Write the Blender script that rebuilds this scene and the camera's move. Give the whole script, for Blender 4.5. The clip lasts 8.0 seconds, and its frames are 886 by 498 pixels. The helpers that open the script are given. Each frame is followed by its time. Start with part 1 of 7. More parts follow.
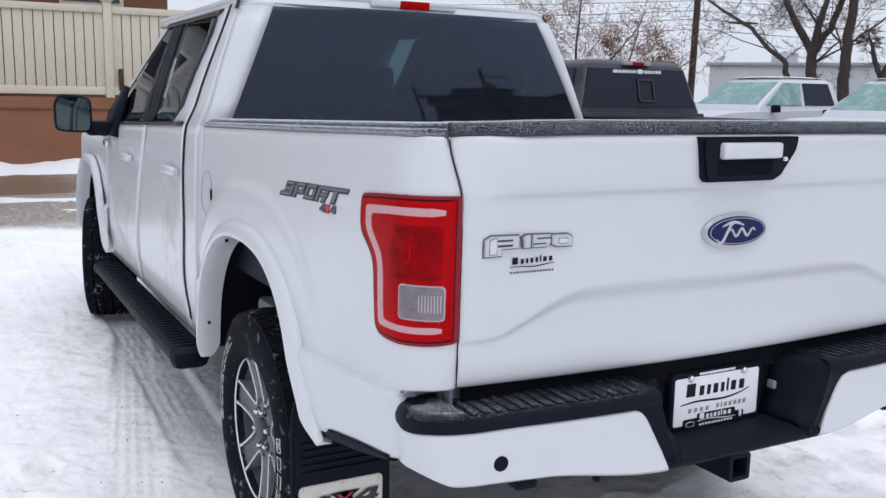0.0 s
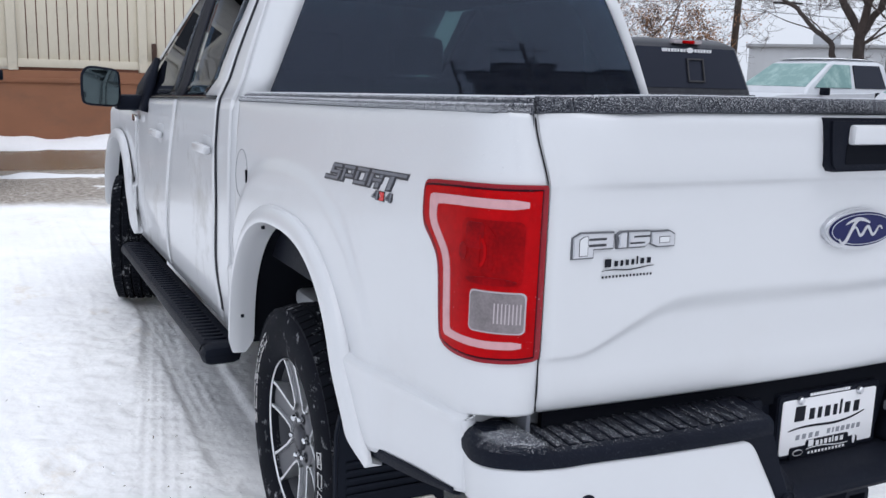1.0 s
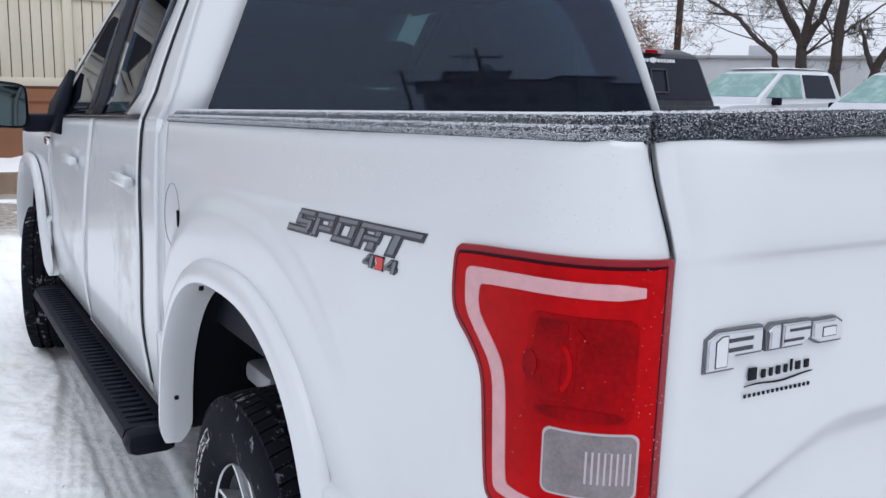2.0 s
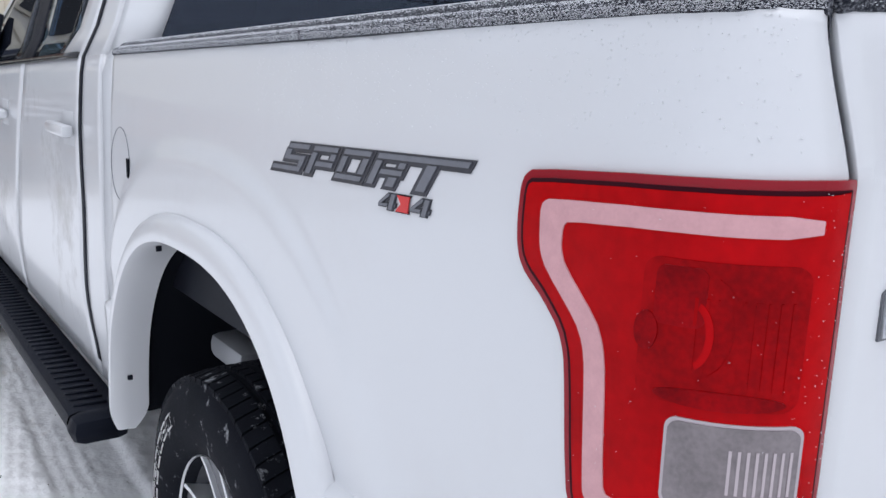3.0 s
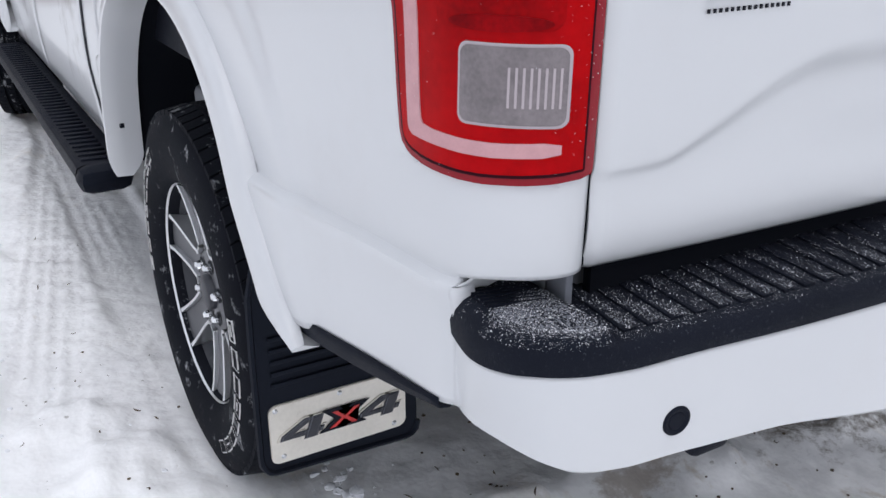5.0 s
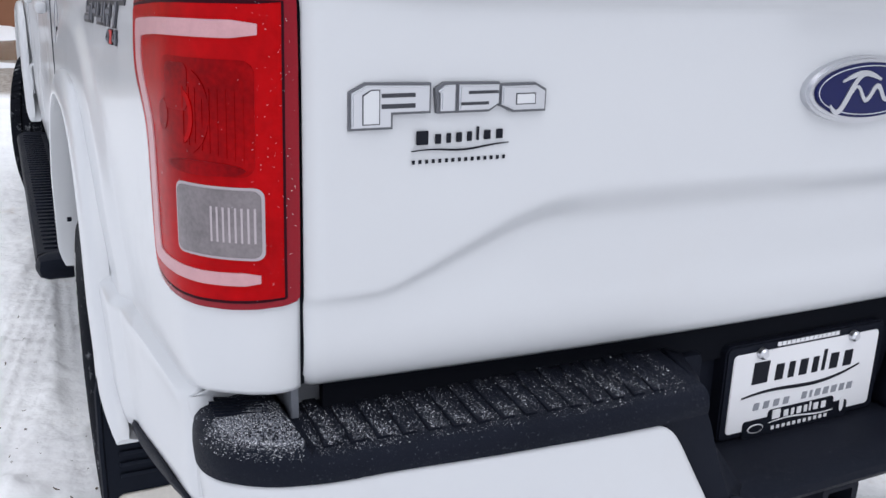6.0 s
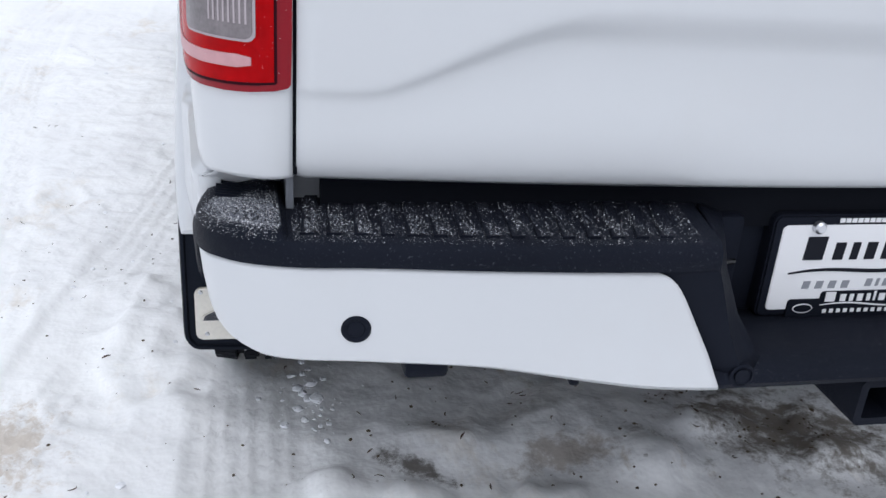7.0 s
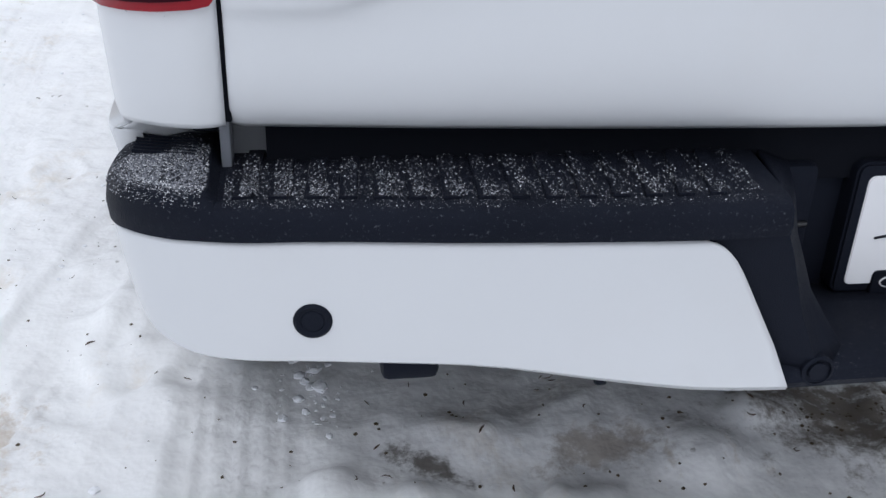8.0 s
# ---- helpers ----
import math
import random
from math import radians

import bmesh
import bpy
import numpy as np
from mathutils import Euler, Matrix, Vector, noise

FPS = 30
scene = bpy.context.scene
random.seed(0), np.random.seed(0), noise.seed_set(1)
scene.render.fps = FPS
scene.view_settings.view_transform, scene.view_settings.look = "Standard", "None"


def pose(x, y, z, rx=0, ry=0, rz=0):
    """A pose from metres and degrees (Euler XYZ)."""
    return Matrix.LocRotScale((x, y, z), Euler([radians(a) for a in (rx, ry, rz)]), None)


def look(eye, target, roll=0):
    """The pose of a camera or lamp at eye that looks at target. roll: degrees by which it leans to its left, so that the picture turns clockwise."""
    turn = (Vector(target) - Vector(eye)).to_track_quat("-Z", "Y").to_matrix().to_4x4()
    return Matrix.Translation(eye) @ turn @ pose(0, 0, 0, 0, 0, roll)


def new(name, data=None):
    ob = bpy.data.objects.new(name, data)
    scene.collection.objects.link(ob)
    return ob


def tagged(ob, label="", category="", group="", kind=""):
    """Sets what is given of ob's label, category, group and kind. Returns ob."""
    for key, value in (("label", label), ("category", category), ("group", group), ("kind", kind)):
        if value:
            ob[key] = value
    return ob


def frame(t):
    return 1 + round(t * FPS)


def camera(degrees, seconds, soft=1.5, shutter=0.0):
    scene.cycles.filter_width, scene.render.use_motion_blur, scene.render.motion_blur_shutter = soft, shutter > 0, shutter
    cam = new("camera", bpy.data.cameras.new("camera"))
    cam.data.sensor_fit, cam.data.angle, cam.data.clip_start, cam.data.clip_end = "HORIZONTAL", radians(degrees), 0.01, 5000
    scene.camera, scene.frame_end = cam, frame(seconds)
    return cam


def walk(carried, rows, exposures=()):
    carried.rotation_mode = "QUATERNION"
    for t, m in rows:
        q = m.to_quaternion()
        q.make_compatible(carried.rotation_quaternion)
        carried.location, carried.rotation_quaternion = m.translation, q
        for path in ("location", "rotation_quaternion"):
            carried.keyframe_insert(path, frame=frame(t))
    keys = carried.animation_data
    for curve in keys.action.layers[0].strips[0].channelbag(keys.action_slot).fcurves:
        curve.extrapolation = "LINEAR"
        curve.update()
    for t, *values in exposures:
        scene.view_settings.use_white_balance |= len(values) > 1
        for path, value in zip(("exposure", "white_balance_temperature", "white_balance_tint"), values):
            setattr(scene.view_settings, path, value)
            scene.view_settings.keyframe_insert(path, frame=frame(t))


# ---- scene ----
cam = camera(51.6, 8.0)
PATH = [
    (0, (-1.825, -1.757, 1.533), (-0.886, -0.022, 1.206), 1.0),
    (0.5, (-1.789, -1.692, 1.524), (-0.86, 0.04, 1.152), 2.4),
    (1, (-1.752, -1.417, 1.51), (-0.872, 0.34, 1.139), 1.6),
    (1.5, (-1.665, -1.072, 1.504), (-0.723, 0.653, 1.133), -0.2),
    (1.7, (-1.616, -0.928, 1.501), (-0.652, 0.789, 1.151), 0.2),
    (2.8, (-1.518, -0.464, 1.469), (-0.456, 1.191, 1.107), 1.2),
    (3, (-1.508, -0.431, 1.404), (-0.422, 1.201, 1.003), 1.1),
    (3.5, (-1.483, -0.439, 1.265), (-0.488, 1.153, 0.573), 1.8),
    (4, (-1.501, -0.474, 1.209), (-0.596, 1.066, 0.309), 0.6),
    (4.5, (-1.485, -0.502, 1.206), (-0.589, 1.059, 0.333), 0.1),
    (5, (-1.404, -0.694, 1.272), (-0.486, 0.906, 0.5), -0.1),
    (5.2, (-1.345, -0.79, 1.291), (-0.361, 0.81, 0.604), 1.6),
    (6.3, (-1.018, -0.998, 1.352), (-0.324, 0.787, 0.775), 1.7),
    (6.5, (-0.958, -1.041, 1.328), (-0.383, 0.765, 0.689), 2.1),
    (7, (-0.868, -1.049, 1.263), (-0.48, 0.732, 0.44), 4.2),
    (7.5, (-0.828, -0.899, 1.167), (-0.498, 0.891, 0.338), 4.2),
    (8, (-0.761, -0.828, 1.155), (-0.465, 0.94, 0.268), 1.9),
]
walk(cam, [(t, look(eye, target, roll)) for t, eye, target, roll in PATH],
     [(0, -0.15, 6050, 12), (0.5, -0.05, 6050, 12), (1.5, -0.07, 6010, 10), (3, 0.0, 6060, 12), (3.5, 0.0, 6140, 12), (4.0, -0.16, 6200, 12), (5, -0.1, 6180, 12), (6.5, -0.05, 6100, 11), (7.1, -0.15, 6060, 10), (8, -0.25, 6030, 10)])

# ---- world and light ----
world = bpy.data.worlds.new("overcast_sky")
scene.world = world
world.use_nodes = True
wn = world.node_tree.nodes
wl = world.node_tree.links
sky = wn.new("ShaderNodeTexSky")
sky.sky_type = "NISHITA"
sky.sun_disc = False
sky.sun_elevation = radians(64)
sky.sun_rotation = radians(183)
sky.air_density = 1.0
sky.dust_density = 6.0
grey = wn.new("ShaderNodeHueSaturation")
grey.inputs["Saturation"].default_value = 0.22
wl.new(sky.outputs["Color"], grey.inputs["Color"])
cover = wn.new("ShaderNodeMix")
cover.data_type = "RGBA"
cover.inputs["Factor"].default_value = 0.80
cover.inputs["B"].default_value = (7.0, 7.2, 7.6, 1)
wl.new(grey.outputs["Color"], cover.inputs["A"])
wl.new(cover.outputs["Result"], wn["Background"].inputs["Color"])
wn["Background"].inputs["Strength"].default_value = 0.14

sun = new("sun", bpy.data.lights.new("sun", "SUN"))
sun.data.energy = 0.95
sun.data.angle = radians(60)
sun.data.color = (1.0, 0.97, 0.93)
sun.matrix_world = look((-0.2, -4.4, 10), (0, 0, 0))


# ---- materials ----
def material(name, base, rough=0.5, metal=0.0, coat=0.0, spec=0.5):
    m = bpy.data.materials.new(name)
    m.use_nodes = True
    b = m.node_tree.nodes["Principled BSDF"]
    b.inputs["Base Color"].default_value = (*base, 1)
    b.inputs["Roughness"].default_value = rough
    b.inputs["Metallic"].default_value = metal
    b.inputs["Coat Weight"].default_value = coat
    b.inputs["Coat Roughness"].default_value = 0.06
    b.inputs["Specular IOR Level"].default_value = spec
    if spec < 0.2:
        b.inputs["Specular Tint"].default_value = (0.62, 0.74, 1.0, 1)
    return m


def grain(m, scale, amount, bump=0.0, bump_scale=None, rough_amount=0.0, detail=6.0, stretch=(1, 1, 1)):
    """Uneven colour and fine relief, at two scales, over a material made by material()."""
    nodes, links = m.node_tree.nodes, m.node_tree.links
    b = nodes["Principled BSDF"]
    where = nodes.new("ShaderNodeTexCoord")
    mapping = nodes.new("ShaderNodeMapping")
    mapping.inputs["Scale"].default_value = stretch
    links.new(where.outputs["Object"], mapping.inputs["Vector"])
    big = nodes.new("ShaderNodeTexNoise")
    big.inputs["Scale"].default_value = scale
    big.inputs["Detail"].default_value = detail
    links.new(mapping.outputs["Vector"], big.inputs["Vector"])
    small = nodes.new("ShaderNodeTexNoise")
    small.inputs["Scale"].default_value = bump_scale or scale * 9
    small.inputs["Detail"].default_value = 4
    links.new(mapping.outputs["Vector"], small.inputs["Vector"])
    base = b.inputs["Base Color"].default_value[:3]
    ramp = nodes.new("ShaderNodeValToRGB")
    ramp.color_ramp.elements[0].position = 0.3
    ramp.color_ramp.elements[1].position = 0.72
    ramp.color_ramp.elements[0].color = (*[c * (1 - amount) for c in base], 1)
    ramp.color_ramp.elements[1].color = (*[min(1, c * (1 + amount)) for c in base], 1)
    mix = nodes.new("ShaderNodeMath")
    mix.operation = "MULTIPLY_ADD"
    mix.inputs[1].default_value = 0.35
    links.new(small.outputs["Fac"], mix.inputs[0])
    scaled = nodes.new("ShaderNodeMath")
    scaled.operation = "MULTIPLY"
    scaled.inputs[1].default_value = 0.65
    links.new(big.outputs["Fac"], scaled.inputs[0])
    links.new(scaled.outputs[0], mix.inputs[2])
    links.new(mix.outputs[0], ramp.inputs["Fac"])
    links.new(ramp.outputs["Color"], b.inputs["Base Color"])
    if rough_amount:
        r = nodes.new("ShaderNodeMapRange")
        r.inputs["To Min"].default_value = max(0.02, b.inputs["Roughness"].default_value - rough_amount)
        r.inputs["To Max"].default_value = min(1, b.inputs["Roughness"].default_value + rough_amount)
        links.new(big.outputs["Fac"], r.inputs["Value"])
        links.new(r.outputs["Result"], b.inputs["Roughness"])
    if bump:
        bn = nodes.new("ShaderNodeBump")
        bn.inputs["Strength"].default_value = 1.0
        bn.inputs["Distance"].default_value = bump
        links.new(small.outputs["Fac"], bn.inputs["Height"])
        links.new(bn.outputs["Normal"], b.inputs["Normal"])
    return m


def road_film(m, colour, scale, low, high, stretch=(1, 1, 1), rough=0.7):
    """A thin patchy film (salt, slush or frost) over a material made by material()."""
    nodes, links = m.node_tree.nodes, m.node_tree.links
    b = nodes["Principled BSDF"]
    where = nodes.new("ShaderNodeTexCoord")
    mapping = nodes.new("ShaderNodeMapping")
    mapping.inputs["Scale"].default_value = stretch
    links.new(where.outputs["Object"], mapping.inputs["Vector"])
    n = nodes.new("ShaderNodeTexNoise")
    n.inputs["Scale"].default_value = scale
    n.inputs["Detail"].default_value = 8
    n.inputs["Roughness"].default_value = 0.7
    links.new(mapping.outputs["Vector"], n.inputs["Vector"])
    r = nodes.new("ShaderNodeMapRange")
    r.inputs["From Min"].default_value = low
    r.inputs["From Max"].default_value = high
    links.new(n.outputs["Fac"], r.inputs["Value"])
    mix = nodes.new("ShaderNodeMix")
    mix.data_type = "RGBA"
    links.new(r.outputs["Result"], mix.inputs["Factor"])
    old = b.inputs["Base Color"]
    if old.is_linked:
        links.new(old.links[0].from_socket, mix.inputs["A"])
    else:
        mix.inputs["A"].default_value = old.default_value[:]
    mix.inputs["B"].default_value = (*colour, 1)
    links.new(mix.outputs["Result"], b.inputs["Base Color"])
    mr = nodes.new("ShaderNodeMix")
    mr.inputs["A"].default_value = b.inputs["Roughness"].default_value
    mr.inputs["B"].default_value = rough
    links.new(r.outputs["Result"], mr.inputs["Factor"])
    links.new(mr.outputs["Result"], b.inputs["Roughness"])
    return m


WHITE = road_film(material("white_paint", (0.595, 0.607, 0.629), 0.32, 0, 0.4), (0.58, 0.58, 0.59), 2.2, 0.55, 0.95)
DOOR_WHITE = road_film(road_film(material("salt_streaked_white_paint", (0.595, 0.607, 0.629), 0.32, 0, 0.4), (0.58, 0.58, 0.59), 2.2, 0.55, 0.95), (0.44, 0.435, 0.43), 5.0, 0.54, 0.68, (1, 0.6, 0.5))
BLACK_PLASTIC = grain(material("black_plastic", (0.007, 0.008, 0.013), 0.55, spec=0.13), 6, 0.3, 0.0006, 900, 0.1)
BLACK_GLOSS = material("black_gloss", (0.012, 0.013, 0.016), 0.18)
BLACK_VOID = material("black_underbody_and_shade", (0.006, 0.0065, 0.009), 0.9, spec=0.1)
FROSTED = road_film(grain(material("frosted_black_plastic", (0.007, 0.008, 0.013), 0.6, spec=0.13), 6, 0.3, 0.0008, 700), (0.16, 0.17, 0.195), 260, 0.60, 0.84)
RIMED = road_film(grain(material("rimed_black_plastic", (0.012, 0.013, 0.018), 0.6, spec=0.13), 6, 0.3, 0.0008, 700), (0.30, 0.31, 0.34), 330, 0.47, 0.72)
RUBBER = road_film(grain(material("tyre_rubber", (0.007, 0.0075, 0.010), 0.82, spec=0.10), 12, 0.3, 0.0006, 260), (0.38, 0.39, 0.41), 22, 0.585, 0.72)
FLAP = grain(material("mud_flap_rubber", (0.006, 0.007, 0.011), 0.5, spec=0.15), 9, 0.3, 0.0003, 150, 0.1)
STEEL = road_film(grain(material("brushed_steel", (0.72, 0.69, 0.63), 0.45, 0.6), 8, 0.12, 0.0002, 120), (0.30, 0.28, 0.24), 9, 0.58, 0.8, (1, 1, 0.3))
CHROME = material("chrome", (0.75, 0.76, 0.78), 0.12, 1.0)
SILVER = material("satin_silver", (0.62, 0.63, 0.66), 0.28, 0.9)
MACHINED = grain(material("machined_alloy", (0.70, 0.71, 0.73), 0.3, 0.85), 30, 0.08, 0, None, 0.05)
ALLOY_GREY = road_film(material("satin_grey_alloy", (0.115, 0.118, 0.13), 0.36, 0.6), (0.2, 0.2, 0.2), 30, 0.62, 0.85)
ALLOY_DARK = road_film(material("painted_grey_alloy", (0.05, 0.052, 0.06), 0.45, 0.5), (0.12, 0.12, 0.12), 30, 0.6, 0.8)
RED_LENS = grain(material("red_lens", (0.375, 0.0014, 0.002), 0.24, 0, 0.0, 0.07), 9, 0.30, 0)
RED_DEEP = grain(material("deep_red_lens", (0.25, 0.0011, 0.0015), 0.24, 0, 0.0, 0.07), 16, 0.45, 0)
RED_RIM = material("dark_red_lens_edge", (0.23, 0.004, 0.012), 0.22, 0, 0.0, 0.25)
RED_DARK = grain(material("shaded_red_reflector", (0.22, 0.001, 0.002), 0.3, 0, 0.0, 0.07), 24, 0.5, 0)
LIGHT_BAR = grain(material("pale_light_bar", (0.54, 0.30, 0.32), 0.35, 0, 0.0, 0.3), 60, 0.1, 0.0004, 300)
CLEAR_LENS = grain(material("clear_lens", (0.19, 0.165, 0.175), 0.2, 0.25, 0.3), 22, 0.35, 0)
LENS_SHINE = material("lens_facet", (0.40, 0.35, 0.37), 0.2, 0.2, 0.3)
BADGE_DARK = grain(material("dark_grey_decal", (0.030, 0.032, 0.042), 0.45), 60, 0.3, 0)
BADGE_GREY = grain(material("mid_grey_decal", (0.135, 0.142, 0.165), 0.45), 60, 0.15, 0)
BADGE_RED = material("red_decal", (0.55, 0.03, 0.03), 0.4)
EMBLEM_BLUE = material("emblem_blue", (0.008, 0.011, 0.075), 0.3, 0, 0.0, 0.22)
LAMP_GAP = material("dark_lamp_groove", (0.03, 0.002, 0.005), 0.6, spec=0.1)
BADGE_EDGE = material("badge_edge_grey", (0.13, 0.135, 0.15), 0.4, 0.4)
INK = material("black_ink", (0.012, 0.012, 0.016), 0.5, spec=0.15)
PLATE_WHITE = material("plate_white", (0.78, 0.78, 0.80), 0.4)
SEAT_CLOTH = grain(material("dark_seat_cloth", (0.03, 0.03, 0.034), 0.9), 30, 0.3, 0)
FROST = material("frozen_drops", (0.11, 0.117, 0.14), 0.10, 0.0, spec=1.0)
HOAR = material("hoar_frost_and_glint", (0.56, 0.575, 0.61), 0.4)
RIME_WHITE = material("white_rime", (0.68, 0.69, 0.71), 0.4)
TYRE_WHITE = road_film(material("raised_white_lettering", (0.70, 0.70, 0.70), 0.6), (0.15, 0.15, 0.15), 60, 0.5, 0.8)


def glass_material(name, tint, see, ior=1.45, sheen=(0.85, 0.9, 1.0), film=0.0):
    """Tinted pane: a mirror-like coat over a see-through body; see is how much light passes, film how much haze
    brightens it.
    """
    m = bpy.data.materials.new(name)
    m.use_nodes = True
    nodes, links = m.node_tree.nodes, m.node_tree.links
    nodes.remove(nodes["Principled BSDF"])
    clear = nodes.new("ShaderNodeBsdfTransparent")
    clear.inputs["Color"].default_value = (*[c * see for c in tint], 1)
    shine = nodes.new("ShaderNodeBsdfGlossy")
    shine.inputs["Color"].default_value = (*sheen, 1)
    shine.inputs["Roughness"].default_value = 0.015
    fres = nodes.new("ShaderNodeFresnel")
    fres.inputs["IOR"].default_value = ior
    mix = nodes.new("ShaderNodeMixShader")
    links.new(fres.outputs[0], mix.inputs[0])
    links.new(clear.outputs[0], mix.inputs[1])
    links.new(shine.outputs[0], mix.inputs[2])
    # bluish diffuse part puts a pale haze of light into the pane
    haze = nodes.new("ShaderNodeBsdfDiffuse")
    haze.inputs["Color"].default_value = (0.5, 0.58, 0.85, 1)
    coat = nodes.new("ShaderNodeMixShader")
    coat.inputs[0].default_value = film
    links.new(mix.outputs[0], coat.inputs[1])
    links.new(haze.outputs[0], coat.inputs[2])
    links.new(coat.outputs[0], nodes["Material Output"].inputs["Surface"])
    return m


TINTED = glass_material("tinted_glass", (0.64, 0.90, 0.90), 0.36, 1.5, (0.66, 0.74, 1.0), 0.022)
SCREEN_GLASS = glass_material("windscreen_glass", (0.75, 0.97, 0.95), 0.55)
SIDE_GLASS = glass_material("side_glass", (0.8, 0.93, 0.95), 0.40)
MIRROR_GLASS = material("mirror_glass", (0.09, 0.115, 0.12), 0.03, 1.0)


# ---- mesh helpers ----
def part(name, bm, mat, parent=None, label="", smooth=True, solid=0.0, bevel=0.0):
    """Links a bmesh as one mesh object under a thing or a part."""
    me = bpy.data.meshes.new(name)
    bm.normal_update()
    bm.to_mesh(me)
    bm.free()
    for m in mat if isinstance(mat, (list, tuple)) else [mat]:
        me.materials.append(m)
    if smooth:
        me.shade_smooth()
        me.set_sharp_from_angle(angle=radians(38))
    ob = new(name, me)
    if parent is not None:
        ob.parent = parent
    if label:
        tagged(ob, label)
    if solid:
        mod = ob.modifiers.new("thickness", "SOLIDIFY")
        mod.thickness = solid
        mod.offset = -1
    if bevel:
        mod = ob.modifiers.new("edges", "BEVEL")
        mod.width = bevel
        mod.segments = 2
        mod.limit_method = "ANGLE"
    return ob


def thing(name, label, category, m=None, group="", kind=""):
    ob = new(name)
    if m is not None:
        ob.matrix_basis = m
    return tagged(ob, label, category, group, kind)


def add_box(bm, x0, x1, y0, y1, z0, z1, bevel=0.0, mat=0, m=None):
    res = bmesh.ops.create_cube(bm, size=1)
    vs = res["verts"]
    for v in vs:
        v.co = Vector((x0 + (v.co.x + 0.5) * (x1 - x0), y0 + (v.co.y + 0.5) * (y1 - y0), z0 + (v.co.z + 0.5) * (z1 - z0)))
    faces = list({f for v in vs for f in v.link_faces})
    if bevel:
        es = list({e for v in vs for e in v.link_edges})
        out = bmesh.ops.bevel(bm, geom=es, offset=bevel, segments=2, affect="EDGES", profile=0.5)
        vs = list({v for f in out["faces"] for v in f.verts} | {v for v in vs if v.is_valid})
        faces = list({f for v in vs for f in v.link_faces})
    for f in faces:
        f.material_index = mat
    if m is not None:
        for v in vs:
            v.co = m @ v.co
    return vs


def box(x0, x1, y0, y1, z0, z1, bevel=0.0, m=None):
    bm = bmesh.new()
    add_box(bm, x0, x1, y0, y1, z0, z1, bevel, 0, m)
    return bm


def add_tube(bm, pts, radii, sides=8, cap=True):
    """A round bar along points, with a radius at each."""
    rings = []
    pts = [Vector(p) for p in pts]
    side = None
    for i, p in enumerate(pts):
        d = (pts[min(i + 1, len(pts) - 1)] - pts[max(i - 1, 0)])
        d = d.normalized() if d.length > 1e-9 else Vector((0, 0, 1))
        if side is None:
            side = d.orthogonal().normalized()
        side = (side - d * side.dot(d))
        side = side.normalized() if side.length > 1e-6 else d.orthogonal().normalized()
        up = d.cross(side)
        r = radii[i] if isinstance(radii, (list, tuple)) else radii
        rings.append([bm.verts.new(p + (side * math.cos(a) + up * math.sin(a)) * r) for a in [2 * math.pi * k / sides for k in range(sides)]])
    for a, b in zip(rings, rings[1:]):
        for k in range(sides):
            bm.faces.new((a[k], a[(k + 1) % sides], b[(k + 1) % sides], b[k]))
    if cap and sides > 2:
        bm.faces.new(rings[0][::-1])
        bm.faces.new(rings[-1])


def lathe(bm, profile, sides=64, mat=0, axis="x", arc=2 * math.pi):
    """Turns (radius, along) points round an axis."""
    full = abs(arc - 2 * math.pi) < 1e-6
    count = sides if full else sides + 1
    rings = []
    for r, h in profile:
        ring = []
        for k in range(count):
            a = arc * k / sides
            ring.append(bm.verts.new((h, r * math.cos(a), r * math.sin(a)) if axis == "x" else (r * math.cos(a), h, r * math.sin(a)) if axis == "y" else (r * math.cos(a), r * math.sin(a), h)))
        rings.append(ring)
    for a, b in zip(rings, rings[1:]):
        for k in range(sides):
            j = (k + 1) % count
            f = bm.faces.new((a[k], b[k], b[j], a[j]))
            f.material_index = mat
    return rings


def grid(us, vs, fn, keep=None, flip=False):
    """A sheet over parameters; fn gives the place, keep says which cells stay."""
    bm = bmesh.new()
    vv = [[bm.verts.new(fn(u, v)) for v in vs] for u in us]
    for i in range(len(us) - 1):
        for j in range(len(vs) - 1):
            if keep is None or keep((us[i] + us[i + 1]) / 2, (vs[j] + vs[j + 1]) / 2):
                bm.faces.new((vv[i][j], vv[i + 1][j], vv[i + 1][j + 1], vv[i][j + 1]))
    loose = [v for v in bm.verts if not v.link_faces]
    bmesh.ops.delete(bm, geom=loose, context="VERTS")
    if flip:
        bmesh.ops.reverse_faces(bm, faces=bm.faces[:])
    return bm


def span(a, b, n):
    return [a + (b - a) * i / n for i in range(n + 1)]


def lerp_table(table, t):
    if t <= table[0][0]:
        return table[0][1]
    for (a, va), (b, vb) in zip(table, table[1:]):
        if t <= b:
            return va + (vb - va) * (t - a) / (b - a)
    return table[-1][1]


def smooth_table(table, t):
    """Like lerp_table, with eased steps taken from neighbouring slopes."""
    n = len(table)
    if t <= table[0][0]:
        return table[0][1]
    for i in range(n - 1):
        a, va = table[i]
        b, vb = table[i + 1]
        if t <= b:
            h = b - a
            s = (t - a) / h
            d = (vb - va) / h
            d0 = (vb - table[i - 1][1]) / (b - table[i - 1][0]) if i > 0 else d
            d1 = (table[i + 2][1] - va) / (table[i + 2][0] - a) if i + 2 < n else d
            return ((2 * s ** 3 - 3 * s ** 2 + 1) * va + (s ** 3 - 2 * s ** 2 + s) * h * d0
                    + (-2 * s ** 3 + 3 * s ** 2) * vb + (s ** 3 - s ** 2) * h * d1)
    return table[-1][1]


def ease(a, b, t):
    s = min(1, max(0, (t - a) / (b - a)))
    return s * s * (3 - 2 * s)


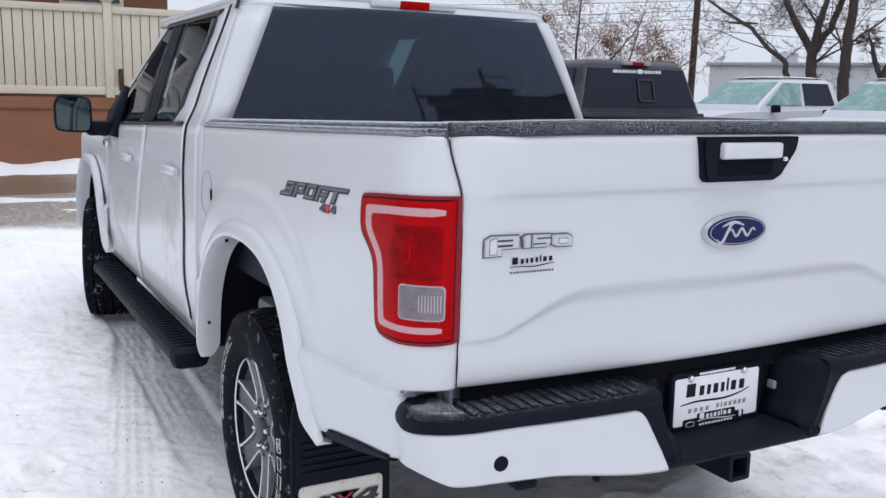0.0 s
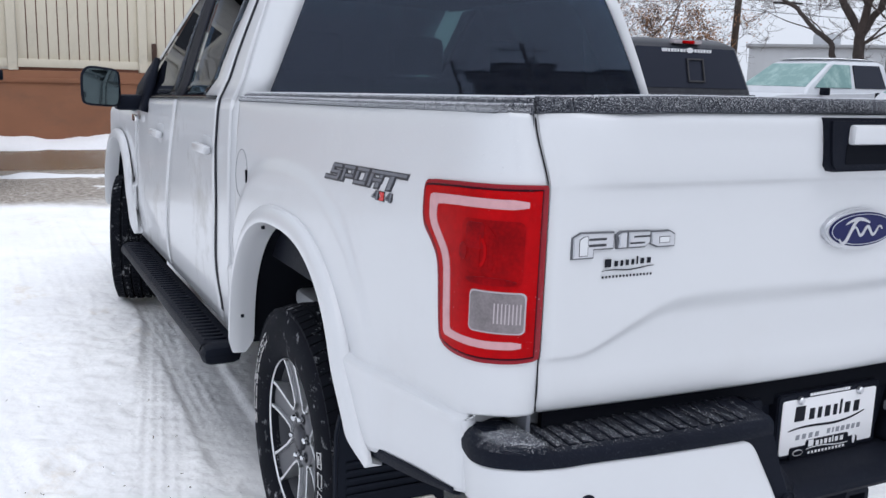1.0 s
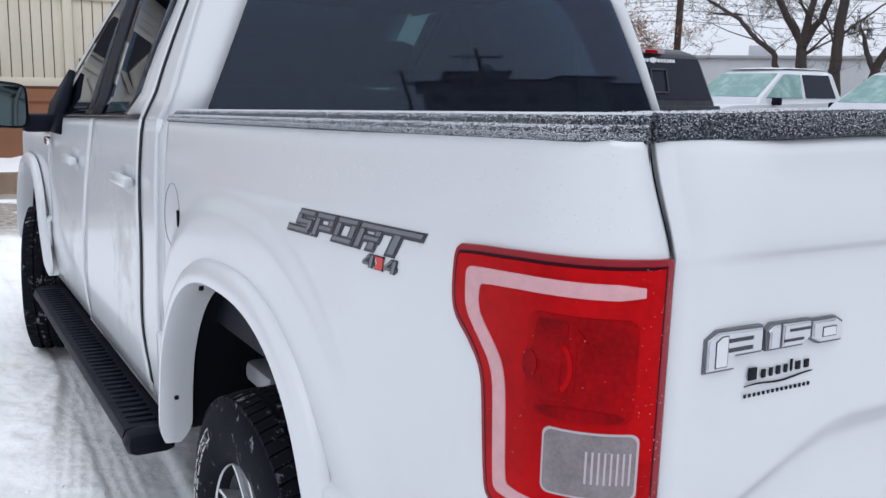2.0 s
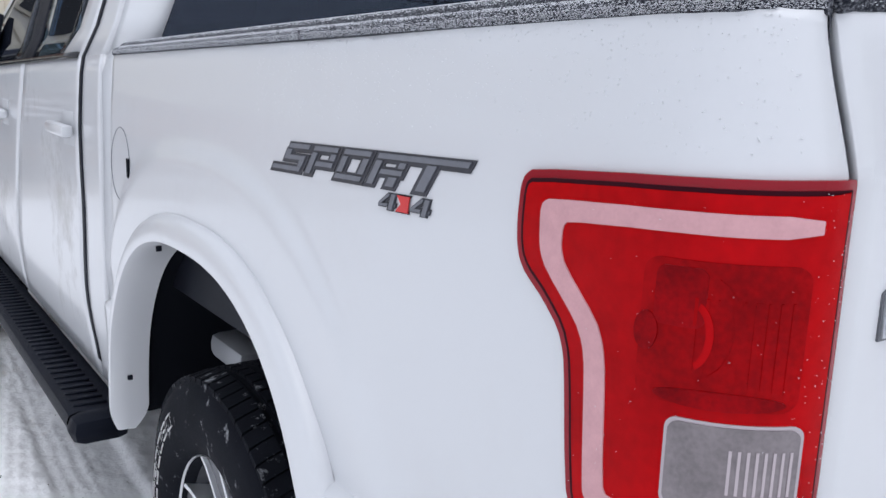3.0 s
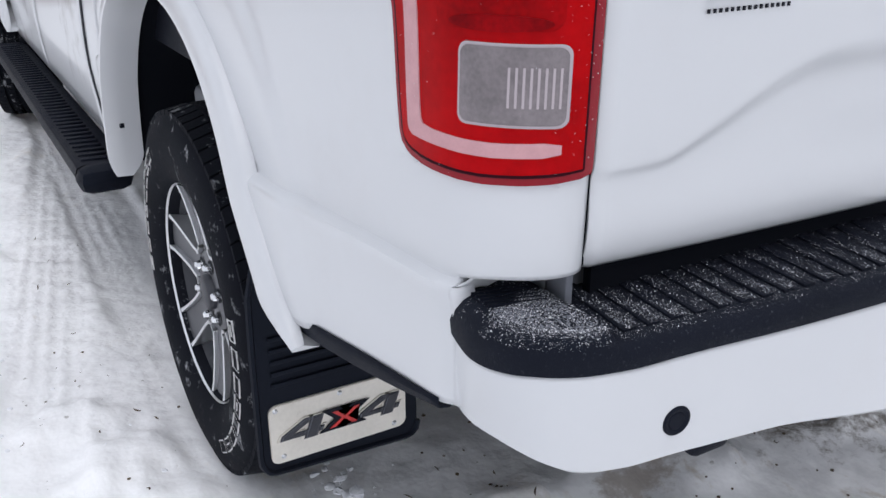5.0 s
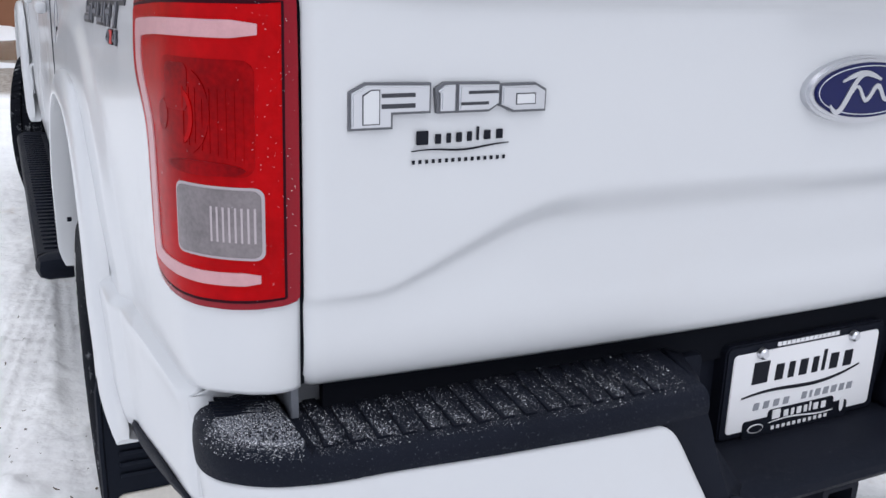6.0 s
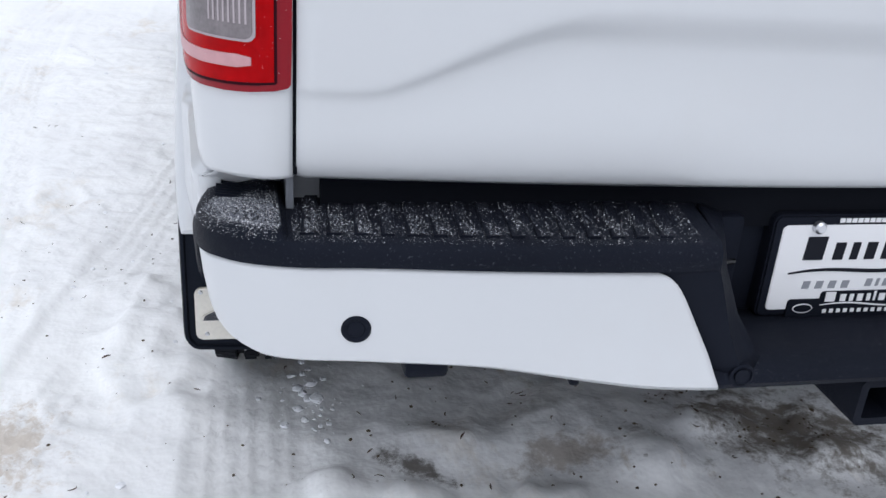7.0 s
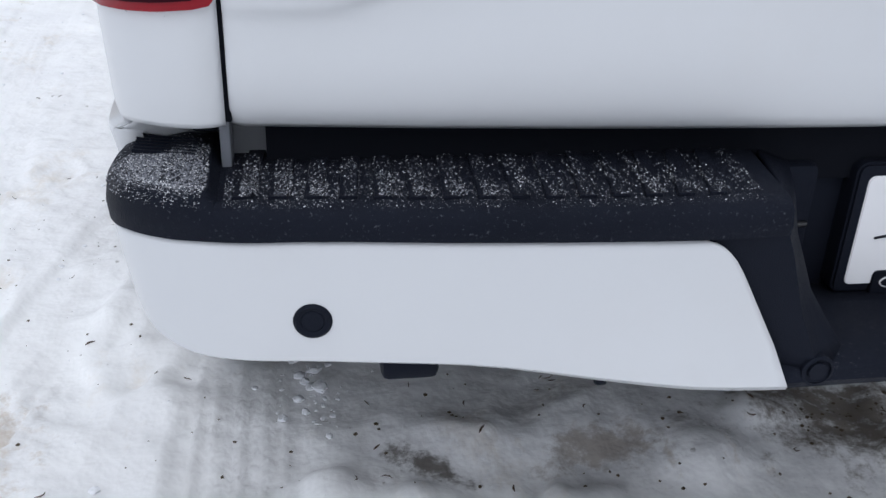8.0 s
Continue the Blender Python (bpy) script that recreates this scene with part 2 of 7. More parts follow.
def conform(polys, fn, thick, step_u=0.02, step_v=0.03):
    """Flat outlines (u, v), cut into cells and laid on a curved surface fn(u, v, out) as raised pieces."""
    bm = bmesh.new()
    for poly in polys:
        tmp = bmesh.new()
        bmesh.ops.triangulate(tmp, faces=[tmp.faces.new([tmp.verts.new((u, v, 0)) for u, v in poly])])
        us = [p[0] for p in poly]
        vs = [p[1] for p in poly]
        for k in range(1, int((max(us) - min(us)) / step_u) + 1):
            bmesh.ops.bisect_plane(tmp, geom=tmp.verts[:] + tmp.edges[:] + tmp.faces[:], plane_co=(min(us) + k * step_u, 0, 0), plane_no=(1, 0, 0))
        for k in range(1, int((max(vs) - min(vs)) / step_v) + 1):
            bmesh.ops.bisect_plane(tmp, geom=tmp.verts[:] + tmp.edges[:] + tmp.faces[:], plane_co=(0, min(vs) + k * step_v, 0), plane_no=(0, 1, 0))
        bmesh.ops.triangulate(tmp, faces=[f for f in tmp.faces if len(f.verts) > 4])
        top = {v: bm.verts.new(fn(v.co.x, v.co.y, thick)) for v in tmp.verts}
        low = {v: bm.verts.new(fn(v.co.x, v.co.y, 0.0)) for v in tmp.verts}
        for f in tmp.faces:
            bm.faces.new([top[v] for v in f.verts])
        for e in tmp.edges:
            if len(e.link_faces) == 1:
                a, b = e.verts
                bm.faces.new((top[a], top[b], low[b], low[a]))
        tmp.free()
    bmesh.ops.recalc_face_normals(bm, faces=bm.faces[:])
    return bm


def moved(bm, fn):
    for v in bm.verts:
        v.co = fn(v.co)
    return bm


# ---- the pickup truck: shared shapes ----
HALF = [(0.50, 0.955), (0.60, 0.972), (0.68, 0.986), (0.76, 0.988), (0.80, 0.989), (0.827, 0.987), (0.836, 0.969), (0.848, 0.968), (0.88, 0.969), (0.95, 0.973), (1.10, 0.972),
        (1.22, 0.968), (1.30, 0.963), (1.36, 0.958), (1.41, 0.9545), (1.435, 0.952), (1.446, 0.948), (1.453, 0.940), (1.458, 0.922)]
CORNER = [(0.0, 0.137, 0.010), (0.0134, 0.125, 0.004), (0.036, 0.102, 0.004), (0.072, 0.070, 0.020), (0.107, 0.045, 0.045), (0.148, 0.028, 0.079),
          (0.192, 0.020, 0.120), (0.254, 0.016, 0.180), (0.354, 0.012, 0.280), (0.524, 0.006, 0.450), (0.874, 0.0, 0.800)]
OFFS = [(a, o) for a, o, y in CORNER]
BACK = [(a, y) for a, o, y in CORNER]
ARC_FRONT = 1.80 - 0.28 + 0.354
HUB_Y, HUB_Z, AXLES = 1.13, 0.415, 3.683
ARCH_Y, ARCH_W, ARCH_Z, ARCH_H = 1.169, 0.615, 0.42, 0.69


def half_width(z):
    return smooth_table(HALF, z)


def rake(y, z):
    """The truck stands a little nose-down: its upper lines fall towards the front."""
    return max(0.0, y) * (0.015 * ease(0.65, 1.25, z) + 0.0085 * ease(1.33, 1.43, z))


def rear_lean(z):
    """How the rear face swells backwards up to the lamp's top and falls away above it."""
    return lerp_table([(0.87, 0.0), (1.0, -0.004), (1.29, -0.010), (1.316, -0.011), (1.335, -0.008), (1.44, 0.008)], z)


def bed_skin(a, z, out=0.0):
    """The bed's left flank and rear corner: a runs from the tailgate's edge round the corner and forwards."""
    def plan(t):
        if t >= 0.874:
            return 0.0, 0.28 + t - 0.354
        return smooth_table(OFFS, t), smooth_table(BACK, t)
    o, y = plan(a)
    o0, y0 = plan(max(0, a - 0.006))
    o1, y1 = plan(a + 0.006)
    tx, ty = o1 - o0, y1 - y0
    n = math.hypot(tx, ty)
    w = half_width(z - 0.019 * ease(0.80, 0.18, a)) - 0.018 * ease(0.50, 0.18, a) * ease(0.89, 0.80, z)
    end = 0.830 + 0.024 * ease(1.30, 1.44, z)
    y += rear_lean(z) * ease(0.22, 0.03, a)
    return Vector((-(w - o * (w - end) / 0.137) - out * ty / n, y + out * tx / n, z - rake(y, z)))


def flank(y, z, out=0.0):
    return bed_skin(max(0.2, y + 0.074), z, out)


def arch_sweep(z):
    """How far the arch's rear leg sweeps back towards its foot."""
    return 0.073 * ease(0.86, 0.62, z) ** 1.3


def arch_level(y, z, cy):
    if y < cy:
        y = min(cy, y + arch_sweep(z))
    return (abs(y - cy) / ARCH_W) ** 2.5 + (max(0, z - ARCH_Z) / ARCH_H) ** 2.5


def mirrored(bm):
    for v in bm.verts:
        v.co.x = -v.co.x
    bmesh.ops.reverse_faces(bm, faces=bm.faces[:])
    return bm


def both(name, maker, mat, parent, label="", **kw):
    """One part on the left, and its mirror image on the right."""
    left = part(name, maker(), mat, parent, label, **kw)
    right = part(name, mirrored(maker()), mat, parent, label, **kw)
    return left, right


truck = thing("pickup_truck", "white crew cab pickup truck with frosted black trim on snow", "pickup truck")


def corner_step(a):
    """The lower edge of the bed's corner over the bumper."""
    return smooth_table([(0, 0.873), (0.05, 0.872), (0.10, 0.869), (0.14, 0.862), (0.16, 0.857), (0.18, 0.855)], a)


def bed_side_mesh():
    us = [0.0, 0.007, 0.0134, 0.025, 0.041, 0.055, 0.066, 0.077, 0.088, 0.099, 0.110, 0.122, 0.134, 0.146, 0.153, 0.157, 0.160, 0.163, 0.167, 0.172, 0.178, 0.185, 0.192, 0.198, 0.205, 0.213] + span(0.225, ARC_FRONT, 94)
    vs = span(0, 0.27, 13) + [0.28, 0.286, 0.292, 0.3, 0.306] + span(0.32, 1, 54)

    def floor_line(a):
        y = 0.28 + a - 0.354
        return lerp_table([(0.03, 0.700), (0.10, 0.690), (0.20, 0.678), (0.30, 0.666), (0.38, 0.655), (0.53, 0.630), (1.6, 0.56), (1.8, 0.54)], y)

    def level(a, v):
        step = corner_step(a) if a < 0.165 else 0.836 + 0.019 * ease(0.80, 0.18, a)
        if v >= 0.3:
            return step + (1.458 - 0.010 * ease(0.13, 0.05, a) - step) * (v - 0.3) / 0.7
        return floor_line(max(a, 0.160)) + (step - floor_line(max(a, 0.160))) * v / 0.3

    def place(a, v):
        p = bed_skin(a, level(a, v))
        y, z = p.y, p.z
        ring = ((abs(y - ARCH_Y) / (ARCH_W + 0.15)) ** 2.5 + (max(0, z - ARCH_Z) / (ARCH_H + 0.15)) ** 2.5) ** 0.4
        p.x -= 0.013 * (1 - ease(0.945, 1.0, ring))
        p.x += 0.006 * ease(0.196, 0.160, a) ** 2 * ease(0.866, 0.846, z)
        return p

    def keep(a, v):
        if a < 0.1582 and v < 0.3:
            return False
        p = bed_skin(a, level(a, v))
        return arch_level(p.y, p.z, ARCH_Y) > 0.90
    return grid(us, vs, place, keep, True)


both("bed_side", bed_side_mesh, WHITE, truck, solid=0.018)


def flare_mesh(cy, z_rear, z_front):
    bm = bmesh.new()
    profile = [(-0.006, -0.012), (-0.005, 0.006), (0.000, 0.014), (0.012, 0.021), (0.036, 0.027), (0.048, 0.026), (0.052, 0.016), (0.054, -0.02), (0.057, -0.062)]
    rings = []
    for k in range(217):
        t = math.pi * k / 216
        c, s = math.cos(t), math.sin(t)
        y = math.copysign(abs(c) ** 0.8, c)
        z = s ** 0.8
        low = z_front if c > 0 else z_rear
        pz = ARCH_Z + ARCH_H * z
        if pz < low:
            continue
        ny, nz = (abs(y) ** 1.5) * math.copysign(1, y) / ARCH_W, (z ** 1.5) / ARCH_H
        n = math.hypot(ny, nz)
        ny, nz = ny / n, nz / n
        ring = []
        for d, o in profile:
            o *= 1 - 0.6 * max(0, 1 - (pz - low) / 0.07) ** 2
            qy, qz = cy + ARCH_W * y - ny * d - (arch_sweep(pz) if c < 0 else 0), pz - nz * d
            if c < 0:
                qy -= ease(0.672, z_rear, pz) ** 1.7 * (0.040 + 0.058 * d / 0.057)
            ring.append(bm.verts.new((-(lerp_table([(0.5, 0.982), (0.80, 0.984), (1.12, 0.976)], pz) + 0.008 + o), qy, qz)))
        rings.append(ring)
    for a, b in zip(rings, rings[1:]):
        for i in range(len(profile) - 1):
            bm.faces.new((a[i], b[i], b[i + 1], a[i + 1]))
    for ring in (rings[0], rings[-1]):
        bm.faces.new(ring if ring is rings[0] else ring[::-1])
    bmesh.ops.recalc_face_normals(bm, faces=bm.faces[:])
    return bm


for cy, zr, zf in ((ARCH_Y, 0.606, 0.515), (ARCH_Y + AXLES, 0.55, 0.55)):
    both("wheel_flare", lambda: flare_mesh(cy, zr, zf), WHITE, truck)


def liner_mesh(cy):
    """The dark well behind a wheel arch."""
    def place(t, x):
        c, s = math.cos(t), max(0.0, math.sin(t))
        return Vector((-x, cy + (ARCH_W - 0.040) * math.copysign(abs(c) ** 0.8, c), ARCH_Z + (ARCH_H - 0.040) * s ** 0.8))
    return grid(span(0.13, math.pi - 0.13, 30), [0.5, 0.7, 0.9, 0.930], place)


for cy in (ARCH_Y, ARCH_Y + AXLES):
    both("wheel_well_liner", lambda: liner_mesh(cy), BLACK_VOID, truck, solid=0.01)
    both("wheel_well_back", lambda: box(-0.52, -0.50, cy - 0.62, cy + 0.62, 0.45, 1.12), BLACK_VOID, truck, smooth=False)
both("flare_screw", lambda: moved(box(-0.006, 0.006, -0.006, 0.0, -0.006, 0.006, 0.002), lambda c: c + Vector((-0.985, ARCH_Y + 0.496, 0.668))), BLACK_PLASTIC, truck)
both("flare_screw", lambda: moved(box(-0.006, 0.006, -0.006, 0.0, -0.006, 0.006, 0.002), lambda c: c + Vector((-0.985, ARCH_Y + 0.22, 1.025))), BLACK_PLASTIC, truck)


def lower_trim_mesh():
    def place(t, s):
        y = 0.505 + (0.112 - 0.505) * t
        z = lerp_table([(0.03, 0.700), (0.10, 0.690), (0.20, 0.678), (0.30, 0.666), (0.38, 0.655), (0.53, 0.630)], y)
        thin = 1 - 0.45 * ease(0.5, 1, t)
        p = bed_skin(y + 0.074, z, [0.005, 0.008, 0.004, -0.010, -0.03][s] - 0.004 * ease(0.8, 1, t))
        p.z += [0.010, 0.0, -0.018, -0.026, -0.024][s] * thin
        return p
    return grid(span(0, 1, 16), [0, 1, 2, 3, 4], place, None, True)


both("lower_trim", lower_trim_mesh, BLACK_PLASTIC, truck, "black lower edge trim", solid=0.006)


def cap_x(x, y):
    """The cap follows the bed's rounded rear corner in towards the tailgate."""
    lip = 0.940 - 0.61 * lerp_table([(0.0, 0.126), (0.004, 0.108), (0.02, 0.070), (0.045, 0.045), (0.08, 0.028), (0.12, 0.02), (0.18, 0.016), (0.28, 0.012), (0.45, 0.006), (0.8, 0)], y)
    inner = lerp_table([(0.03, 0.860), (0.14, 0.884)], y)
    if x >= 0.938:
        return lip + (x - 0.938) * lerp_table([(0, 0.3), (0.05, 1.0)], y)
    return inner + (lip - inner) * (x - 0.884) / 0.054


def cap_set(y):
    """The cap's rear end stands back with the bed's corner."""
    return 0.010 * ease(0.10, 0.0, y)


def rail_cap_mesh():
    shape = [(0.925, 1.445), (0.947, 1.4465), (0.9515, 1.449), (0.9515, 1.455), (0.948, 1.462), (0.943, 1.4655), (0.9385, 1.4635), (0.936, 1.4645), (0.932, 1.471), (0.924, 1.4765),
             (0.905, 1.479), (0.890, 1.476), (0.884, 1.463), (0.884, 1.42)]
    ys = [0.0, 0.004, 0.010, 0.02, 0.03, 0.045, 0.06, 0.08] + span(0.1, 1.76, 40) + [1.79, 1.80]
    bm = bmesh.new()
    rings = []
    for y in ys:
        k = 0.94 if y in (0.0, 1.80) else 1.0
        rings.append([bm.verts.new((-cap_x(x, y), y + cap_set(y), 1.43 + (z - 1.43) * k - 0.0235 * y)) for x, z in shape])
    for a, b in zip(rings, rings[1:]):
        for i in range(len(shape) - 1):
            bm.faces.new((a[i], a[i + 1], b[i + 1], b[i]))
    bm.faces.new(rings[0])
    bm.faces.new(rings[-1][::-1])
    bmesh.ops.recalc_face_normals(bm, faces=bm.faces[:])
    return bm


both("rail_cap", rail_cap_mesh, RIMED, truck, "frost-covered black bed rail cap")

def gate_seal_mesh():
    """The dark joint beside the tailgate."""
    return grid([-0.8345, -0.8245], span(0.875, 1.440, 24), lambda x, z: Vector((x - 0.024 * ease(1.30, 1.44, z), 0.0135 + rear_lean(z), z)))


both("gate_seal", gate_seal_mesh, BLACK_VOID, truck, smooth=False, solid=0.006)


def corner_return_mesh():
    """The rolled flange where the bed's corner is cut out over the bumper."""
    line = [(0.160, z) for z in span(0.694, 0.842, 12)] + [(t, corner_step(t) - 0.012 * ease(0.140, 0.160, t)) for t in (0.1592, 0.158, 0.156, 0.153, 0.150, 0.147, 0.144, 0.14, 0.12, 0.10, 0.08, 0.06, 0.04, 0.02, 0.0)]

    def place(i, k):
        a, z = line[i]
        turn = ease(12, 18, i)
        o = [-0.006, -0.010, -0.015, -0.022, -0.034][k] * (1 - turn) + [-0.010, -0.018, -0.032, -0.055, -0.080][k] * turn
        p = bed_skin(a, z, o)
        p.y -= [0.0, 0.005, 0.009, 0.011, 0.012][k] * (1 - turn)
        p.z -= [0.0, 0.0016, 0.0064, 0.016, 0.027][k] * turn
        return p
    return grid(range(len(line)), range(5), place)


both("corner_flange", corner_return_mesh, WHITE, truck, solid=0.003)

# bed inside
part("bed_floor", box(-0.80, 0.80, 0.06, 1.80, 0.93, 0.96), BLACK_PLASTIC, truck)
part("bed_headboard", box(-0.90, 0.90, 1.775, 1.80, 0.96, 1.425, 0.005), WHITE, truck)
both("bed_inner_wall", lambda: box(-0.885, -0.865, 0.03, 1.775, 0.88, 1.425, 0.004), BLACK_PLASTIC, truck)
both("bed_wheel_box", lambda: box(-0.865, -0.64, 0.72, 1.62, 0.96, 1.13, 0.02), BLACK_PLASTIC, truck)
both("gate_pillar", lambda: box(-0.864, -0.838, 0.03, 0.10, 0.86, 1.42, 0.004), BLACK_VOID, truck)
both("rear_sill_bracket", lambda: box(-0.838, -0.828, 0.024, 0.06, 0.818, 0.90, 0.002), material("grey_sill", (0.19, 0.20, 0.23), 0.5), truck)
# the sill's grey has the shade under the tailgate put into it
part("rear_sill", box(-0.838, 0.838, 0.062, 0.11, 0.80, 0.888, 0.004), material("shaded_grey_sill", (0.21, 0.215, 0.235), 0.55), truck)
# black sheet standing in for the shade between tailgate and bumper
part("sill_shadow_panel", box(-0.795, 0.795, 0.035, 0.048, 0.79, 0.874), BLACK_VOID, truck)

# ---- tailgate ----
GATE_X = 0.8258


def gate_face(x, z, out=0.0):
    ax = abs(x)
    x *= 1 + 0.024 * ease(1.30, 1.44, z) / GATE_X
    y = smooth_table([(0.866, 0.020), (0.88, 0.008), (0.90, 0.003), (0.94, 0.0), (1.20, 0.0), (1.27, -0.002), (1.305, -0.004), (1.310, -0.0065), (1.315, -0.0125), (1.335, -0.019),
                      (1.38, -0.024), (1.425, -0.022), (1.440, -0.014), (1.447, 0.0)], z)
    if z > 1.1:
        y *= 1 - 0.85 * ease(0.66, 0.80, ax)
    line = smooth_table([(0, 1.088), (0.35, 1.090), (0.48, 1.086), (0.54, 1.072), (0.60, 1.046), (0.67, 1.012), (0.72, 0.991), (0.76, 0.986), (0.83, 0.986)], ax)
    width = lerp_table([(0, 0.055), (0.45, 0.050), (0.70, 0.018), (0.83, 0.012)], ax)
    depth = lerp_table([(0, 0.020), (0.5, 0.019), (0.72, 0.006), (0.83, 0.004)], ax)
    y += depth * ease(line, line - width, z) * (1 - ease(line - width, 0.90, z))
    y += 0.008 * ease(0.814, 0.8262, ax) ** 2 - 0.007 * (1 - (ax / 0.82) ** 2)
    y += rear_lean(z) * ease(0.68, 0.82, ax)
    z_up = (0.004 + 0.006 * ease(0.84, 0.5, ax)) * ease(1.36, 1.447, z)
    return Vector((x, y - out, z + z_up - 0.013 * (1 - (ax / 0.82) ** 2) * ease(0.95, 0.87, z)))


tailgate = part("tailgate", grid(sorted(span(-GATE_X, GATE_X, 150) + [-0.8245, 0.8245]), span(0.870, 1.447, 110), gate_face), WHITE, truck, solid=0.03)
tailgate_cap = box(-0.8575, 0.8575, -0.028, 0.075, 1.446, 1.479, 0.010)
bmesh.ops.subdivide_edges(tailgate_cap, edges=[e for e in tailgate_cap.edges if abs(e.verts[0].co.x - e.verts[1].co.x) > 1], cuts=40)
for v in tailgate_cap.verts:
    if v.co.y < 0.02:
        v.co.y += 0.030 * ease(0.66, 0.80, abs(v.co.x))
    v.co.z += 0.006 * ease(0.84, 0.5, abs(v.co.x))
part("tailgate_cap", tailgate_cap, RIMED, tailgate, "black tailgate cap covered with frozen drops")


def plate_outline(pts, y0, y1, bevel=0.003):
    """An outline in x and z, pushed out from y1 to y0 with softened front edges."""
    bm = bmesh.new()
    f = bm.faces.new([bm.verts.new((x, y1, z)) for x, z in pts])
    out = bmesh.ops.extrude_face_region(bm, geom=[f])
    vs = [g for g in out["geom"] if isinstance(g, bmesh.types.BMVert)]
    for v in vs:
        v.co.y = y0
    bmesh.ops.recalc_face_normals(bm, faces=bm.faces[:])
    if bevel:
        es = [e for e in bm.edges if abs(e.verts[0].co.y - y0) < 1e-6 and abs(e.verts[1].co.y - y0) < 1e-6]
        bmesh.ops.bevel(bm, geom=es, offset=bevel, segments=2, affect="EDGES")
    return bm


def rounded(x0, x1, z0, z1, r, n=5):
    pts = []
    for cx, cz, a0 in ((x1 - r, z1 - r, 0), (x0 + r, z1 - r, 90), (x0 + r, z0 + r, 180), (x1 - r, z0 + r, 270)):
        for k in range(n + 1):
            a = radians(a0 + 90 * k / n)
            pts.append((cx + r * math.cos(a), cz + r * math.sin(a)))
    return pts


def oval(cx, cz, a, b, n=48):
    return [(cx + a * math.cos(2 * math.pi * k / n), cz + b * math.sin(2 * math.pi * k / n)) for k in range(n)]


gate_handle = part("gate_handle", plate_outline([(-0.172, 1.446), (-0.168, 1.40), (-0.158, 1.345), (-0.145, 1.332), (0.085, 1.332), (0.115, 1.345), (0.165, 1.41), (0.172, 1.446)], -0.045, 0.0, 0.006), BLACK_PLASTIC, tailgate, "black tailgate handle surround")
# flat black plate standing in for the shaded hollow below the lever
part("recess_shade", plate_outline(rounded(-0.118, 0.075, 1.348, 1.392, 0.006), -0.0465, -0.03, 0), BLACK_VOID, gate_handle)
part("handle_lever", moved(box(-0.114, 0.095, -0.062, -0.035, 1.390, 1.432, 0.008), lambda c: c), WHITE, gate_handle, "white handle lever")
part("rear_camera", moved(box(-0.0055, 0.0055, -0.052, -0.04, -0.0055, 0.0055, 0.0025), lambda c: c + Vector((0.118, 0, 1.388))), PLATE_WHITE, gate_handle)

# oval emblem: silver rim, blue field, silver inner line and a plain flourish
emblem = part("oval_emblem", plate_outline(oval(0.006, 1.199, 0.115, 0.0475), -0.014, 0.004, 0.004), SILVER, tailgate, "blue oval emblem with a silver rim")
part("emblem_field", plate_outline(oval(0.006, 1.199, 0.103, 0.0385), -0.017, -0.010, 0.001), EMBLEM_BLUE, emblem)


def flourish(points, width, y):
    bm = bmesh.new()
    rows = []
    for i, (x, z) in enumerate(points):
        x0, z0 = points[max(0, i - 1)]
        x1, z1 = points[min(len(points) - 1, i + 1)]
        d = math.hypot(x1 - x0, z1 - z0) or 1
        nx, nz = -(z1 - z0) / d, (x1 - x0) / d
        w = width * (0.35 + 0.65 * math.sin(math.pi * min(1, max(0, (i + 0.5) / len(points)))))
        rows.append([bm.verts.new((x + nx * w, y, z + nz * w)), bm.verts.new((x - nx * w, y, z - nz * w))])
    for a, b in zip(rows, rows[1:]):
        bm.faces.new((a[0], b[0], b[1], a[1]))
    out = bmesh.ops.extrude_face_region(bm, geom=bm.faces[:])
    for v in out["geom"]:
        if isinstance(v, bmesh.types.BMVert):
            v.co.y += 0.0015
    bmesh.ops.recalc_face_normals(bm, faces=bm.faces[:])
    return bm


def curve_points(fn, n=24):
    return [fn(k / n) for k in range(n + 1)]


rim_line = bmesh.new()
add_tube(rim_line, [(0.006 + 0.097 * math.cos(a), -0.0172, 1.199 + 0.034 * math.sin(a)) for a in [2 * math.pi * k / 48 for k in range(49)]], 0.0009, 5, False)
part("emblem_line", rim_line, SILVER, emblem)
part("emblem_flourish", flourish(curve_points(lambda t: (-0.030 + 0.098 * t, 1.195 + 0.010 * math.sin(15.5 * t))), 0.0036, -0.0185), SILVER, emblem)
part("emblem_flourish", flourish(curve_points(lambda t: (-0.068 + 0.062 * t, 1.180 + 0.040 * t ** 2 - 0.012 * math.sin(6.2 * t))), 0.0046, -0.0187), SILVER, emblem)
part("emblem_flourish", flourish(curve_points(lambda t: (-0.050 + 0.075 * t, 1.212 + 0.011 * math.sin(3.0 * t))), 0.0040, -0.0186), SILVER, emblem)

# chrome model badge, kept to plain block shapes with dark slots
badge = part("model_badge", plate_outline([(-0.774, 1.178), (-0.774, 1.216), (-0.757, 1.224), (-0.682, 1.222), (-0.682, 1.194), (-0.728, 1.194), (-0.728, 1.178)], -0.011, 0.002, 0.002), SILVER, tailgate, "chrome block badge with dark edges")
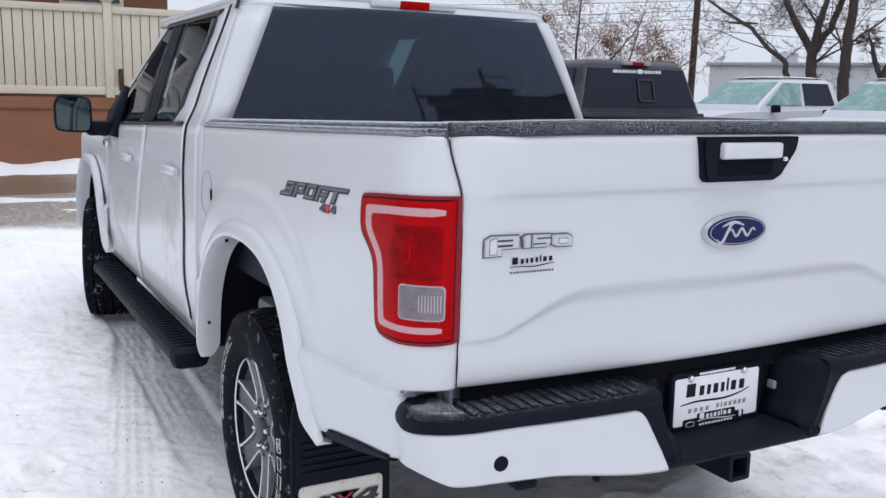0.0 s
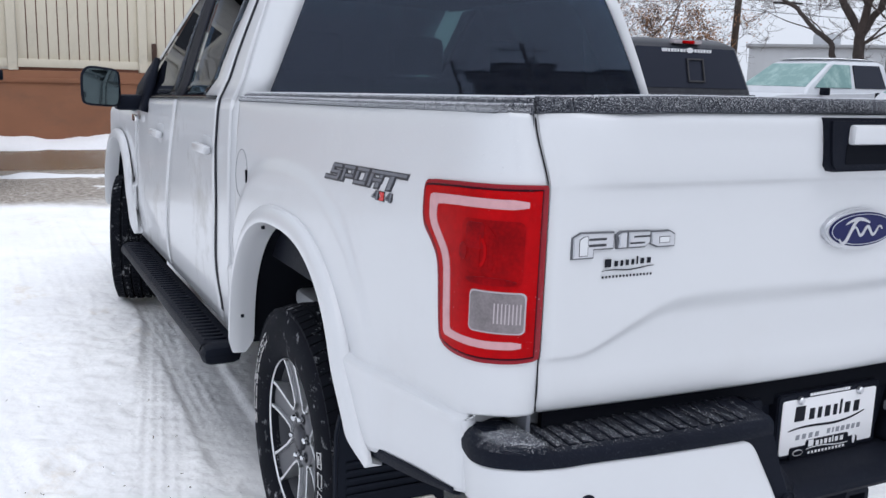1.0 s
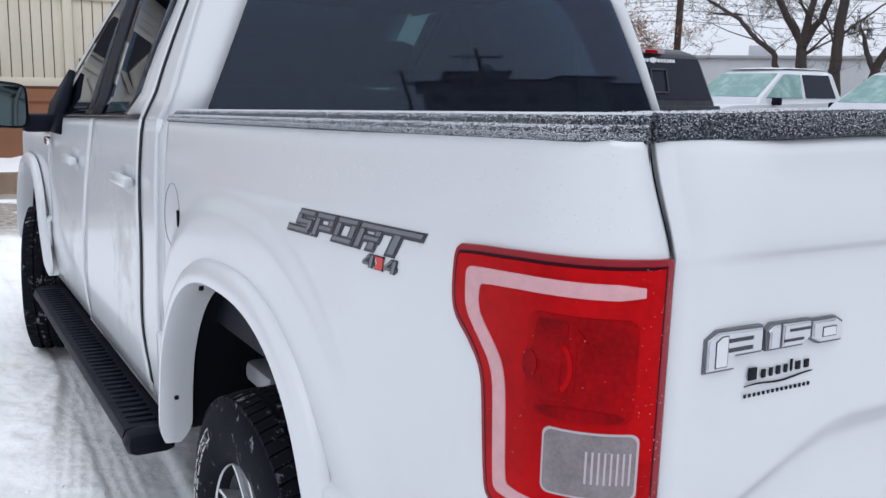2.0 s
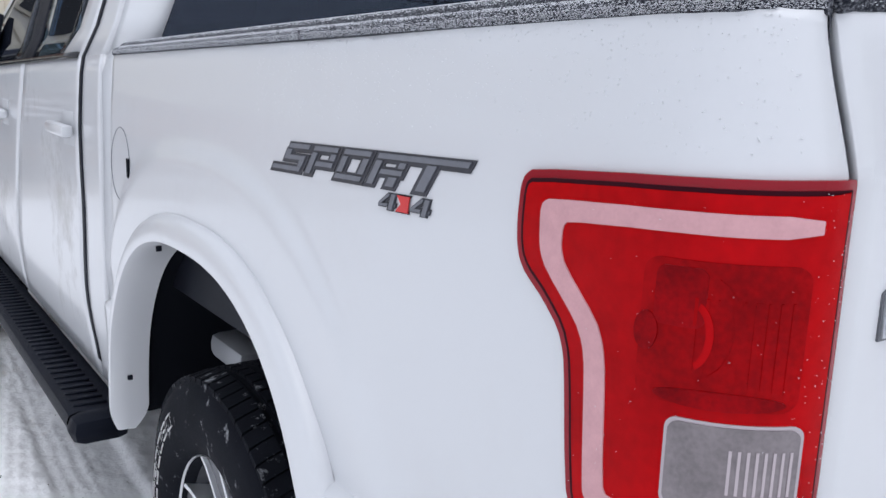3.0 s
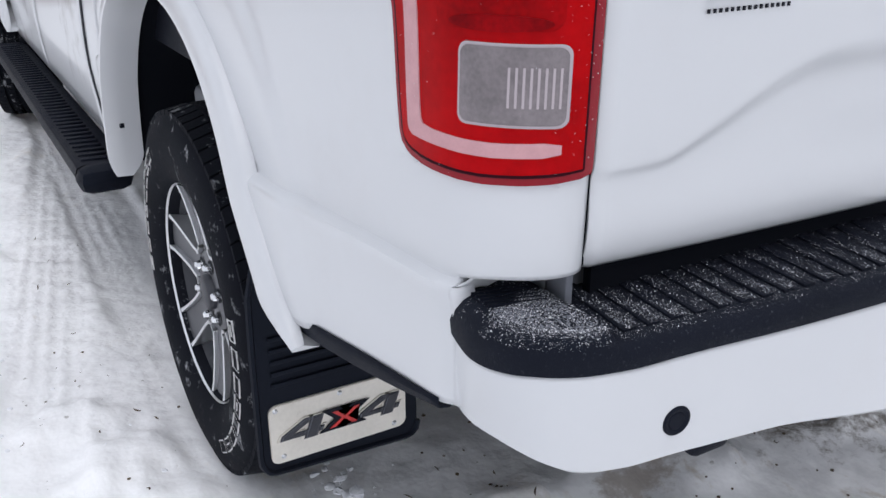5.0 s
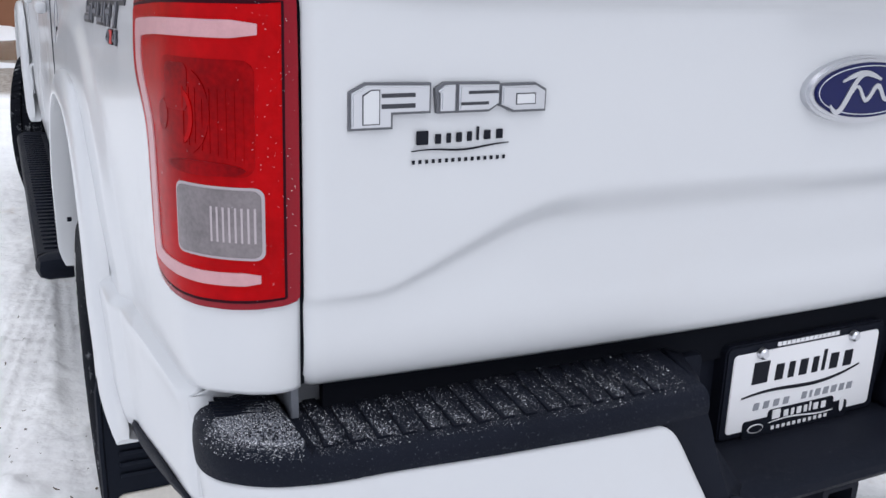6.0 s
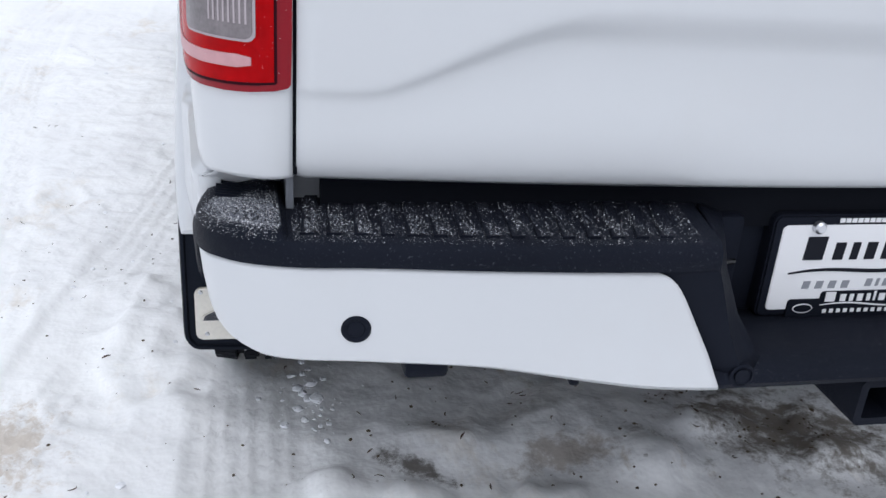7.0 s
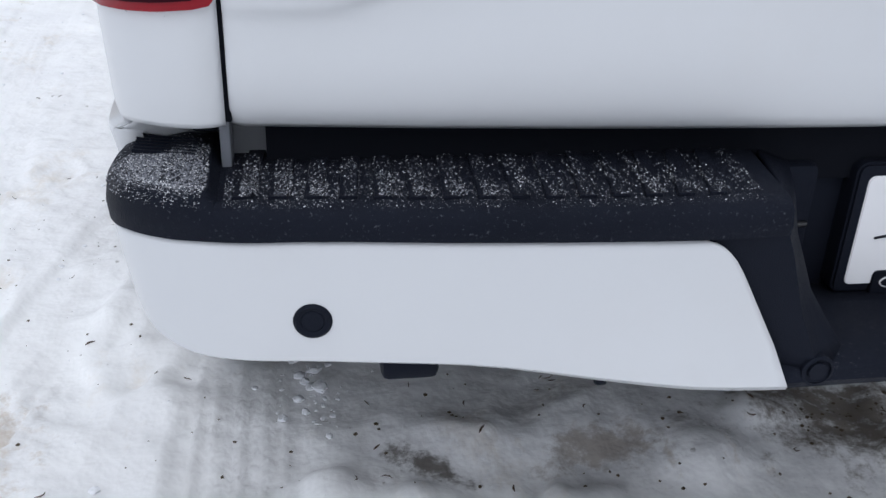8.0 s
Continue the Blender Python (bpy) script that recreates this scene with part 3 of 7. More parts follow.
for pts in ([(-0.671, 1.216), (-0.662, 1.222), (-0.650, 1.222), (-0.650, 1.193), (-0.668, 1.193), (-0.668, 1.212)],
            [(-0.645, 1.222), (-0.594, 1.221), (-0.594, 1.200), (-0.606, 1.193), (-0.645, 1.193)],
            [(-0.590, 1.219), (-0.545, 1.219), (-0.532, 1.212), (-0.532, 1.191), (-0.573, 1.191), (-0.590, 1.198)]):
    part("badge_block", plate_outline(pts, -0.011, 0.002, 0.002), SILVER, badge)
BADGE_GAP = material("badge_gap_white", (0.62, 0.63, 0.65), 0.4)
for x0, x1, z0, z1 in ((-0.740, -0.700, 1.2105, 1.2150), (-0.740, -0.700, 1.1985, 1.2035), (-0.634, -0.596, 1.2115, 1.2150), (-0.643, -0.608, 1.1990, 1.2025)):
    part("badge_slot", box(x0, x1, -0.0118, -0.010, z0, z1), BADGE_DARK, badge, smooth=False)
for grown, y, mat in ((0.0012, -0.0116, BADGE_DARK), (0.0, -0.0119, BADGE_GAP)):
    g = grown
    part("badge_slot", plate_outline([(-0.761 - g, 1.1825 - g), (-0.761 - g, 1.213 + g), (-0.752, 1.2185 + g), (-0.743 + g, 1.2185 + g), (-0.743 + g, 1.1825 - g)], y, -0.010, 0), mat, badge)
    part("badge_slot", plate_outline([(-0.571 - g, 1.1985 - g), (-0.571 - g, 1.2095 + g), (-0.547 + g, 1.2095 + g), (-0.547 + g, 1.1985 - g)], y, -0.010, 0), mat, badge)

# dealer sticker: plain dark bars of the writing's size
sticker = part("dealer_sticker", flourish(curve_points(lambda t: (-0.700 + 0.125 * t, 1.1475 + 0.0012 * math.sin(9 * t) + 0.004 * t ** 4)), 0.0011, -0.002), INK, tailgate, "black sticker lines")
x = -0.697
for k, w in enumerate((0.0205, 0.0105, 0.0080, 0.0100, 0.0085, 0.0045, 0.0120, 0.0120)):
    low = 1.1545 + 0.0004 * k
    part("sticker_bar", box(x + w * 0.14, x + w * 0.86, -0.0028, -0.0005, low, low + (0.0160 if k in (0, 5) else 0.0112), 0.0008), INK, sticker)
    x += w + 0.0042
for k in range(15):
    x = -0.699 + k * 0.00835
    part("sticker_bar", box(x, x + 0.0032, -0.0022, -0.0005, 1.1328, 1.1372), INK, sticker, smooth=False)

for pts in ([(-0.777, 1.175), (-0.777, 1.2175), (-0.758, 1.227), (-0.679, 1.225), (-0.679, 1.191), (-0.725, 1.191), (-0.725, 1.175)],
            [(-0.674, 1.218), (-0.663, 1.225), (-0.647, 1.225), (-0.647, 1.190), (-0.671, 1.190)],
            [(-0.6475, 1.225), (-0.5925, 1.224), (-0.5925, 1.198), (-0.605, 1.190), (-0.6475, 1.190)],
            [(-0.592, 1.222), (-0.544, 1.222), (-0.529, 1.214), (-0.529, 1.188), (-0.574, 1.188), (-0.592, 1.196)]):
    part("badge_edge", plate_outline(pts, -0.0065, 0.002, 0), BADGE_EDGE, badge)
badge.location.y = -0.0025
sticker.location.y = -0.0035
emblem.location = (-0.011, -0.0068, 0.0)
gate_handle.location.y = -0.006

# ---- tail lamps ----
LAMP = [(0.010, 1.320), (0.004, 1.313), (0.004, 0.991), (0.010, 0.984), (0.06, 0.979), (0.13, 0.976), (0.195, 0.979), (0.228, 0.986), (0.246, 1.0), (0.252, 1.05), (0.257, 1.11), (0.261, 1.142), (0.270, 1.164),
        (0.294, 1.188), (0.322, 1.209), (0.331, 1.221), (0.336, 1.236), (0.338, 1.256), (0.337, 1.291), (0.332, 1.303), (0.320, 1.310), (0.17, 1.318)]
LIGHT = [(0.043, 1.292), (0.17, 1.291), (0.290, 1.285), (0.299, 1.281), (0.302, 1.272), (0.300, 1.244), (0.297, 1.232), (0.288, 1.218), (0.245, 1.178), (0.234, 1.160), (0.229, 1.138), (0.223, 1.024), (0.220, 1.015), (0.212, 1.010),
         (0.12, 1.006), (0.043, 1.009), (0.043, 1.024), (0.12, 1.021), (0.193, 1.025), (0.199, 1.034), (0.204, 1.138), (0.209, 1.164), (0.219, 1.184), (0.264, 1.226), (0.271, 1.242),
         (0.270, 1.262), (0.264, 1.267), (0.17, 1.273), (0.043, 1.274)]


def softened(poly):
    """Cuts each corner of an outline once."""
    out = []
    for p, q in zip(poly, poly[1:] + poly[:1]):
        out += [tuple(a * 0.8 + b * 0.2 for a, b in zip(p, q)), tuple(a * 0.2 + b * 0.8 for a, b in zip(p, q))]
    return out


def inset(poly, d):
    area = sum(a[0] * b[1] - b[0] * a[1] for a, b in zip(poly, poly[1:] + poly[:1]))
    s = 1 if area > 0 else -1
    out = []
    for i, p in enumerate(poly):
        a, b = poly[i - 1], poly[(i + 1) % len(poly)]
        e0 = Vector((p[0] - a[0], p[1] - a[1])).normalized()
        e1 = Vector((b[0] - p[0], b[1] - p[1])).normalized()
        n = Vector((-e0.y - e1.y, e0.x + e1.x)) * s
        n = n.normalized() / max(0.4, math.sqrt((1 + e0.dot(e1)) / 2))
        out.append((p[0] + n.x * d, p[1] + n.y * d))
    return out


LAMP = softened(LAMP)
LIGHT = softened(LIGHT)


def on_corner(base):
    return lambda a, z, out: bed_skin(a, z, base + out + 0.001 * ease(0.14, 0.02, a))


def tail_lamp(flip):
    mir = mirrored if flip else (lambda b: b)
    lamp = part("tail_lamp", mir(conform([LAMP], on_corner(-0.004), 0.009)), RED_RIM, truck, "red tail lamp with a pale C-shaped light bar")
    part("lamp_seal", mir(conform([[(max(u, 0.019), z) for u, z in inset(LAMP, 0.0080)]], on_corner(0.002), 0.0045)), LAMP_GAP, lamp)
    part("red_lens", mir(conform([[(max(u, 0.022), z) for u, z in inset(LAMP, 0.0118)]], on_corner(0.002), 0.0052, 0.012, 0.02)), RED_LENS, lamp)
    part("light_bar", mir(conform([LIGHT], on_corner(0.0045), 0.0042, 0.012, 0.02)), LIGHT_BAR, lamp, "pale frosted light bar")
    # darker reds carry the shade of the bulb cell behind the lens
    part("stop_lens", mir(conform([rounded(0.046, 0.172, 1.130, 1.252, 0.014)], on_corner(0.0045), 0.0036, 0.012, 0.02)), RED_DEEP, lamp)
    part("bulb_dark_patch", mir(conform([oval(0.166, 1.188, 0.011, 0.017, 16)], on_corner(0.0060), 0.0030)), RED_DARK, lamp)
    part("bulb_dark_patch", mir(conform([rounded(0.118, 0.160, 1.196, 1.246, 0.008)], on_corner(0.0060), 0.0028)), RED_DARK, lamp)
    part("reflector_bowl", mir(conform([oval(0.105, 1.137, 0.050, 0.008, 24)], on_corner(0.0060), 0.0030)), RED_DARK, lamp)
    for n, (ca, cz, ra, rz) in enumerate(((0.120, 1.196, 0.030, 0.046), (0.128, 1.190, 0.018, 0.030))):
        arc = [(ca + ra * math.cos(radians(t)), cz + rz * math.sin(radians(t))) for t in range(110, 251, 14)]
        back = [(ca + (ra - 0.006) * math.cos(radians(t)), cz + (rz - 0.006) * math.sin(radians(t))) for t in range(250, 109, -14)]
        part("reflector_ring", mir(conform([arc + back], on_corner(0.0070), 0.0022)), (RED_DEEP, RED_LENS)[n], lamp)
    for k in range(9):
        a = 0.056 + k * 0.0085
        part("lens_rib", mir(conform([[(a, 1.146 + 0.002 * k), (a + 0.0026, 1.146 + 0.002 * k), (a + 0.0026, 1.222), (a, 1.222)]], on_corner(0.0070), 0.0017)), RED_DEEP, lamp)
    rim = part("reverse_lens", mir(conform([rounded(0.038, 0.142, 1.038, 1.119, 0.010)], on_corner(0.0045), 0.0040, 0.012, 0.02)), LENS_SHINE, lamp, "clear reversing lens")
    part("reverse_reflector", mir(conform([rounded(0.041, 0.139, 1.041, 1.116, 0.009)], on_corner(0.0070), 0.0026, 0.012, 0.02)), CLEAR_LENS, rim)
    for k in range(8):
        a = 0.046 + k * 0.0062
        part("reverse_rib", mir(conform([[(a, 1.058), (a + 0.0022, 1.058), (a + 0.0022, 1.097), (a, 1.097)]], on_corner(0.0085), 0.0018)), LENS_SHINE, rim)


tail_lamp(False)
tail_lamp(True)

# ---- figures and flank decals ----
FOUR = ([(0, 0.10), (0, 0.36), (0.46, 1), (0.62, 1), (0.62, 0.80), (0.30, 0.36), (0.62, 0.36), (0.62, 0.10)], [(0.62, -0.10), (0.94, -0.10), (0.94, 1), (0.62, 1)], [(0.94, 0.10), (1.06, 0.10), (1.06, 0.36), (0.94, 0.36)])
CROSS = ([(0, 0.02), (0.27, 0.02), (0.5, 0.34), (0.73, 0.02), (1, 0.02), (0.65, 0.5), (1, 0.98), (0.73, 0.98), (0.5, 0.66), (0.27, 0.98), (0, 0.98), (0.35, 0.5)],)


def figure(kind, swell):
    """A wide slanting four or cross in a unit box, its bars swollen or thinned a little."""
    bm = bmesh.new()
    for poly in FOUR if kind == "four" else CROSS:
        pts = inset(poly, -swell) if swell else poly
        bmesh.ops.triangulate(bm, faces=[bm.faces.new([bm.verts.new((u + (0.18 if kind == "four" else 0.10) * (h - 0.5), h, 0)) for u, h in pts])])
    return bm


BARS = {"S": ((0.10, 1.02, 0.78, 1), (0.06, 0.34, 0.52, 0.80), (0.06, 1, 0.39, 0.61), (0.74, 1, 0.16, 0.45), (-0.36, 0.96, 0, 0.22)),
        "P": ((0, 0.26, 0, 0.78), (0, 1, 0.78, 1), (0.74, 1, 0.5, 0.78), (0.26, 1, 0.28, 0.5)),
        "O": ((0, 1, 0.78, 1), (0, 0.26, 0.22, 0.78), (0.74, 1, 0.22, 0.78), (0, 1, 0, 0.22)),
        "R": ((0, 0.26, 0, 0.78), (0, 1, 0.78, 1), (0.74, 1, 0.55, 0.78), (0.26, 1, 0.34, 0.55), (0.60, 0.92, 0, 0.34)),
        "T": ((-0.30, 1.42, 0.78, 1), (0.34, 0.66, 0, 0.80))}


def block_word(grow):
    """The flank's word in squared slanting capitals, made of bars."""
    bm = bmesh.new()
    for i, c in enumerate("SPORT"):
        for u0, u1, h0, h1 in BARS[c]:
            pts = [(u0 - grow, h0 - grow), (u1 + grow, h0 - grow), (u1 + grow, h1 + grow), (u0 - grow, h1 + grow)]
            bm.faces.new([bm.verts.new(((i * 1.17 + u) + 0.42 * h, h, 0)) for u, h in pts])
    return bm


def flank_letters(words, height, y0, y1, z, mat, parent, out, bold):
    """Block words on the left flank between two places, raised a little from the paint."""
    bm = block_word(0.07 if bold > 0.03 else -0.035) if words == "SPORT" else figure("four" if words == "4" else "cross", bold)
    xs = [v.co.x for v in bm.verts]
    hs = [v.co.y for v in bm.verts]
    bmesh.ops.triangulate(bm, faces=bm.faces[:])
    for v in bm.verts:
        u = (v.co.x - min(xs)) / (max(xs) - min(xs))
        h = (v.co.y - min(hs)) / (max(hs) - min(hs))
        yy = y0 + (y1 - y0) * u
        v.co = flank(yy, z + height * h - 0.020 * (yy - 0.55), out)
    res = bmesh.ops.extrude_face_region(bm, geom=bm.faces[:])
    for v in res["geom"]:
        if isinstance(v, bmesh.types.BMVert):
            v.co.x -= 0.0012
    bmesh.ops.recalc_face_normals(bm, faces=bm.faces[:])
    return part("decal_letters", bm, mat, parent, smooth=False)


decal = flank_letters("SPORT", 0.046, 0.852, 0.338, 1.259, BADGE_DARK, truck, 0.0006, 0.05)
tagged(decal, "dark grey and mid grey sport lettering")
flank_letters("SPORT", 0.0385, 0.842, 0.346, 1.2640, BADGE_GREY, decal, 0.0022, 0.012)
for words, y0, y1 in (("4", 0.530, 0.487), ("X", 0.490, 0.456), ("4", 0.458, 0.415)):
    flank_letters(words, 0.022, y0, y1, 1.235, INK if words == "X" else BADGE_DARK, decal, 0.0006, 0.07)
    flank_letters(words, 0.019, y0 - 0.002, y1 + 0.002, 1.2365, BADGE_RED if words == "X" else BADGE_GREY, decal, 0.0022, -0.03 if words == "X" else -0.05)

# fuel door: a round-ended seam, and a black sliver for the shade in its dimple
seam = bmesh.new()
add_tube(seam, [flank(1.712 + 0.078 * math.sin(a), 1.185 - 0.085 * math.cos(a), 0.0005) for a in [2 * math.pi * k / 40 for k in range(41)]], 0.0010, 5)
fuel = part("fuel_door_seam", seam, BADGE_GREY, truck)
part("dimple_shade", moved(box(-0.004, 0.0, -0.008, 0.008, -0.022, 0.022, 0.002), lambda c: c + flank(1.638, 1.183, 0.001)), BLACK_VOID, fuel)

# ---- rear bumper ----
BUMP = [(0.0, -0.098), (0.27, -0.098), (0.40, -0.102), (0.60, -0.094), (0.757, -0.081), (0.83, -0.076), (0.880, -0.062), (0.919, -0.035), (0.939, 0.0), (0.946, 0.04), (0.942, 0.075), (0.932, 0.12), (0.912, 0.20)]
BUMP_ARC = [0.0]
for (xa, ya), (xb, yb) in zip(BUMP, BUMP[1:]):
    BUMP_ARC.append(BUMP_ARC[-1] + math.hypot(xb - xa, yb - ya))


def bump_at(s):
    x = smooth_table([(a, p[0]) for a, p in zip(BUMP_ARC, BUMP)], s)
    y = smooth_table([(a, p[1]) for a, p in zip(BUMP_ARC, BUMP)], s)
    return x, y


def bump_low(x):
    return smooth_table([(0.0, 0.610), (0.27, 0.612), (0.36, 0.620), (0.47, 0.634), (0.60, 0.651), (0.72, 0.656), (0.835, 0.660), (0.885, 0.664), (0.92, 0.674), (0.935, 0.680), (0.95, 0.684)], x)


def bump_top(x):
    return lerp_table([(0.0, 0.790), (0.40, 0.792), (0.72, 0.796), (0.85, 0.796), (0.92, 0.793), (0.938, 0.788), (0.949, 0.783)], x)


def bumper_cap_mesh():
    rows = span(0, 0.84, 16) + [0.88, 0.91, 0.935, 0.955, 0.972, 0.986, 0.995, 1.0]

    def place(s, v):
        x, y = bump_at(s)
        lo, hi = bump_low(x), bump_top(x)
        # the inner end slants, with a rounded upper corner
        if s < 0.47:
            edge = lerp_table([(0.0, 0.274), (0.3, 0.298), (0.55, 0.323), (0.76, 0.344), (0.86, 0.356), (0.92, 0.367), (0.955, 0.378), (0.98, 0.392), (0.995, 0.408), (1.0, 0.418)], v)
            x = edge + (bump_at(0.47)[0] - edge) * (s - 0.27) / 0.20
            lo, hi = bump_low(x), bump_top(x)
            y = bump_at(x)[1]
        z = lo + (hi - lo) * v
        roll = 0.010 * (1 - ease(0, 0.06, v)) + 0.008 * ease(0.94, 1, v)
        curl = 0.004 * (1 - v) ** 2 * ease(0.55, 0.9, x) + 0.012 * (1 - v) ** 1.3 * ease(0.80, 0.935, x) * (1 - 0.7 * ease(0.01, 0.08, y))
        nx = ease(0.80, 0.95, x)
        y -= 0.016 * (1 - v) ** 2.2 * ease(0.62, 0.34, x)
        return Vector((-(x - (roll + curl) * nx), y + (roll + curl) * (1 - nx), z))
    end = BUMP_ARC[-1]
    return grid(span(0.27, 0.47, 18) + span(0.47, end, 56)[1:], rows, place, None, True)


bumper = part("rear_bumper", box(-0.80, 0.80, 0.060, 0.11, 0.66, 0.79, 0.01), BLACK_PLASTIC, truck, "rear bumper with white end caps and black step pads")
both("bumper_cap", bumper_cap_mesh, WHITE, bumper, "white painted bumper end", solid=0.012)


def pad_top(x):
    return 0.826 + 0.013 * ease(0.842, 0.852, x) - 0.005 * ease(0.90, 0.96, x)


def pad_point(s, k):
    """A place on the left step pad: k runs up the lip (0 to 6) and over the top (to 10)."""
    x, y = bump_at(s)
    nx = ease(0.80, 0.95, x)
    top = pad_top(x)
    lo = bump_top(x) - 0.003
    rows = [(-0.012, lo), (0.003, lo + 0.001), (0.0045, lo + (top - lo) * 0.35), (0.001, lo + (top - lo) * 0.72), (-0.006, top - 0.004), (-0.013, top - 0.001), (-0.022, top)]
    if k <= len(rows) - 1:
        i = min(len(rows) - 2, int(k))
        o, z = [a + (b - a) * (k - i) for a, b in zip(rows[i], rows[i + 1])]
        return Vector((-(x + o * nx), y - o * (1 - nx), z))
    f = (k - len(rows) + 1) / 4
    tx, ty = x - 0.022 * nx, y + 0.022 * (1 - nx)
    bx = x - 0.030 * ease(0.40, 0.305, x)
    if s > PAD_TURN:
        bx = 0.86 + 0.070 * (s - PAD_TURN) / (PAD_END - PAD_TURN)
    return Vector((-(tx + (bx - tx) * f), ty + (0.118 - ty) * f, top))


PAD_TURN = next(s for s in span(0.8, 1.0, 400) if bump_at(s)[0] > 0.86)
PAD_END = next(s for s in span(0.9, BUMP_ARC[-1], 400) if bump_at(s)[1] > 0.112)


def step_pad_mesh():
    return grid(span(0.305, PAD_END, 90), range(11), pad_point, None, True)


pads = both("step_pad", step_pad_mesh, FROSTED, bumper, "black plastic step pad under frozen drops")
for side, pad in zip((-1, 1), pads):
    for k in range(15):
        x = 0.375 + k * 0.0315
        lean = 0.10 + 0.25 * ease(0.6, 0.36, x)
        bm = bmesh.new()
        y1 = 0.072
        y0 = bump_at(x)[1] + 0.020
        vs = add_box(bm, -0.0085, 0.0085, 0, 1, 0.824, 0.8290, 0.0015)
        for v in bm.verts:
            t = v.co.y
            v.co.y = y0 + (y1 - y0) * t
            v.co.x = side * (x - lean * 0.12 * t + v.co.x)
        part("tread_rib", bm, FROSTED, pad)
    for k in range(6):
        bm = bmesh.new()
        vs = add_box(bm, 0, 1, -0.0012, 0.0012, 0.830, 0.8402, 0.0005)
        for v in bm.verts:
            t = v.co.x
            v.co = Vector((side * (0.862 + 0.062 * t), v.co.y + 0.046 + 0.0085 * k - 0.020 * (1 - t), v.co.z - 0.001 * t))
        part("corner_ridge", bm, FROSTED, pad)


# dark centre of the bumper: slanting shoulders, plate well, lower step
def shoulder_mesh():
    bm = bmesh.new()
    outer = [(-0.445, -0.092, 0.800), (-0.412, -0.093, 0.785), (-0.368, -0.092, 0.758), (-0.334, -0.091, 0.708), (-0.286, -0.090, 0.617)]
    ridge = [(-0.335, -0.088, 0.826), (-0.315, -0.100, 0.815), (-0.298, -0.104, 0.770), (-0.277, -0.106, 0.705), (-0.236, -0.106, 0.617)]
    inner = [(-0.300, -0.060, 0.826), (-0.275, -0.045, 0.812), (-0.262, -0.045, 0.765), (-0.242, -0.060, 0.705), (-0.212, -0.088, 0.652)]
    deep = [(-0.275, 0.050, 0.826), (-0.235, 0.050, 0.812), (-0.225, 0.048, 0.765), (-0.215, 0.046, 0.705), (-0.190, 0.040, 0.655)]
    rows = [[bm.verts.new(p) for p in line] for line in (outer, ridge, inner, deep)]
    for a, b in zip(rows, rows[1:]):
        for i in range(4):
            bm.faces.new((a[i], a[i + 1], b[i + 1], b[i]))
    bmesh.ops.subdivide_edges(bm, edges=bm.edges[:], cuts=2, smooth=0.4, use_grid_fill=True)
    bmesh.ops.recalc_face_normals(bm, faces=bm.faces[:])
    return bm


both("bumper_shoulder", shoulder_mesh, BLACK_PLASTIC, bumper, solid=0.004)
well = part("plate_well", box(-0.28, 0.28, 0.046, 0.058, 0.64, 0.84, 0.003), BLACK_PLASTIC, bumper)


def lower_step_mesh():
    rows = [(0.05, 0.652), (0.0, 0.650), (-0.06, 0.648), (-0.088, 0.643), (-0.104, 0.634), (-0.107, 0.622), (-0.100, 0.611), (-0.06, 0.607)]
    return grid(span(-0.285, 0.285, 20), range(len(rows)), lambda x, k: Vector((x, rows[k][0], rows[k][1])), None, True)


part("lower_step", lower_step_mesh(), FROSTED, bumper, solid=0.004)
for sx in (-1, 1):
    ring = bmesh.new()
    lathe(ring, [(0.0, -0.004), (0.010, -0.004), (0.0105, -0.001), (0.014, -0.001), (0.0145, -0.004), (0.018, -0.003), (0.018, 0.004)], 24, 0, "y")
    part("blanking_plug", moved(ring, lambda c: c + Vector((sx * 0.244, -0.1035, 0.634))), BLACK_PLASTIC, bumper)
    sensor = bmesh.new()
    lathe(sensor, [(0.0, -0.004), (0.010, -0.004), (0.0112, -0.003), (0.0125, -0.004), (0.016, -0.005), (0.0185, -0.003), (0.019, 0.004)], 28, 0, "y")
    part("parking_sensor", moved(sensor, lambda c: Matrix.Rotation(sx * 0.10, 3, "Z") @ c + Vector((sx * 0.757, -0.078, 0.710))), BLACK_PLASTIC, bumper)
    part("hook_mount", moved(box(-0.03, 0.03, -0.02, 0.03, -0.03, 0.0, 0.008), lambda c: c + Vector((sx * 0.66, -0.03, 0.644))), BLACK_PLASTIC, bumper)
    part("bumper_bolt", moved(box(-0.007, 0.007, -0.01, 0.01, -0.02, 0.0, 0.004), lambda c: c + Vector((sx * 0.458, -0.05, 0.619))), BLACK_PLASTIC, bumper)
plate_lamp = part("trailer_socket", box(-0.262, -0.205, 0.022, 0.048, 0.675, 0.812, 0.012), BLACK_PLASTIC, bumper, "black trailer wiring socket cover")
part("socket_hinge", box(-0.255, -0.212, 0.018, 0.026, 0.738, 0.746, 0.002), BLACK_GLOSS, plate_lamp)
part("plate_light", box(0.207, 0.220, 0.004, 0.03, 0.727, 0.750, 0.003), material("plate_light_lens", (0.24, 0.25, 0.28), 0.2), bumper)

# dealer plate: white board in a black surround; the words are brand names, so plain bars
plate = part("dealer_plate", plate_outline(rounded(-0.172, 0.166, 0.652, 0.812, 0.012), 0.020, 0.046, 0.003), BLACK_PLASTIC, bumper, "white dealer plate in a black plate surround")
plate.location.x = 0.008
part("plate_board", plate_outline(rounded(-0.158, 0.152, 0.663, 0.797, 0.008), 0.0185, 0.03, 0.001), PLATE_WHITE, plate)


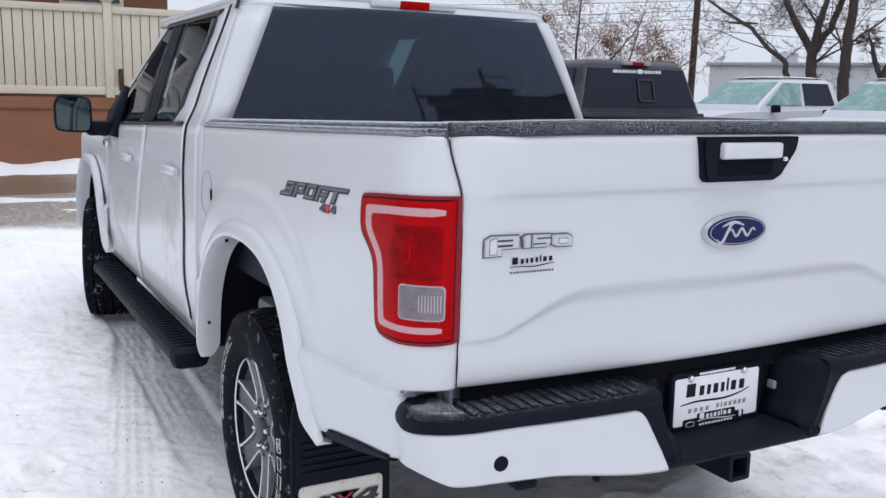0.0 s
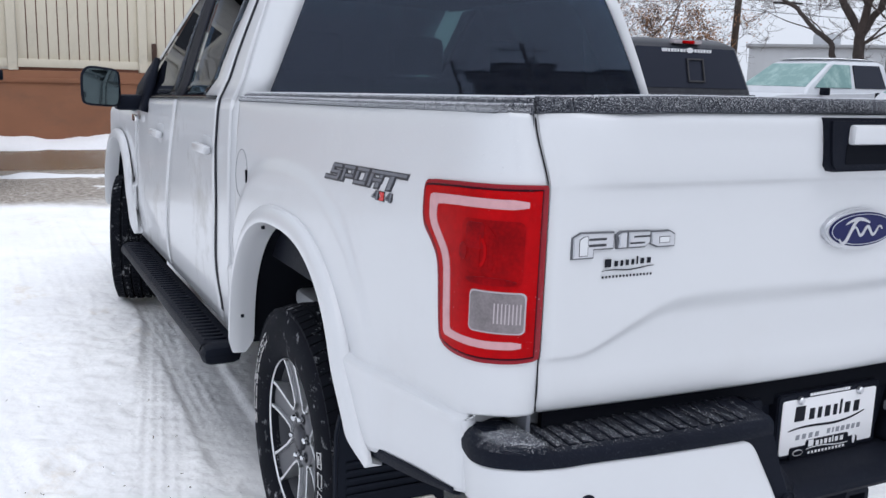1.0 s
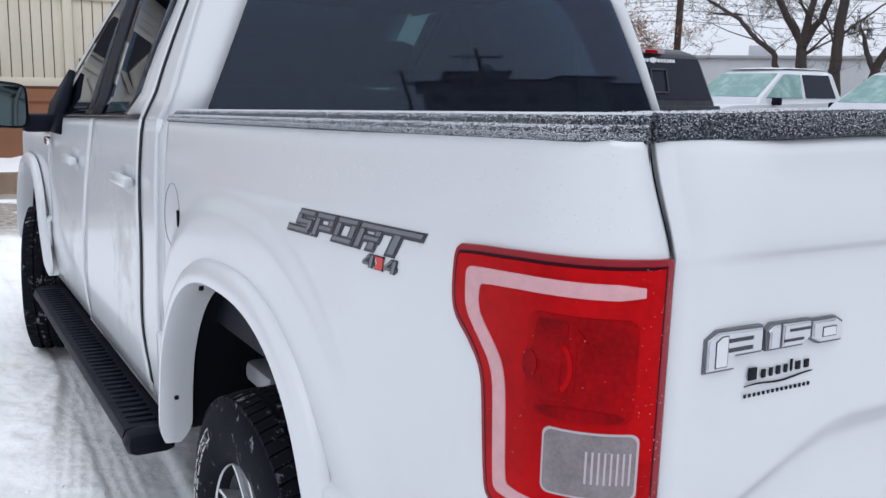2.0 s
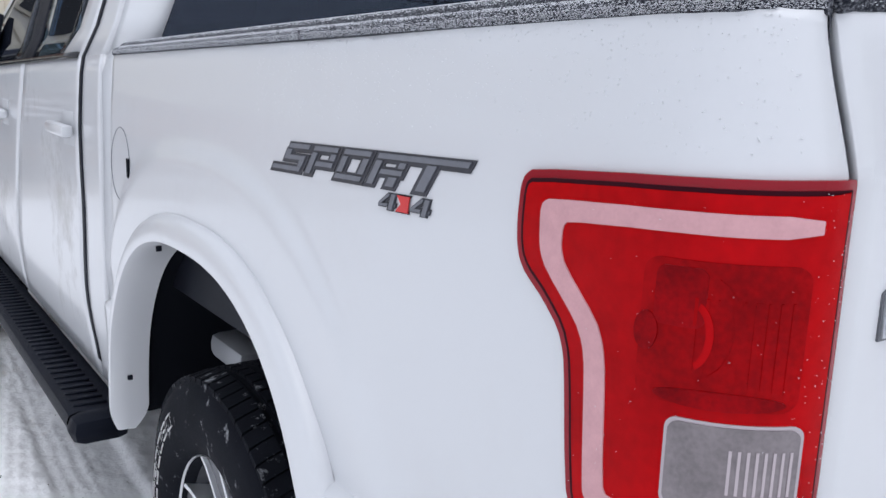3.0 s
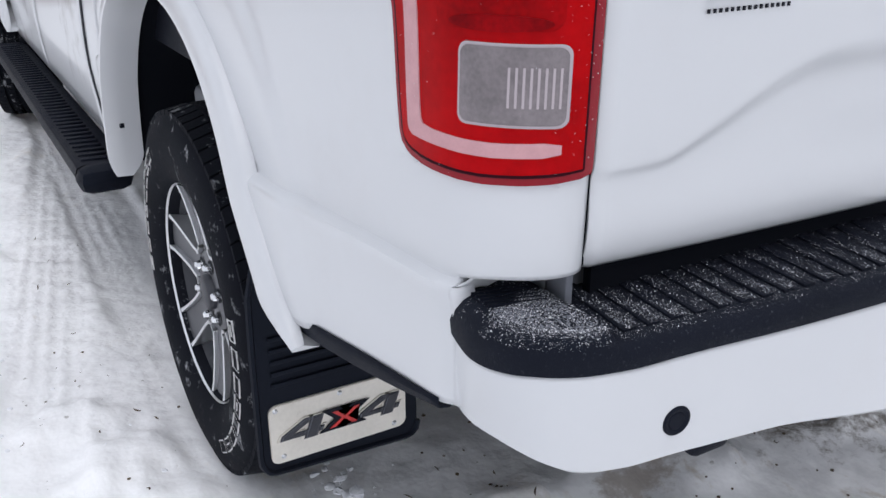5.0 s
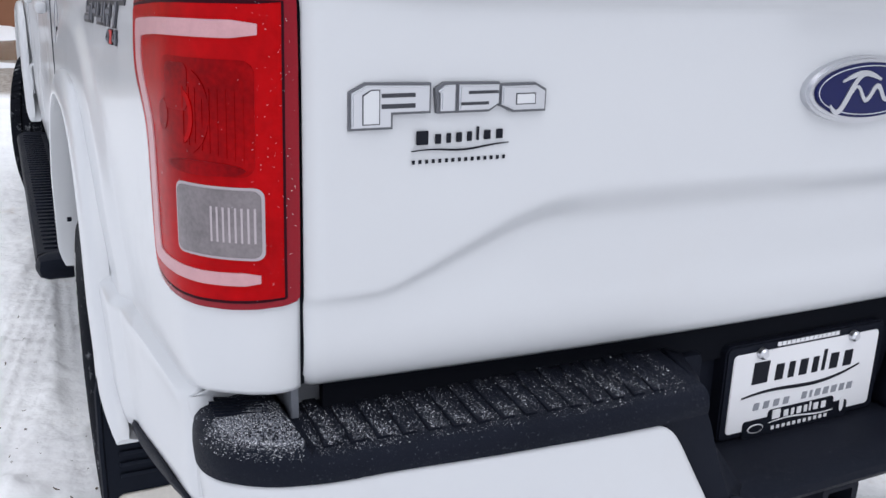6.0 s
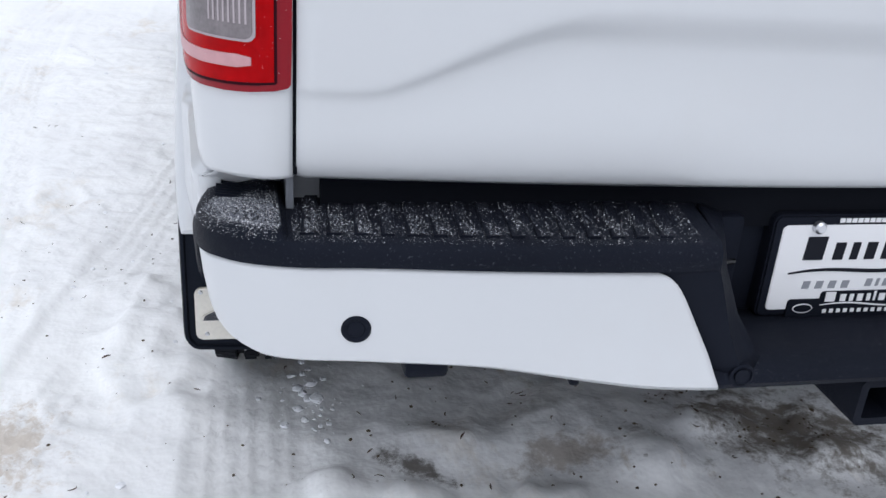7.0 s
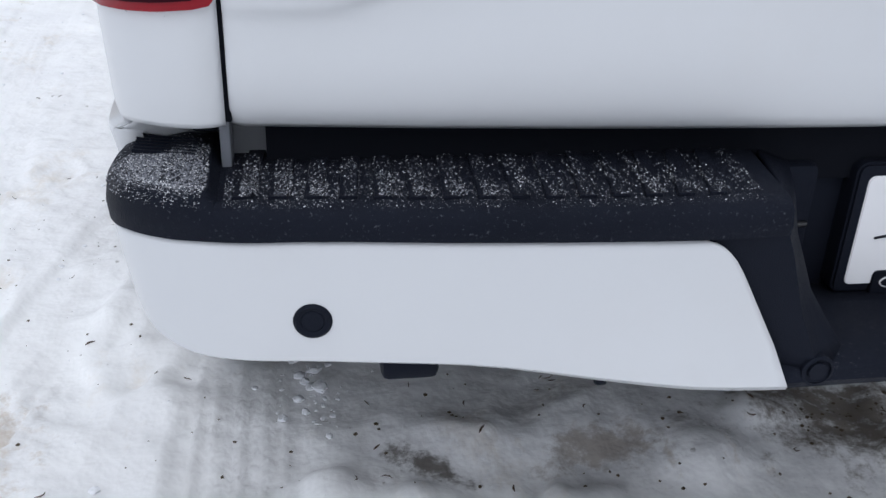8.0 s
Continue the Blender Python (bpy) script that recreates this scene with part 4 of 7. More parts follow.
def bars(widths, x, gap, z, tall, y, mat, parent, lean=0.0, high=(), fill=1.0):
    """A row of plain bars in place of a maker's or dealer's name; fill is the share of each place that the bar takes."""
    for k, w in enumerate(widths):
        h = tall * (1.35 if k in high else 1.0)
        a, b = x + w * (1 - fill) / 2, x + w * (1 + fill) / 2
        part("print_bar", plate_outline([(a, z), (b, z), (b + lean * h, z + h), (a + lean * h, z + h)], y, y + 0.0012, 0.0), mat, parent, smooth=False)
        x += w + gap


bars((0.046, 0.024, 0.018, 0.024, 0.018, 0.010, 0.026, 0.027), -0.125, 0.0045, 0.743, 0.027, 0.0175, INK, plate, 0.05, (0, 5), 0.68)
part("print_swoosh", flourish(curve_points(lambda t: (-0.135 + 0.25 * t, 0.722 + 0.007 * math.sin(5.6 * t) * (1 - t) + 0.02 * t ** 4)), 0.0028, 0.0172), INK, plate)
bars((0.011,) * 4, -0.108, 0.010, 0.697, 0.012, 0.0175, material("plate_grey_print", (0.25, 0.26, 0.29), 0.5), plate, 0.15)
bars((0.010, 0.005, 0.011, 0.011, 0.011, 0.010, 0.011), -0.006, 0.007, 0.699, 0.012, 0.0175, material("plate_grey_print", (0.25, 0.26, 0.29), 0.5), plate, 0.15)
part("surround_tab", plate_outline(rounded(-0.125, 0.10, 0.650, 0.680, 0.006), 0.016, 0.02, 0.001), BLACK_PLASTIC, plate)
part("surround_tab", plate_outline(rounded(-0.074, 0.068, 0.676, 0.692, 0.006), 0.0162, 0.02, 0.001), BLACK_PLASTIC, plate)
bars((0.023, 0.013, 0.009, 0.013, 0.009, 0.005, 0.014, 0.014), -0.070, 0.003, 0.676, 0.0115, 0.0150, PLATE_WHITE, plate, 0.0, (0, 5), 0.7)
bars((0.006,) * 11, -0.066, 0.0055, 0.6575, 0.006, 0.0150, PLATE_WHITE, plate)
bars((0.0075,) * 14, -0.072, 0.002, 0.8005, 0.0065, 0.0188, PLATE_WHITE, plate)
part("print_swoosh", flourish(curve_points(lambda t: (-0.073 + 0.14 * t, 0.6705 + 0.003 * math.sin(5.6 * t))), 0.0012, 0.0150), PLATE_WHITE, plate)
part("print_oval", plate_outline(oval(-0.100, 0.666, 0.016, 0.0075, 20), 0.0148, 0.0165, 0), PLATE_WHITE, plate)
part("print_oval", plate_outline(oval(-0.100, 0.666, 0.0145, 0.006, 20), 0.0143, 0.0165, 0), BLACK_PLASTIC, plate)
part("print_oval", plate_outline(oval(0.086, 0.674, 0.0045, 0.013, 16), 0.0148, 0.0165, 0), PLATE_WHITE, plate)
for x in (-0.105, 0.090):
    bolt = bmesh.new()
    lathe(bolt, [(0.0, -0.010), (0.006, -0.010), (0.009, -0.007), (0.0095, 0.0)], 16, 0, "y")
    part("plate_bolt", moved(bolt, lambda c: c + Vector((x, 0.0185, 0.795))), SILVER, plate)

# receiver hitch
hitch = bmesh.new()
outer = rounded(-0.038, 0.038, 0.526, 0.602, 0.010)
inner = rounded(-0.026, 0.026, 0.538, 0.590, 0.004)
for y0, y1 in ((-0.085, 0.35),):
    ro = [[hitch.verts.new((x, y, z)) for x, z in outer] for y in (y0, y1)]
    ri = [[hitch.verts.new((x, y, z)) for x, z in inner] for y in (y0, y1)]
    n = len(outer)
    for k in range(n):
        j = (k + 1) % n
        hitch.faces.new((ro[0][k], ro[0][j], ro[1][j], ro[1][k]))
        hitch.faces.new((ri[0][k], ri[1][k], ri[1][j], ri[0][j]))
        hitch.faces.new((ro[0][k], ri[0][k], ri[0][j], ro[0][j]))
bmesh.ops.recalc_face_normals(hitch, faces=hitch.faces[:])
receiver = part("hitch_receiver", hitch, BLACK_PLASTIC, truck, "black square hitch receiver")
part("hitch_bracket", box(-0.19, -0.04, 0.02, 0.10, 0.56, 0.61, 0.008), BLACK_PLASTIC, receiver)
part("hitch_bracket", box(0.04, 0.19, 0.02, 0.10, 0.56, 0.61, 0.008), BLACK_PLASTIC, receiver)
part("hitch_crossbar", box(-0.55, 0.55, 0.12, 0.20, 0.57, 0.65, 0.012), BLACK_PLASTIC, receiver)

# ---- underbody ----
for sx in (-1, 1):
    part("chassis_rail", box(sx * 0.42 - 0.04, sx * 0.42 + 0.04, 0.10, 5.3, 0.56, 0.72, 0.01), BLACK_VOID, truck)
part("floor_pan", box(-0.86, 0.86, 1.85, 4.3, 0.50, 0.60), BLACK_VOID, truck, smooth=False)
part("bed_underside", box(-0.88, 0.88, 0.12, 1.80, 0.88, 0.93), BLACK_VOID, truck, smooth=False)
axle = bmesh.new()
add_tube(axle, [(-0.75, HUB_Y, HUB_Z), (-0.2, HUB_Y, HUB_Z), (0, HUB_Y, HUB_Z), (0.2, HUB_Y, HUB_Z), (0.75, HUB_Y, HUB_Z)], [0.05, 0.06, 0.15, 0.06, 0.05], 12)
part("rear_axle", axle, BLACK_VOID, truck)
for sx in (-1, 1):
    shock = bmesh.new()
    add_tube(shock, [(sx * 0.60, 1.30, 0.45), (sx * 0.56, 1.36, 0.98)], 0.03, 10)
    part("shock_absorber", shock, ALLOY_DARK, truck)
    part("spring_mount", moved(box(-0.05, 0.05, -0.10, 0.10, -0.03, 0.03, 0.02), lambda c: c + Vector((sx * 0.76, 1.52, 0.735))), material("pale_axle_bracket", (0.35, 0.36, 0.38), 0.5, 0.5), truck)

# ---- wheels ----
def tyre_mesh():
    bm = bmesh.new()
    prof = [(0.232, 0.10), (0.240, 0.122), (0.262, 0.140), (0.300, 0.1495), (0.335, 0.150), (0.364, 0.146), (0.384, 0.138), (0.396, 0.124), (0.4005, 0.106),
            (0.4015, 0.084), (0.393, 0.082), (0.393, 0.070), (0.4025, 0.068), (0.4025, 0.034), (0.394, 0.032), (0.394, 0.022), (0.4035, 0.020), (0.4035, 0.0)]
    prof = [(r, -h) for r, h in prof] + [(r, h) for r, h in prof[::-1][1:]]
    lathe(bm, prof, 96)
    bmesh.ops.recalc_face_normals(bm, faces=bm.faces[:])
    return bm


def tread_mesh():
    bm = bmesh.new()
    for k in range(72):
        a = 2 * math.pi * k / 72
        for side in (-1, 1):
            for h0, h1, r0, r1, w, turn in ((0.086, 0.134, 0.386, 0.4075, 0.0152, 0.0), (0.040, 0.066, 0.394, 0.4085, 0.0152, 0.5), (0.003, 0.019, 0.394, 0.409, 0.0155, 0.25)):
                m = Matrix.Rotation(a + turn * 2 * math.pi / 72 + (0.02 if side > 0 else 0), 4, "X")
                vs = []
                for hh in (h0, h1):
                    for ww in (-w, w):
                        for rr in (r0, r1):
                            rad = rr - (0.009 if (hh == 0.134 and rr == r1) else 0)
                            vs.append(bm.verts.new(m @ Vector((side * hh, ww + (hh - h0) * 0.25 * side, rad))))
                for q in ((0, 1, 3, 2), (4, 6, 7, 5), (0, 4, 5, 1), (2, 3, 7, 6), (1, 5, 7, 3)):
                    bm.faces.new([vs[i] for i in q])
    bmesh.ops.recalc_face_normals(bm, faces=bm.faces[:])
    return bm


def wheel_letters(start, stop, count):
    """Outlined white blocks round the sidewall, in place of the maker's name."""
    bm = bmesh.new()
    for k in range(count):
        a0 = start + (stop - start) * (k + 0.12) / count
        a1 = start + (stop - start) * (k + 0.88) / count
        for r0, r1, b0, b1 in ((0.316, 0.3182, a0, a1), (0.3428, 0.345, a0, a1 - 0.02 * (k % 3 == 1)), (0.316, 0.345, a0, a0 + 0.0065), (0.316, 0.345, a1 - 0.0065, a1)) + (((0.329, 0.3312, a0 + 0.03, a1 - 0.03),) if k % 3 == 0 else ()):
            n = 4
            rows = []
            for i in range(n + 1):
                a = b0 + (b1 - b0) * i / n
                rows.append([bm.verts.new((-(0.1500 - max(0, r - 0.335) * 0.14 + h), r * math.cos(a), r * math.sin(a))) for r, h in ((r0, 0.0), (r0, 0.0022), (r1, 0.0022), (r1, 0.0))])
            for p, q in zip(rows, rows[1:]):
                for i in range(3):
                    bm.faces.new((p[i], p[i + 1], q[i + 1], q[i]))
    bmesh.ops.recalc_face_normals(bm, faces=bm.faces[:])
    return bm


def spoke_mesh(kind):
    """One of six double spokes: a dark dished body, or one of its bright edges."""
    bm = bmesh.new()
    def ring(r, w, front, back):
        return [bm.verts.new((-front, -w, r)), bm.verts.new((-front, w, r)), bm.verts.new((-back, w * 1.15, r)), bm.verts.new((-back, -w * 1.15, r))]
    if kind == "body":
        rows = [ring(r, w, f, 0.03) for r, w, f in ((0.055, 0.030, 0.092), (0.10, 0.036, 0.090), (0.15, 0.035, 0.094), (0.20, 0.040, 0.102), (0.238, 0.045, 0.113))]
        for a, b in zip(rows, rows[1:]):
            for i in range(4):
                bm.faces.new((a[i], a[(i + 1) % 4], b[(i + 1) % 4], b[i]))
    else:
        s = -1 if kind == "left" else 1
        rows = []
        for r, c, w, f in ((0.098, 0.0385, 0.0038, 0.099), (0.112, 0.0365, 0.0040, 0.101), (0.14, 0.0365, 0.0040, 0.104), (0.18, 0.0395, 0.0042, 0.110), (0.215, 0.0430, 0.0045, 0.116), (0.240, 0.0460, 0.0056, 0.123)):
            rows.append([bm.verts.new((-f, s * c - w, r)), bm.verts.new((-f, s * c + w, r)), bm.verts.new((-0.06, s * c + w * 1.2, r)), bm.verts.new((-0.06, s * c - w * 1.2, r))])
        for a, b in zip(rows, rows[1:]):
            for i in range(4):
                bm.faces.new((a[i], a[(i + 1) % 4], b[(i + 1) % 4], b[i]))
        bm.faces.new(rows[0])
    bmesh.ops.recalc_face_normals(bm, faces=bm.faces[:])
    return bm


def wheel(m):
    """A wheel whose outer face looks to -x, as a part of the truck."""
    tyre = part("wheel", tyre_mesh(), RUBBER, truck, "all-terrain tyre with outlined white sidewall blocks on a grey six-spoke alloy rim")
    tyre.matrix_basis = m
    tagged(part("tread", tread_mesh(), RUBBER, tyre), "", "", "", "stuff")
    part("sidewall_print", wheel_letters(-0.20, 0.98, 8), TYRE_WHITE, tyre)
    part("sidewall_print", wheel_letters(2.86, 4.25, 8), TYRE_WHITE, tyre)
    barrel = bmesh.new()
    lathe(barrel, [(0.244, -0.118), (0.2458, -0.124), (0.2438, -0.1275), (0.2415, -0.125), (0.239, -0.112)], 72, 1)
    lathe(barrel, [(0.239, -0.112), (0.228, -0.09), (0.205, -0.02), (0.205, 0.08), (0.10, 0.09)], 72, 0)
    lathe(barrel, [(0.228, 0.10), (0.205, 0.08)], 48, 0)
    bmesh.ops.recalc_face_normals(barrel, faces=barrel.faces[:])
    part("rim", barrel, [ALLOY_DARK, MACHINED], tyre, "grey alloy rim with bright machined edges")
    for k in range(6):
        turn = Matrix.Rotation(math.pi / 3 * k - 0.23, 3, "X")
        for kind, mat in (("body", ALLOY_GREY), ("left", MACHINED), ("right", MACHINED)):
            part("spoke", moved(spoke_mesh(kind), lambda c: turn @ c), mat, tyre, bevel=0.0015)
        web = bmesh.new()
        rows = []
        for j in range(9):
            a = math.pi / 3 * k - 0.23 + math.pi / 6 + (j / 8 - 0.5) * 0.34
            rows.append([web.verts.new((-x, r * -math.sin(a), r * math.cos(a))) for r, x in ((0.107 - 0.008 * (1 - abs(j - 4) / 4), 0.06), (0.107 - 0.008 * (1 - abs(j - 4) / 4), 0.100), (0.099 - 0.008 * (1 - abs(j - 4) / 4), 0.100), (0.094, 0.06))])
        for p, q in zip(rows, rows[1:]):
            for i in range(3):
                web.faces.new((p[i], p[i + 1], q[i + 1], q[i]))
        bmesh.ops.recalc_face_normals(web, faces=web.faces[:])
        part("spoke_web", web, MACHINED, tyre)
        nut = bmesh.new()
        lathe(nut, [(0.0, -0.116), (0.006, -0.115), (0.009, -0.110), (0.010, -0.085)], 6)
        part("lug_nut", moved(nut, lambda c: Matrix.Rotation(math.pi / 3 * k + 0.29, 3, "X") @ (c + Vector((0, 0, 0.066)))), CHROME, tyre)
        # black disc on the hub face for the shaded recess round the nut
        pocket = bmesh.new()
        lathe(pocket, [(0.0, -0.0975), (0.012, -0.0975), (0.0165, -0.0985)], 16)
        part("nut_pocket_shade", moved(pocket, lambda c: Matrix.Rotation(math.pi / 3 * k + 0.29, 3, "X") @ (c + Vector((0, 0, 0.066)))), BLACK_PLASTIC, tyre)
    disc = bmesh.new()
    lathe(disc, [(0.0, -0.096), (0.085, -0.096), (0.094, -0.090), (0.096, -0.03)], 40)
    part("hub_face", disc, ALLOY_GREY, tyre)
    cap = bmesh.new()
    lathe(cap, [(0.0, -0.114), (0.030, -0.113), (0.036, -0.110), (0.040, -0.102), (0.041, -0.085)], 36)
    part("centre_cap", cap, BADGE_DARK, tyre)
    brake = bmesh.new()
    lathe(brake, [(0.06, -0.01), (0.17, -0.01), (0.17, 0.02), (0.06, 0.02)], 40)
    part("brake_disc", brake, ALLOY_DARK, tyre)
    return tyre


TYRE_X = 0.845
for y in (HUB_Y, HUB_Y + AXLES):
    wheel(pose(-TYRE_X - (0.03 if y > 2 else 0), y, HUB_Z, 35 if y > 2 else 0, 0, -13 if y > 2 else 0))
    wheel(pose(TYRE_X, y, HUB_Z, 15, 0, 180))

# ---- mud flap ----
def mud_flap(sx):
    mir = (lambda b: b) if sx < 0 else mirrored
    outline = [(-1.018, 0.322), (-1.0165, 0.308), (-1.011, 0.296), (-1.003, 0.288), (-0.996, 0.285), (-0.738, 0.274), (-0.723, 0.277), (-0.714, 0.286), (-0.710, 0.302), (-0.708, 0.86), (-0.930, 0.86), (-0.945, 0.70), (-1.006, 0.675), (-1.016, 0.63), (-1.018, 0.52)]
    flap = part("mud_flap", mir(plate_outline(outline, 0.614, 0.628, 0.004)), FLAP, truck, "black rubber mud flap with a steel plate marked 4x4")
    for k in range(5):
        z = 0.455 + k * 0.022
        part("flap_rib", mir(box(-0.99, -0.724, 0.608, 0.616, z, z + 0.009, 0.003)), FLAP, flap)
    rim = bmesh.new()
    add_tube(rim, [(x, 0.614, z) for x, z in outline[9:] + outline[:9]], 0.006, 6)
    part("flap_edge", mir(rim), FLAP, flap)
    steel = part("steel_plate", mir(plate_outline(rounded(-1.000, -0.737, 0.303, 0.421, 0.016), 0.609, 0.615, 0.0015)), STEEL, flap, "scuffed stainless steel plate")
    for x, z in ((-0.988, 0.411), (-0.868, 0.412), (-0.749, 0.408), (-0.978, 0.317), (-0.762, 0.315)):
        r = bmesh.new()
        lathe(r, [(0.0, -0.003), (0.003, -0.003), (0.005, 0.0)], 12, 0, "y")
        part("rivet", mir(moved(r, lambda c: c + Vector((x, 0.609, z)))), SILVER, steel)
    for kind, x0, x1 in (("four", -0.979, -0.903), ("cross", -0.895, -0.829), ("four", -0.830, -0.754)):
        layers = (((0.05, 0.606, STEEL), (0.0, 0.6045, BADGE_DARK), (-0.035, 0.6035, BADGE_GREY), (-0.052, 0.6025, BADGE_DARK)) if kind == "four" else ((0.10, 0.6045, INK), (-0.05, 0.6030, BADGE_RED)))
        for swell, y, mat in layers:
            bm = figure(kind, swell)
            for v in bm.verts:
                v.co = Vector((x0 + (x1 - x0) * v.co.x, y, 0.346 + 0.037 * v.co.y))
            res = bmesh.ops.extrude_face_region(bm, geom=bm.faces[:])
            for v in res["geom"]:
                if isinstance(v, bmesh.types.BMVert):
                    v.co.y += 0.0025
            bmesh.ops.recalc_face_normals(bm, faces=bm.faces[:])
            part("plate_figure", bm if sx < 0 else moved(bm, lambda c: c + Vector((1.739, 0, 0))), mat, steel, smooth=False)
    return flap


mud_flap(-1)
mud_flap(1)

# ---- running boards ----
def running_board(sx):
    mir = (lambda b: b) if sx < 0 else mirrored
    shape = [(-0.93, 0.488), (-1.050, 0.494), (-1.070, 0.487), (-1.077, 0.467), (-1.070, 0.442), (-1.035, 0.427), (-0.95, 0.427), (-0.93, 0.44)]
    bm = bmesh.new()
    rings = [[bm.verts.new((x, y, z)) for x, z in shape] for y in span(1.96, 4.12, 20)]
    for a, b in zip(rings, rings[1:]):
        for k in range(len(shape)):
            j = (k + 1) % len(shape)
            bm.faces.new((a[k], b[k], b[j], a[j]))
    bmesh.ops.recalc_face_normals(bm, faces=bm.faces[:])
    board = part("running_board", mir(bm), BLACK_PLASTIC, truck, "black ribbed running board")
    for y0, y1 in ((1.885, 1.985), (4.09, 4.18)):
        part("end_cap", mir(box(-1.079, -0.925, y0, y1, 0.418, 0.497, 0.036)), BLACK_PLASTIC, board)
    for k in range(42):
        y = 2.0 + k * 0.05
        part("tread_bar", mir(box(-1.050, -0.965, y, y + 0.018, 0.490, 0.498, 0.002)), BLACK_PLASTIC, board)


running_board(-1)
running_board(1)

# ---- cab ----
def cab_skin(y, z):
    if z <= 1.36:
        return smooth_table([(0.5, 0.945), (0.62, 0.957), (0.74, 0.966), (0.84, 0.966), (0.95, 0.964), (1.10, 0.962), (1.22, 0.958), (1.30, 0.953), (1.36, 0.948)], z)
    t = (z - 1.36) / 0.54
    return 0.951 - 0.022 * min(1, t * 6) - 0.185 * t ** 1.2


def cab_sheet(lines, n=6):
    """A panel on the cab's left side between two (y, z) outlines of equal length."""
    bm = bmesh.new()
    a, b = lines
    rows = []
    for (ya, za), (yb, zb) in zip(a, b):
        row = []
        for k in range(n + 1):
            y, z = ya + (yb - ya) * k / n, za + (zb - za) * k / n
            fall = (0.018 - 0.030 * (y - 2.2)) * ease(0.8, 1.38, z) * (1 - ease(1.45, 1.88, z))
            row.append(bm.verts.new((-cab_skin(y, z), y, z + fall)))
        rows.append(row)
    for p, q in zip(rows, rows[1:]):
        for k in range(n):
            bm.faces.new((p[k], q[k], q[k + 1], p[k + 1]))
    bmesh.ops.recalc_face_normals(bm, faces=bm.faces[:])
    if sum(f.normal.x for f in bm.faces) > 0:
        bmesh.ops.reverse_faces(bm, faces=bm.faces[:])
    return bm


def column(y0, y1, zs, lower=None):
    return [[(y0(z) if callable(y0) else y0, z) for z in zs], [(y1(z) if callable(y1) else y1, z) for z in zs]]


LOW_Z = [0.53, 0.58, 0.63, 0.68, 0.73, 0.78, 0.815, 0.836, 0.86, 0.92, 1.0, 1.1, 1.2, 1.28, 1.34, 1.38]
UP_Z = [1.38, 1.46, 1.54, 1.62, 1.70, 1.78, 1.84, 1.90]


def cab_rear(z):
    return smooth_table([(0.5, 1.825), (1.36, 1.83), (1.5, 1.838), (1.7, 1.868), (1.88, 1.905), (1.93, 1.93)], z)


def door_gap(z):
    return smooth_table([(0.5, 2.12), (0.60, 2.10), (0.68, 2.13), (0.80, 2.15), (1.0, 2.14), (1.2, 2.15), (1.30, 2.14), (1.42, 2.13), (1.6, 2.12), (1.8, 2.12), (1.9, 2.13)], z)


def door_seam(z):
    return smooth_table([(0.5, 3.22), (0.62, 3.25), (0.75, 3.24), (1.0, 3.16), (1.38, 3.00), (1.9, 3.06)], z)


def glass_rear(z):
    return smooth_table([(1.38, 2.44), (1.42, 2.37), (1.5, 2.33), (1.6, 2.31), (1.75, 2.26), (1.84, 2.27), (1.9, 2.36)], z)


def a_pillar(z):
    return smooth_table([(1.30, 4.45), (1.475, 4.12), (1.64, 3.74), (1.80, 3.42), (1.90, 3.24)], z)


both("cab_corner", lambda: cab_sheet(column(lambda z: cab_rear(z) + 0.10, lambda z: door_gap(z) - 0.012, LOW_Z)), WHITE, truck, solid=0.015)
both("rear_pillar", lambda: cab_sheet(column(lambda z: cab_rear(z) + 0.10, lambda z: door_gap(z) - 0.012, UP_Z)), WHITE, truck, solid=0.02)
def seal_mesh(line, half, inset):
    bm = cab_sheet(column(lambda z: line(z) - half, lambda z: line(z) + half, LOW_Z[1:] + UP_Z[1:]), 2)
    for v in bm.verts:
        v.co.x += inset
    return bm


both("door_seal", lambda: seal_mesh(door_gap, 0.019, -0.0012), BLACK_PLASTIC, truck, solid=0.004)
both("door_seal", lambda: seal_mesh(door_seam, 0.010, 0.005), BLACK_PLASTIC, truck, solid=0.004)


def door(name, y0, y1, frame_top):
    left, right = both(name, lambda: cab_sheet(column(y0, y1, LOW_Z), 14), DOOR_WHITE, truck, "white door splashed with road salt", solid=0.02)
    return left, right


rear_doors = door("rear_door", lambda z: door_gap(z) + 0.009, lambda z: door_seam(z) - 0.004, 1.88)
front_doors = door("front_door", lambda z: door_seam(z) + 0.004, 4.20, 1.88)
for n, pair in enumerate((rear_doors, front_doors)):
    y = 2.19 if n == 0 else 3.29
    for side, d in zip((-1, 1), pair):
        z = 1.20 if n == 0 else 1.185
        handle = part("door_handle", moved(box(-0.016, 0.016, 0, 0.235, -0.017, 0.017, 0.010), lambda c: c + Vector((side * 0.984, y, z))), WHITE, d, "white door handle")
        # plate darker than the paint, with the pocket's shade in its colour
        part("handle_pocket", box(side * 0.958 - 0.003, side * 0.958 + 0.003, y + 0.03, y + 0.17, z - 0.045, z + 0.050, 0.002), material("shaded_handle_pocket", (0.5, 0.51, 0.53), 0.5), d)
both("window_frame", lambda: cab_sheet(column(lambda z: door_gap(z) + 0.006, glass_rear, UP_Z), 3), WHITE, truck, solid=0.018)
both("window_post", lambda: cab_sheet(column(lambda z: door_seam(z) - 0.13, lambda z: door_seam(z) + 0.11, UP_Z), 4), BLACK_PLASTIC, truck, solid=0.015)
